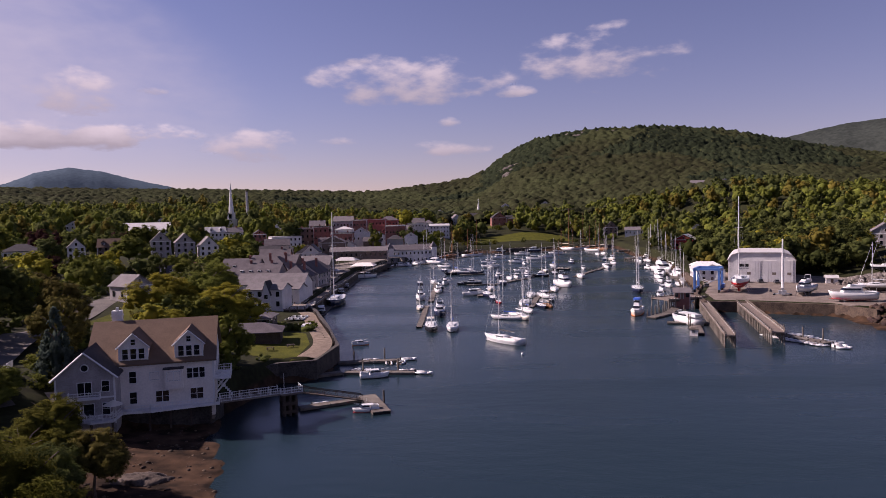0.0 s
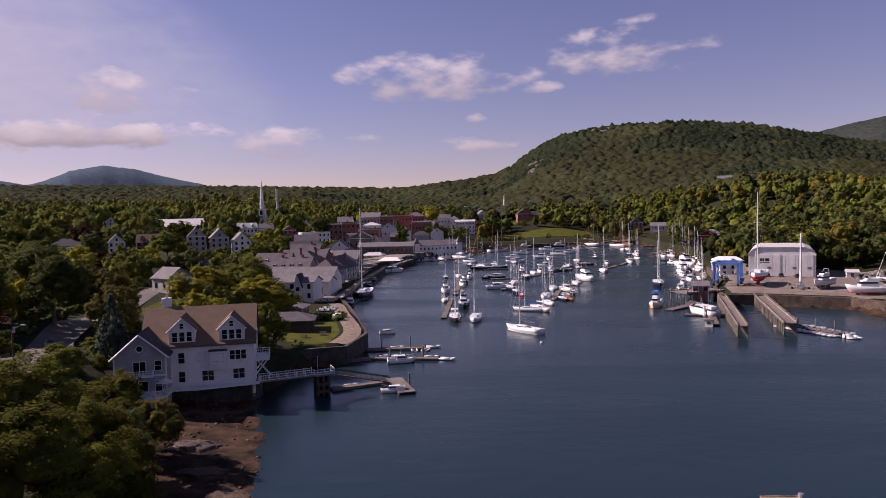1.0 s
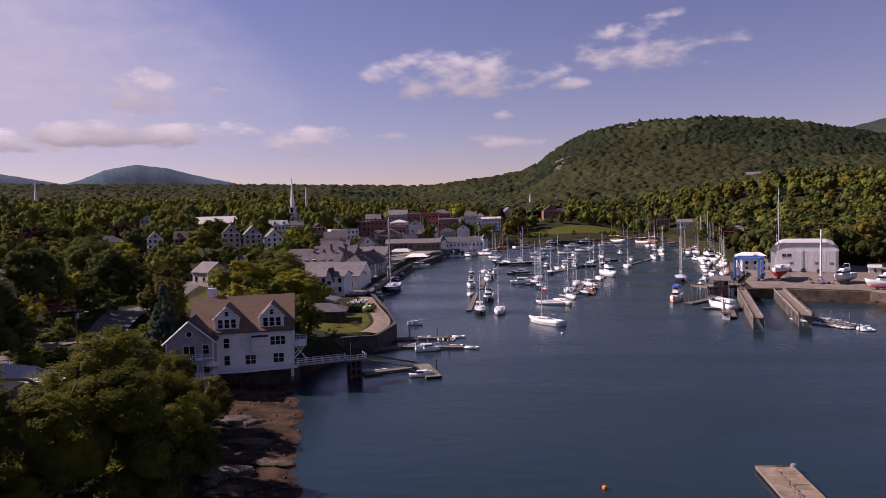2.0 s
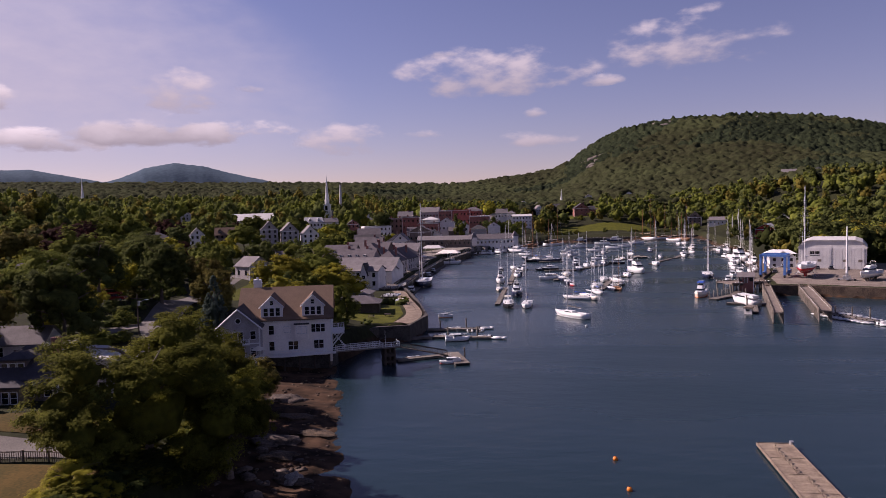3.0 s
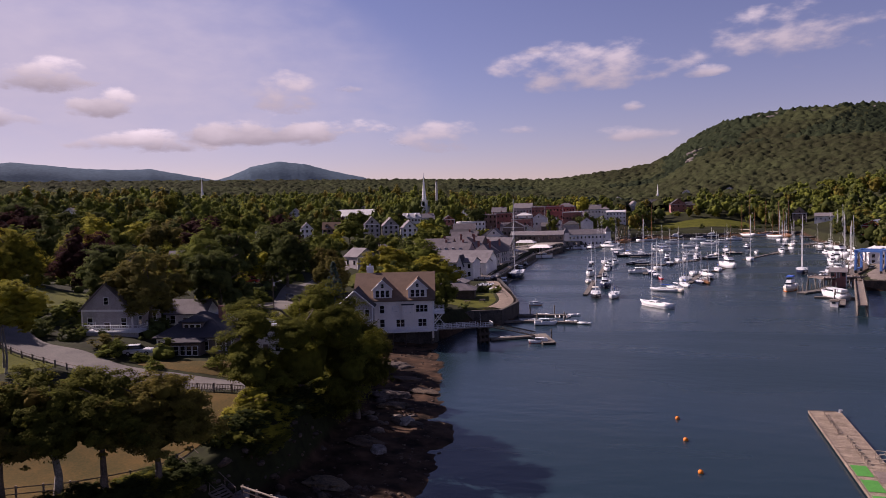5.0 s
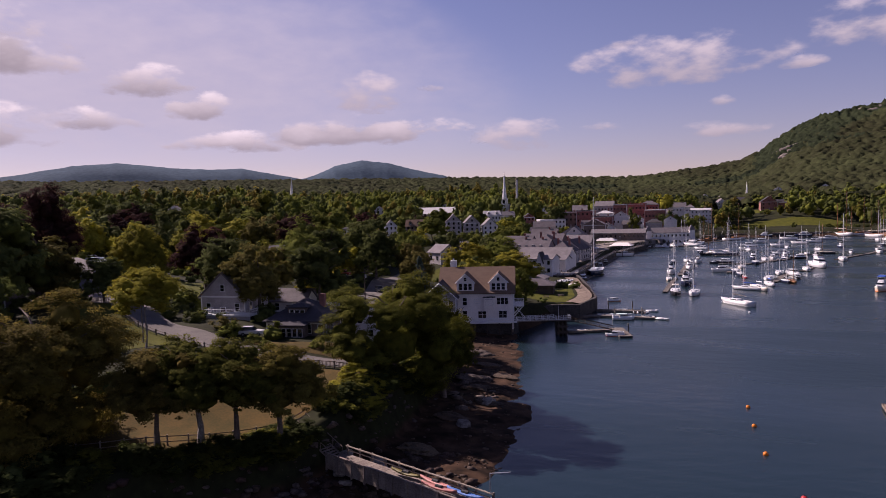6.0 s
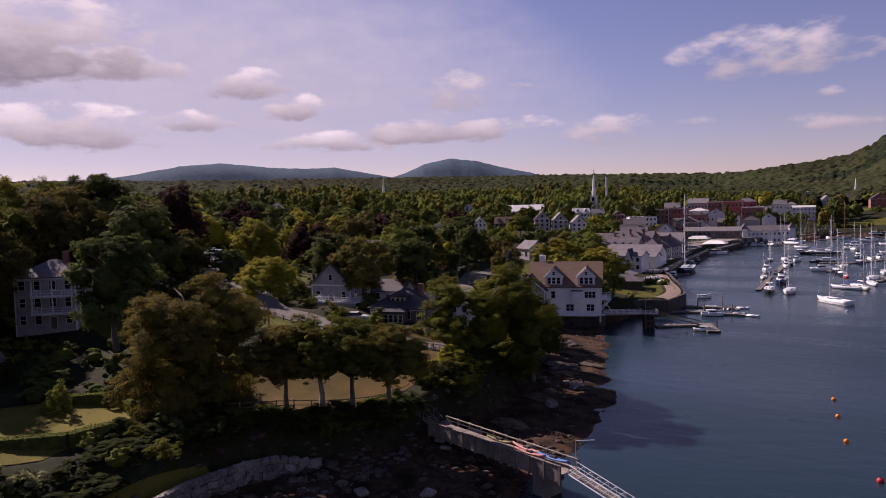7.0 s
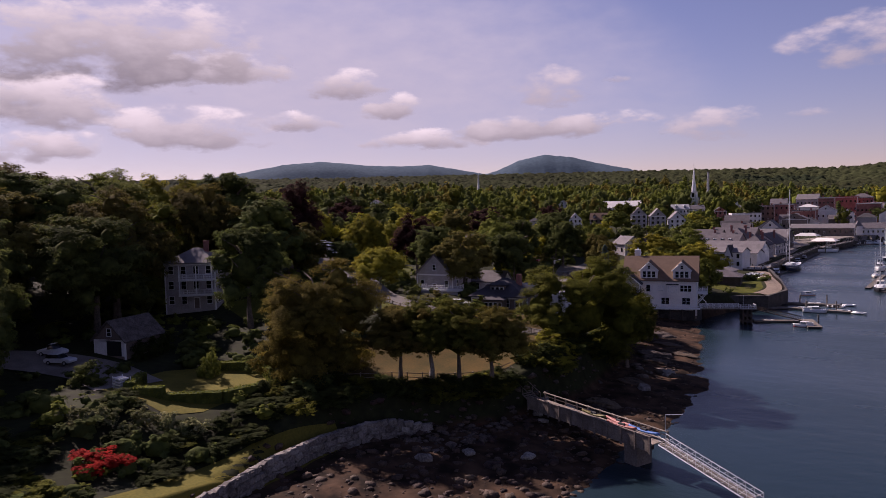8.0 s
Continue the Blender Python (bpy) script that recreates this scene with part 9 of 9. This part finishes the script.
rng = np.random.default_rng(7)
hx_, hy_, hr_ = (np.array(v) for v in zip(*HOUSES))
for step, r0, r1, size in ((11.2, 490, 900, 6.6), (6.6, 860, 1640, 3.6)):
    xs, ys = np.meshgrid(np.arange(-r1, r1, step), np.arange(-200, r1, step))
    xs, ys = (xs + rng.uniform(-step * .45, step * .45, xs.shape)).ravel(), (ys + rng.uniform(-step * .45, step * .45, ys.shape)).ravel()
    r, a = np.hypot(xs, ys + 40), np.degrees(np.arctan2(xs, ys + 40))
    keep = (r > r0) & (r < r1) & (a > -76) & (a < 37) & (signed(xs, ys, WATER) > 20)
    xs, ys = xs[keep], ys[keep]
    near = np.ones(len(xs), bool)
    for hx, hy, hr in zip(hx_, hy_, hr_):
        d = math.hypot(hx, hy + 40)
        ux, uy = -hx / d, -(hy + 40) / d
        wx, wy = xs - hx, ys - hy
        al, sd = wx * ux + wy * uy, np.abs(wx * uy - wy * ux)
        near &= ~((np.hypot(wx, wy) < hr + 5) | ((al > 0) & (al < 22) & (sd < hr * 0.7 + 2)))
    town = (xs > -135) & (xs < 0) & (ys > 440) & (ys < 700)
    near &= ~(town & (rng.uniform(size=len(xs)) < 0.75))
    for pl in PATCHES:
        near &= signed(xs, ys, pl) > 3
    near &= ~((xs > 4) & (xs < 136) & (ys < 704)) & ~((xs > -16) & (xs < 62) & (ys > 738) & (ys < 778) & (rng.uniform(size=len(xs)) < 0.75))
    xs, ys = xs[near], ys[near]
    zs = height(xs, ys)
    if r0 < 600:
        for i_, mat_ in enumerate(("leaf", "leaf_dark", "leaf_oak", "leaf_maple")):
            pick = np.digitize(rng.uniform(size=len(xs)), (0.45, 0.86, 0.97)) == i_
            rr_ = size * rng.uniform(0.65, 1.4, len(xs))
            pick &= ~in_the_way(xs, ys, rr_, zs + rr_ * 2.4)
            filling("slope_woods", [(x_, y_, r_, z_ - 1.0, z_ + r_ * (2.7 if x_ < -60 else 2.2)) for x_, y_, z_, r_ in zip(xs[pick], ys[pick], zs[pick], rr_[pick])], M[mat_], "mixed trees covering the lower slopes", 20 + i_, 170, 9, 0.105, 0.8)
        continue
    rad = size * rng.choice((0.8, 1.0, 1.15, 1.5), len(xs)) * rng.uniform(0.9, 1.15, len(xs))
    cs, rs = np.stack([xs, ys, zs], -1), rad
# a raster of treetops: round heads, and pointed ones where conifers grow
bear = np.degrees(np.arctan2(cs[:, 0], cs[:, 1] + 40))
patchy = np.array([noise.noise(Vector((x_ * 0.006, y_ * 0.006, 5))) for x_, y_, z_ in cs])
spruce = ((cs[:, 2] > crest(bear) * 0.62) & (bear > 2) & (patchy > -0.12)) | (patchy > 0.38)
CELL, OX, OY = 2.0, -1700.0, -260.0
top_ = np.zeros((1000, 1700), np.float32)
kind_ = np.zeros((1000, 1700), np.float32)
ci, cj = np.round((cs[:, 0] - OX) / CELL).astype(int), np.round((cs[:, 1] - OY) / CELL).astype(int)
tall_ = np.where(spruce, rs * rng.uniform(1.5, 2.2, len(rs)), rs * rng.uniform(1.1, 1.6, len(rs))) + 4.0
for dj in range(-4, 5):
    for di in range(-4, 5):
        jj, ii = cj + dj, ci + di
        dist = np.hypot(OX + ii * CELL - cs[:, 0], OY + jj * CELL - cs[:, 1]) / (rs * 1.25)
        ok = (dist < 1) & (ii >= 0) & (jj >= 0) & (ii < 1700) & (jj < 1000)
        up_ = tall_ * np.where(spruce, 0.35 + 0.65 * (1 - dist), np.sqrt(np.clip(1 - dist ** 2, 0, 1)) * 0.5 + 0.5)
        np.maximum.at(top_, (jj[ok], ii[ok]), up_[ok].astype(np.float32))
        np.maximum.at(kind_, (jj[ok], ii[ok]), np.where(spruce, 1.0, 0.0)[ok].astype(np.float32))
az_, ra_ = np.meshgrid(np.radians(np.arange(-76, 37, 0.12)), 860 + np.cumsum(np.linspace(2.4, 4.4, 230)))
px_, py_ = np.sin(az_) * ra_, np.cos(az_) * ra_ - 40
fi, fj = np.clip((px_ - OX) / CELL, 0, 1698), np.clip((py_ - OY) / CELL, 0, 998)
i0, j0 = fi.astype(int), fj.astype(int)
u_, v_ = fi - i0, fj - j0
lift_ = (top_[j0, i0] * (1 - u_) + top_[j0, i0 + 1] * u_) * (1 - v_) + (top_[j0 + 1, i0] * (1 - u_) + top_[j0 + 1, i0 + 1] * u_) * v_
lift_ += rng.normal(scale=0.55, size=lift_.shape) * (lift_ > 1)
pz_ = height(px_, py_) + np.where(lift_ < 1.0, -3.0, lift_)
na, nb = az_.shape
ids = np.arange(na * nb).reshape(na, nb)
qd = np.stack([ids[:-1, :-1], ids[:-1, 1:], ids[1:, 1:], ids[1:, :-1]], -1).reshape(-1, 4)[:, ::-1]
which_ = (kind_[j0, i0] > 0.5)[:-1, :-1].ravel().astype(int)
me_ = mesh_np("far_woods", np.stack([px_, py_, pz_], -1).reshape(-1, 3), qd, [M["far_woods"], M["far_conifers"]], index=which_)
tagged(new("far_woods", me_), "dense green woods with dark conifers over the far slopes", "woods", kind="stuff")
# bare pale ledges near the hill's crest
q = np.random.default_rng(31)
v, f = ico(2)
vs_, fs_, n_ = [], [], 0
for be, di, k in ((4.4, 1390, 9), (9.5, 1530, 5), (12.5, 1540, 7), (16, 1535, 6), (4.0, 1330, 5)):
    for i in range(k):
        b_, d_ = radians(be + q.normal(0, 0.45)), di + q.normal(0, 12)
        x_, y_ = math.sin(b_) * d_, math.cos(b_) * d_ - 40
        w = v * q.uniform(0.7, 1.2, (len(v), 1)) * np.array([q.uniform(5, 12), q.uniform(4, 8), q.uniform(3, 6)]) + np.array([x_, y_, ground_z(x_, y_) + 5.5])
        vs_.append(w)
        fs_.append(f + n_)
        n_ += len(v)
tagged(new("rock_ledges", mesh_np("rock_ledges", np.concatenate(vs_), np.concatenate(fs_), M["pale_rock"])), "bare pale rock ledges near the hill's crest", "rocks", kind="stuff")


def mountain(ridge, label, depth=700, mat="mountain"):
    """A far wooded mountain: a ridge line with slopes before and behind it."""
    q = random.Random(len(ridge))
    dense = []
    for (ax, ay, az), (bx, by, bz) in zip(ridge, ridge[1:]):
        for i in range(10):
            t = i / 10
            t = t * t * (3 - 2 * t) * 0.35 + t * 0.65
            dense.append(Vector((ax + (bx - ax) * t, ay + (by - ay) * t, az + (bz - az) * t + q.uniform(-1.5, 1.5))))
    verts = []
    for p_ in dense:
        d = Vector((p_.x, p_.y, 0)).normalized()
        for off, k in ((-depth, -0.1), (-depth * 0.6, 0.35), (-depth * 0.3, 0.75), (0, 1.0), (depth * 0.5, 0.3)):
            w = p_ + d * off
            verts.append((w.x, w.y, p_.z * k + (noise.noise(Vector((w.x, w.y, 0)) * 0.006) * 14 if off else 0)))
    ids = np.arange(len(verts)).reshape(-1, 5)
    f = np.stack([ids[:-1, :-1], ids[1:, :-1], ids[1:, 1:], ids[:-1, 1:]], -1).reshape(-1, 4)
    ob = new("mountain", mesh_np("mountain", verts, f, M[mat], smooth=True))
    return tagged(ob, label, "mountain", kind="structure")


# these two ridges wear the haze-tinted colour
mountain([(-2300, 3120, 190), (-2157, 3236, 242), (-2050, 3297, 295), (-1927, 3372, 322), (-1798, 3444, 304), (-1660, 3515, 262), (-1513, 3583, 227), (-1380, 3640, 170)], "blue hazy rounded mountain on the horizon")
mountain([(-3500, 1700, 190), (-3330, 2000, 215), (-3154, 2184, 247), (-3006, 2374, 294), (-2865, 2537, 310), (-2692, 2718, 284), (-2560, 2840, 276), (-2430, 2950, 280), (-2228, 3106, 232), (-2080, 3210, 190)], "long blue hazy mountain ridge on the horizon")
mountain([(1480, 3590, 300), (1666, 3500, 396), (1799, 3430, 426), (1903, 3371, 445), (2038, 3291, 455), (2250, 3150, 470), (2500, 2950, 420)], "dark far mountain behind the wooded hill", mat="dark_mountain")


def cloud_material(lo, hi, dark, light, thick, deep=0.0, grain=2.4):
    m = bpy.data.materials.new("cloud")
    m.use_nodes = True
    n, l = m.node_tree.nodes, m.node_tree.links
    n.remove(n["Principled BSDF"])
    out = n["Material Output"]
    tc, info = n.new("ShaderNodeTexCoord"), n.new("ShaderNodeObjectInfo")
    sep = n.new("ShaderNodeSeparateXYZ")
    l.new(tc.outputs["Generated"], sep.inputs[0])

    def maths(op, a, b=None, c=None):
        k = n.new("ShaderNodeMath")
        k.operation = op
        for i, v in enumerate((a, b, c)):
            if v is None:
                continue
            if isinstance(v, (int, float)):
                k.inputs[i].default_value = v
            else:
                l.new(v, k.inputs[i])
        return k.outputs[0]

    u, v = maths("MULTIPLY_ADD", sep.outputs["X"], 2, -1), maths("MULTIPLY_ADD", sep.outputs["Y"], 2, -1)
    low = maths("MAXIMUM", v, maths("MULTIPLY", v, -1.7))          # flatter below than above
    r2 = maths("ADD", maths("MULTIPLY", u, u), maths("MULTIPLY", low, low))
    fall = maths("SUBTRACT", 1.0, r2)
    geo = n.new("ShaderNodeNewGeometry")
    mp = n.new("ShaderNodeMapping")
    mp.inputs["Scale"].default_value = (0.0042, 0.0042, 0.0095)
    l.new(geo.outputs["Position"], mp.inputs["Vector"])
    t1 = n.new("ShaderNodeTexNoise")
    t1.noise_dimensions = "4D"
    t1.inputs["Scale"].default_value, t1.inputs["Detail"].default_value, t1.inputs["Roughness"].default_value = 1.0, 5.0, 0.52
    l.new(mp.outputs[0], t1.inputs["Vector"])
    l.new(maths("MULTIPLY", info.outputs["Random"], 30.0), t1.inputs["W"])
    dens = maths("ADD", maths("MULTIPLY", fall, 0.6), maths("MULTIPLY_ADD", t1.outputs["Fac"], grain, -grain / 2))
    a = n.new("ShaderNodeMapRange")
    a.interpolation_type = "SMOOTHSTEP"
    a.inputs["From Min"].default_value, a.inputs["From Max"].default_value = lo, hi
    l.new(dens, a.inputs["Value"])
    edge = n.new("ShaderNodeMapRange")
    edge.interpolation_type = "SMOOTHSTEP"
    edge.inputs["From Min"].default_value, edge.inputs["From Max"].default_value = 0.0, 0.25
    l.new(fall, edge.inputs["Value"])
    alpha = maths("MULTIPLY", maths("MULTIPLY", a.outputs[0], edge.outputs[0]), thick)
    # lit top and shaded underside are put into the emission colour by height
    shade = n.new("ShaderNodeMapRange")
    shade.inputs["From Min"].default_value, shade.inputs["From Max"].default_value = -0.75, 0.75
    l.new(maths("ADD", maths("MULTIPLY_ADD", a.outputs[0], -deep, v), maths("MULTIPLY_ADD", t1.outputs["Fac"], 1.2, -0.6)), shade.inputs["Value"])
    ramp = n.new("ShaderNodeValToRGB")
    ramp.color_ramp.elements[0].color, ramp.color_ramp.elements[1].color = dark, light
    l.new(shade.outputs[0], ramp.inputs["Fac"])
    em, tr, mix = n.new("ShaderNodeEmission"), n.new("ShaderNodeBsdfTransparent"), n.new("ShaderNodeMixShader")
    em.inputs["Strength"].default_value = CLOUD
    l.new(ramp.outputs["Color"], em.inputs["Color"])
    l.new(alpha, mix.inputs["Fac"])
    l.new(tr.outputs[0], mix.inputs[1])
    l.new(em.outputs[0], mix.inputs[2])
    l.new(mix.outputs[0], out.inputs["Surface"])
    return m


CLOUD = 0.57
M["cloud"] = cloud_material(0.22, 0.85, (0.36, 0.35, 0.38, 1), (0.80, 0.76, 0.75, 1), 0.85)
# pale glow laid over the blue in place of sky haze, no real cloud
M["veil"] = cloud_material(-0.1, 0.75, (0.56, 0.54, 0.56, 1), (0.72, 0.70, 0.71, 1), 0.8, 0.0, 0.3)
M["big_cloud"] = cloud_material(0.18, 0.62, (0.24, 0.23, 0.26, 1), (0.98, 0.94, 0.92, 1), 0.95, 0.15)
M["grey_cloud"] = cloud_material(0.0, 0.55, (0.18, 0.17, 0.20, 1), (1.0, 0.96, 0.93, 1), 0.96, 0.2)


CLOUDS = []


def cloud(bearing, rise, wide, tall, label="pale fair-weather cloud with soft grey shade painted underneath", mat="cloud"):
    """A far cloud by its bearing and height above the horizon and its width and height, in degrees."""
    R = 4470 if mat == "veil" else 4060 + (len(CLOUDS) * 89) % 370
    CLOUDS.append(label)
    b, e = radians(bearing), radians(rise)
    w, h = R * math.tan(radians(wide / 2)), R * math.tan(radians(tall / 2))
    me = bpy.data.meshes.new("cloud")
    vs, fs = [], []
    for j in range(5):
        for i in range(9):
            x, y = -1 + i / 4, -1 + j / 2
            vs.append((x * w, y * h, (x * x * w * w + y * y * h * h) / (2 * R)))
    for j in range(4):
        for i in range(8):
            k = j * 9 + i
            fs.append((k, k + 1, k + 10, k + 9))
    me.from_pydata(vs, [], fs)
    me.materials.append(M[mat])
    ob = new("cloud", me)
    pos = Vector((R * math.sin(b) * math.cos(e), R * math.cos(b) * math.cos(e), R * math.sin(e)))
    ob.matrix_basis = look(pos, pos * 2)
    ob.visible_shadow = False
    return tagged(ob, label, "cloud", "clouds", kind="structure")


for row in ((-3.7, 11.2, 18.8, 5.8), (12.0, 12.1, 14.7, 7.7), (-16.0, 6.3, 9.9, 4.3), (-0.5, 6.1, 7.7, 2.2), (-29.0, 9.8, 9.9, 5.0)):
    cloud(*row)
for row in ((-30.0, 6.9, 21.0, 4.0),):
    cloud(*row, "long flat layer of pale cloud", "big_cloud")
for row in ((-9.7, 6.7, 4.4, 1.6), (4.7, 10.5, 4.6, 1.5), (-0.7, 8.2, 3.0, 1.4), (-8.5, 13.1, 4.1, 1.3), (-24.2, 10.5, 3.3, 1.3)):
    cloud(*row, "small thin wisp of pale cloud")
for row in ((-63.5, 12.6, 25.7, 10.5), (-69.5, 8.6, 11.0, 4.6)):
    cloud(*row, "large grey-bellied cloud with bright rim", "grey_cloud")
for row in ((-46.2, 10.5, 9.1, 3.7), (-41.9, 8.7, 7.7, 3.5), (-59.1, 6.7, 17.1, 5.1), (-68.2, 8.3, 11.3, 6.4), (-68.8, 5.4, 10.7, 3.8), (-39.6, 6.0, 12.3, 2.7), (-78, 11.0, 12, 11.5)):
    cloud(*row, mat="big_cloud")
for row in ((-57.5, 11.6, 15.0, 4.6), (-50.5, 7.6, 9.0, 2.6)):
    cloud(*row, mat="big_cloud")
# added sheet: whitens the left part of the sky like haze
cloud(-54, 10.5, 66, 27, "thin glowing veil painted as pale sky haze", "veil")
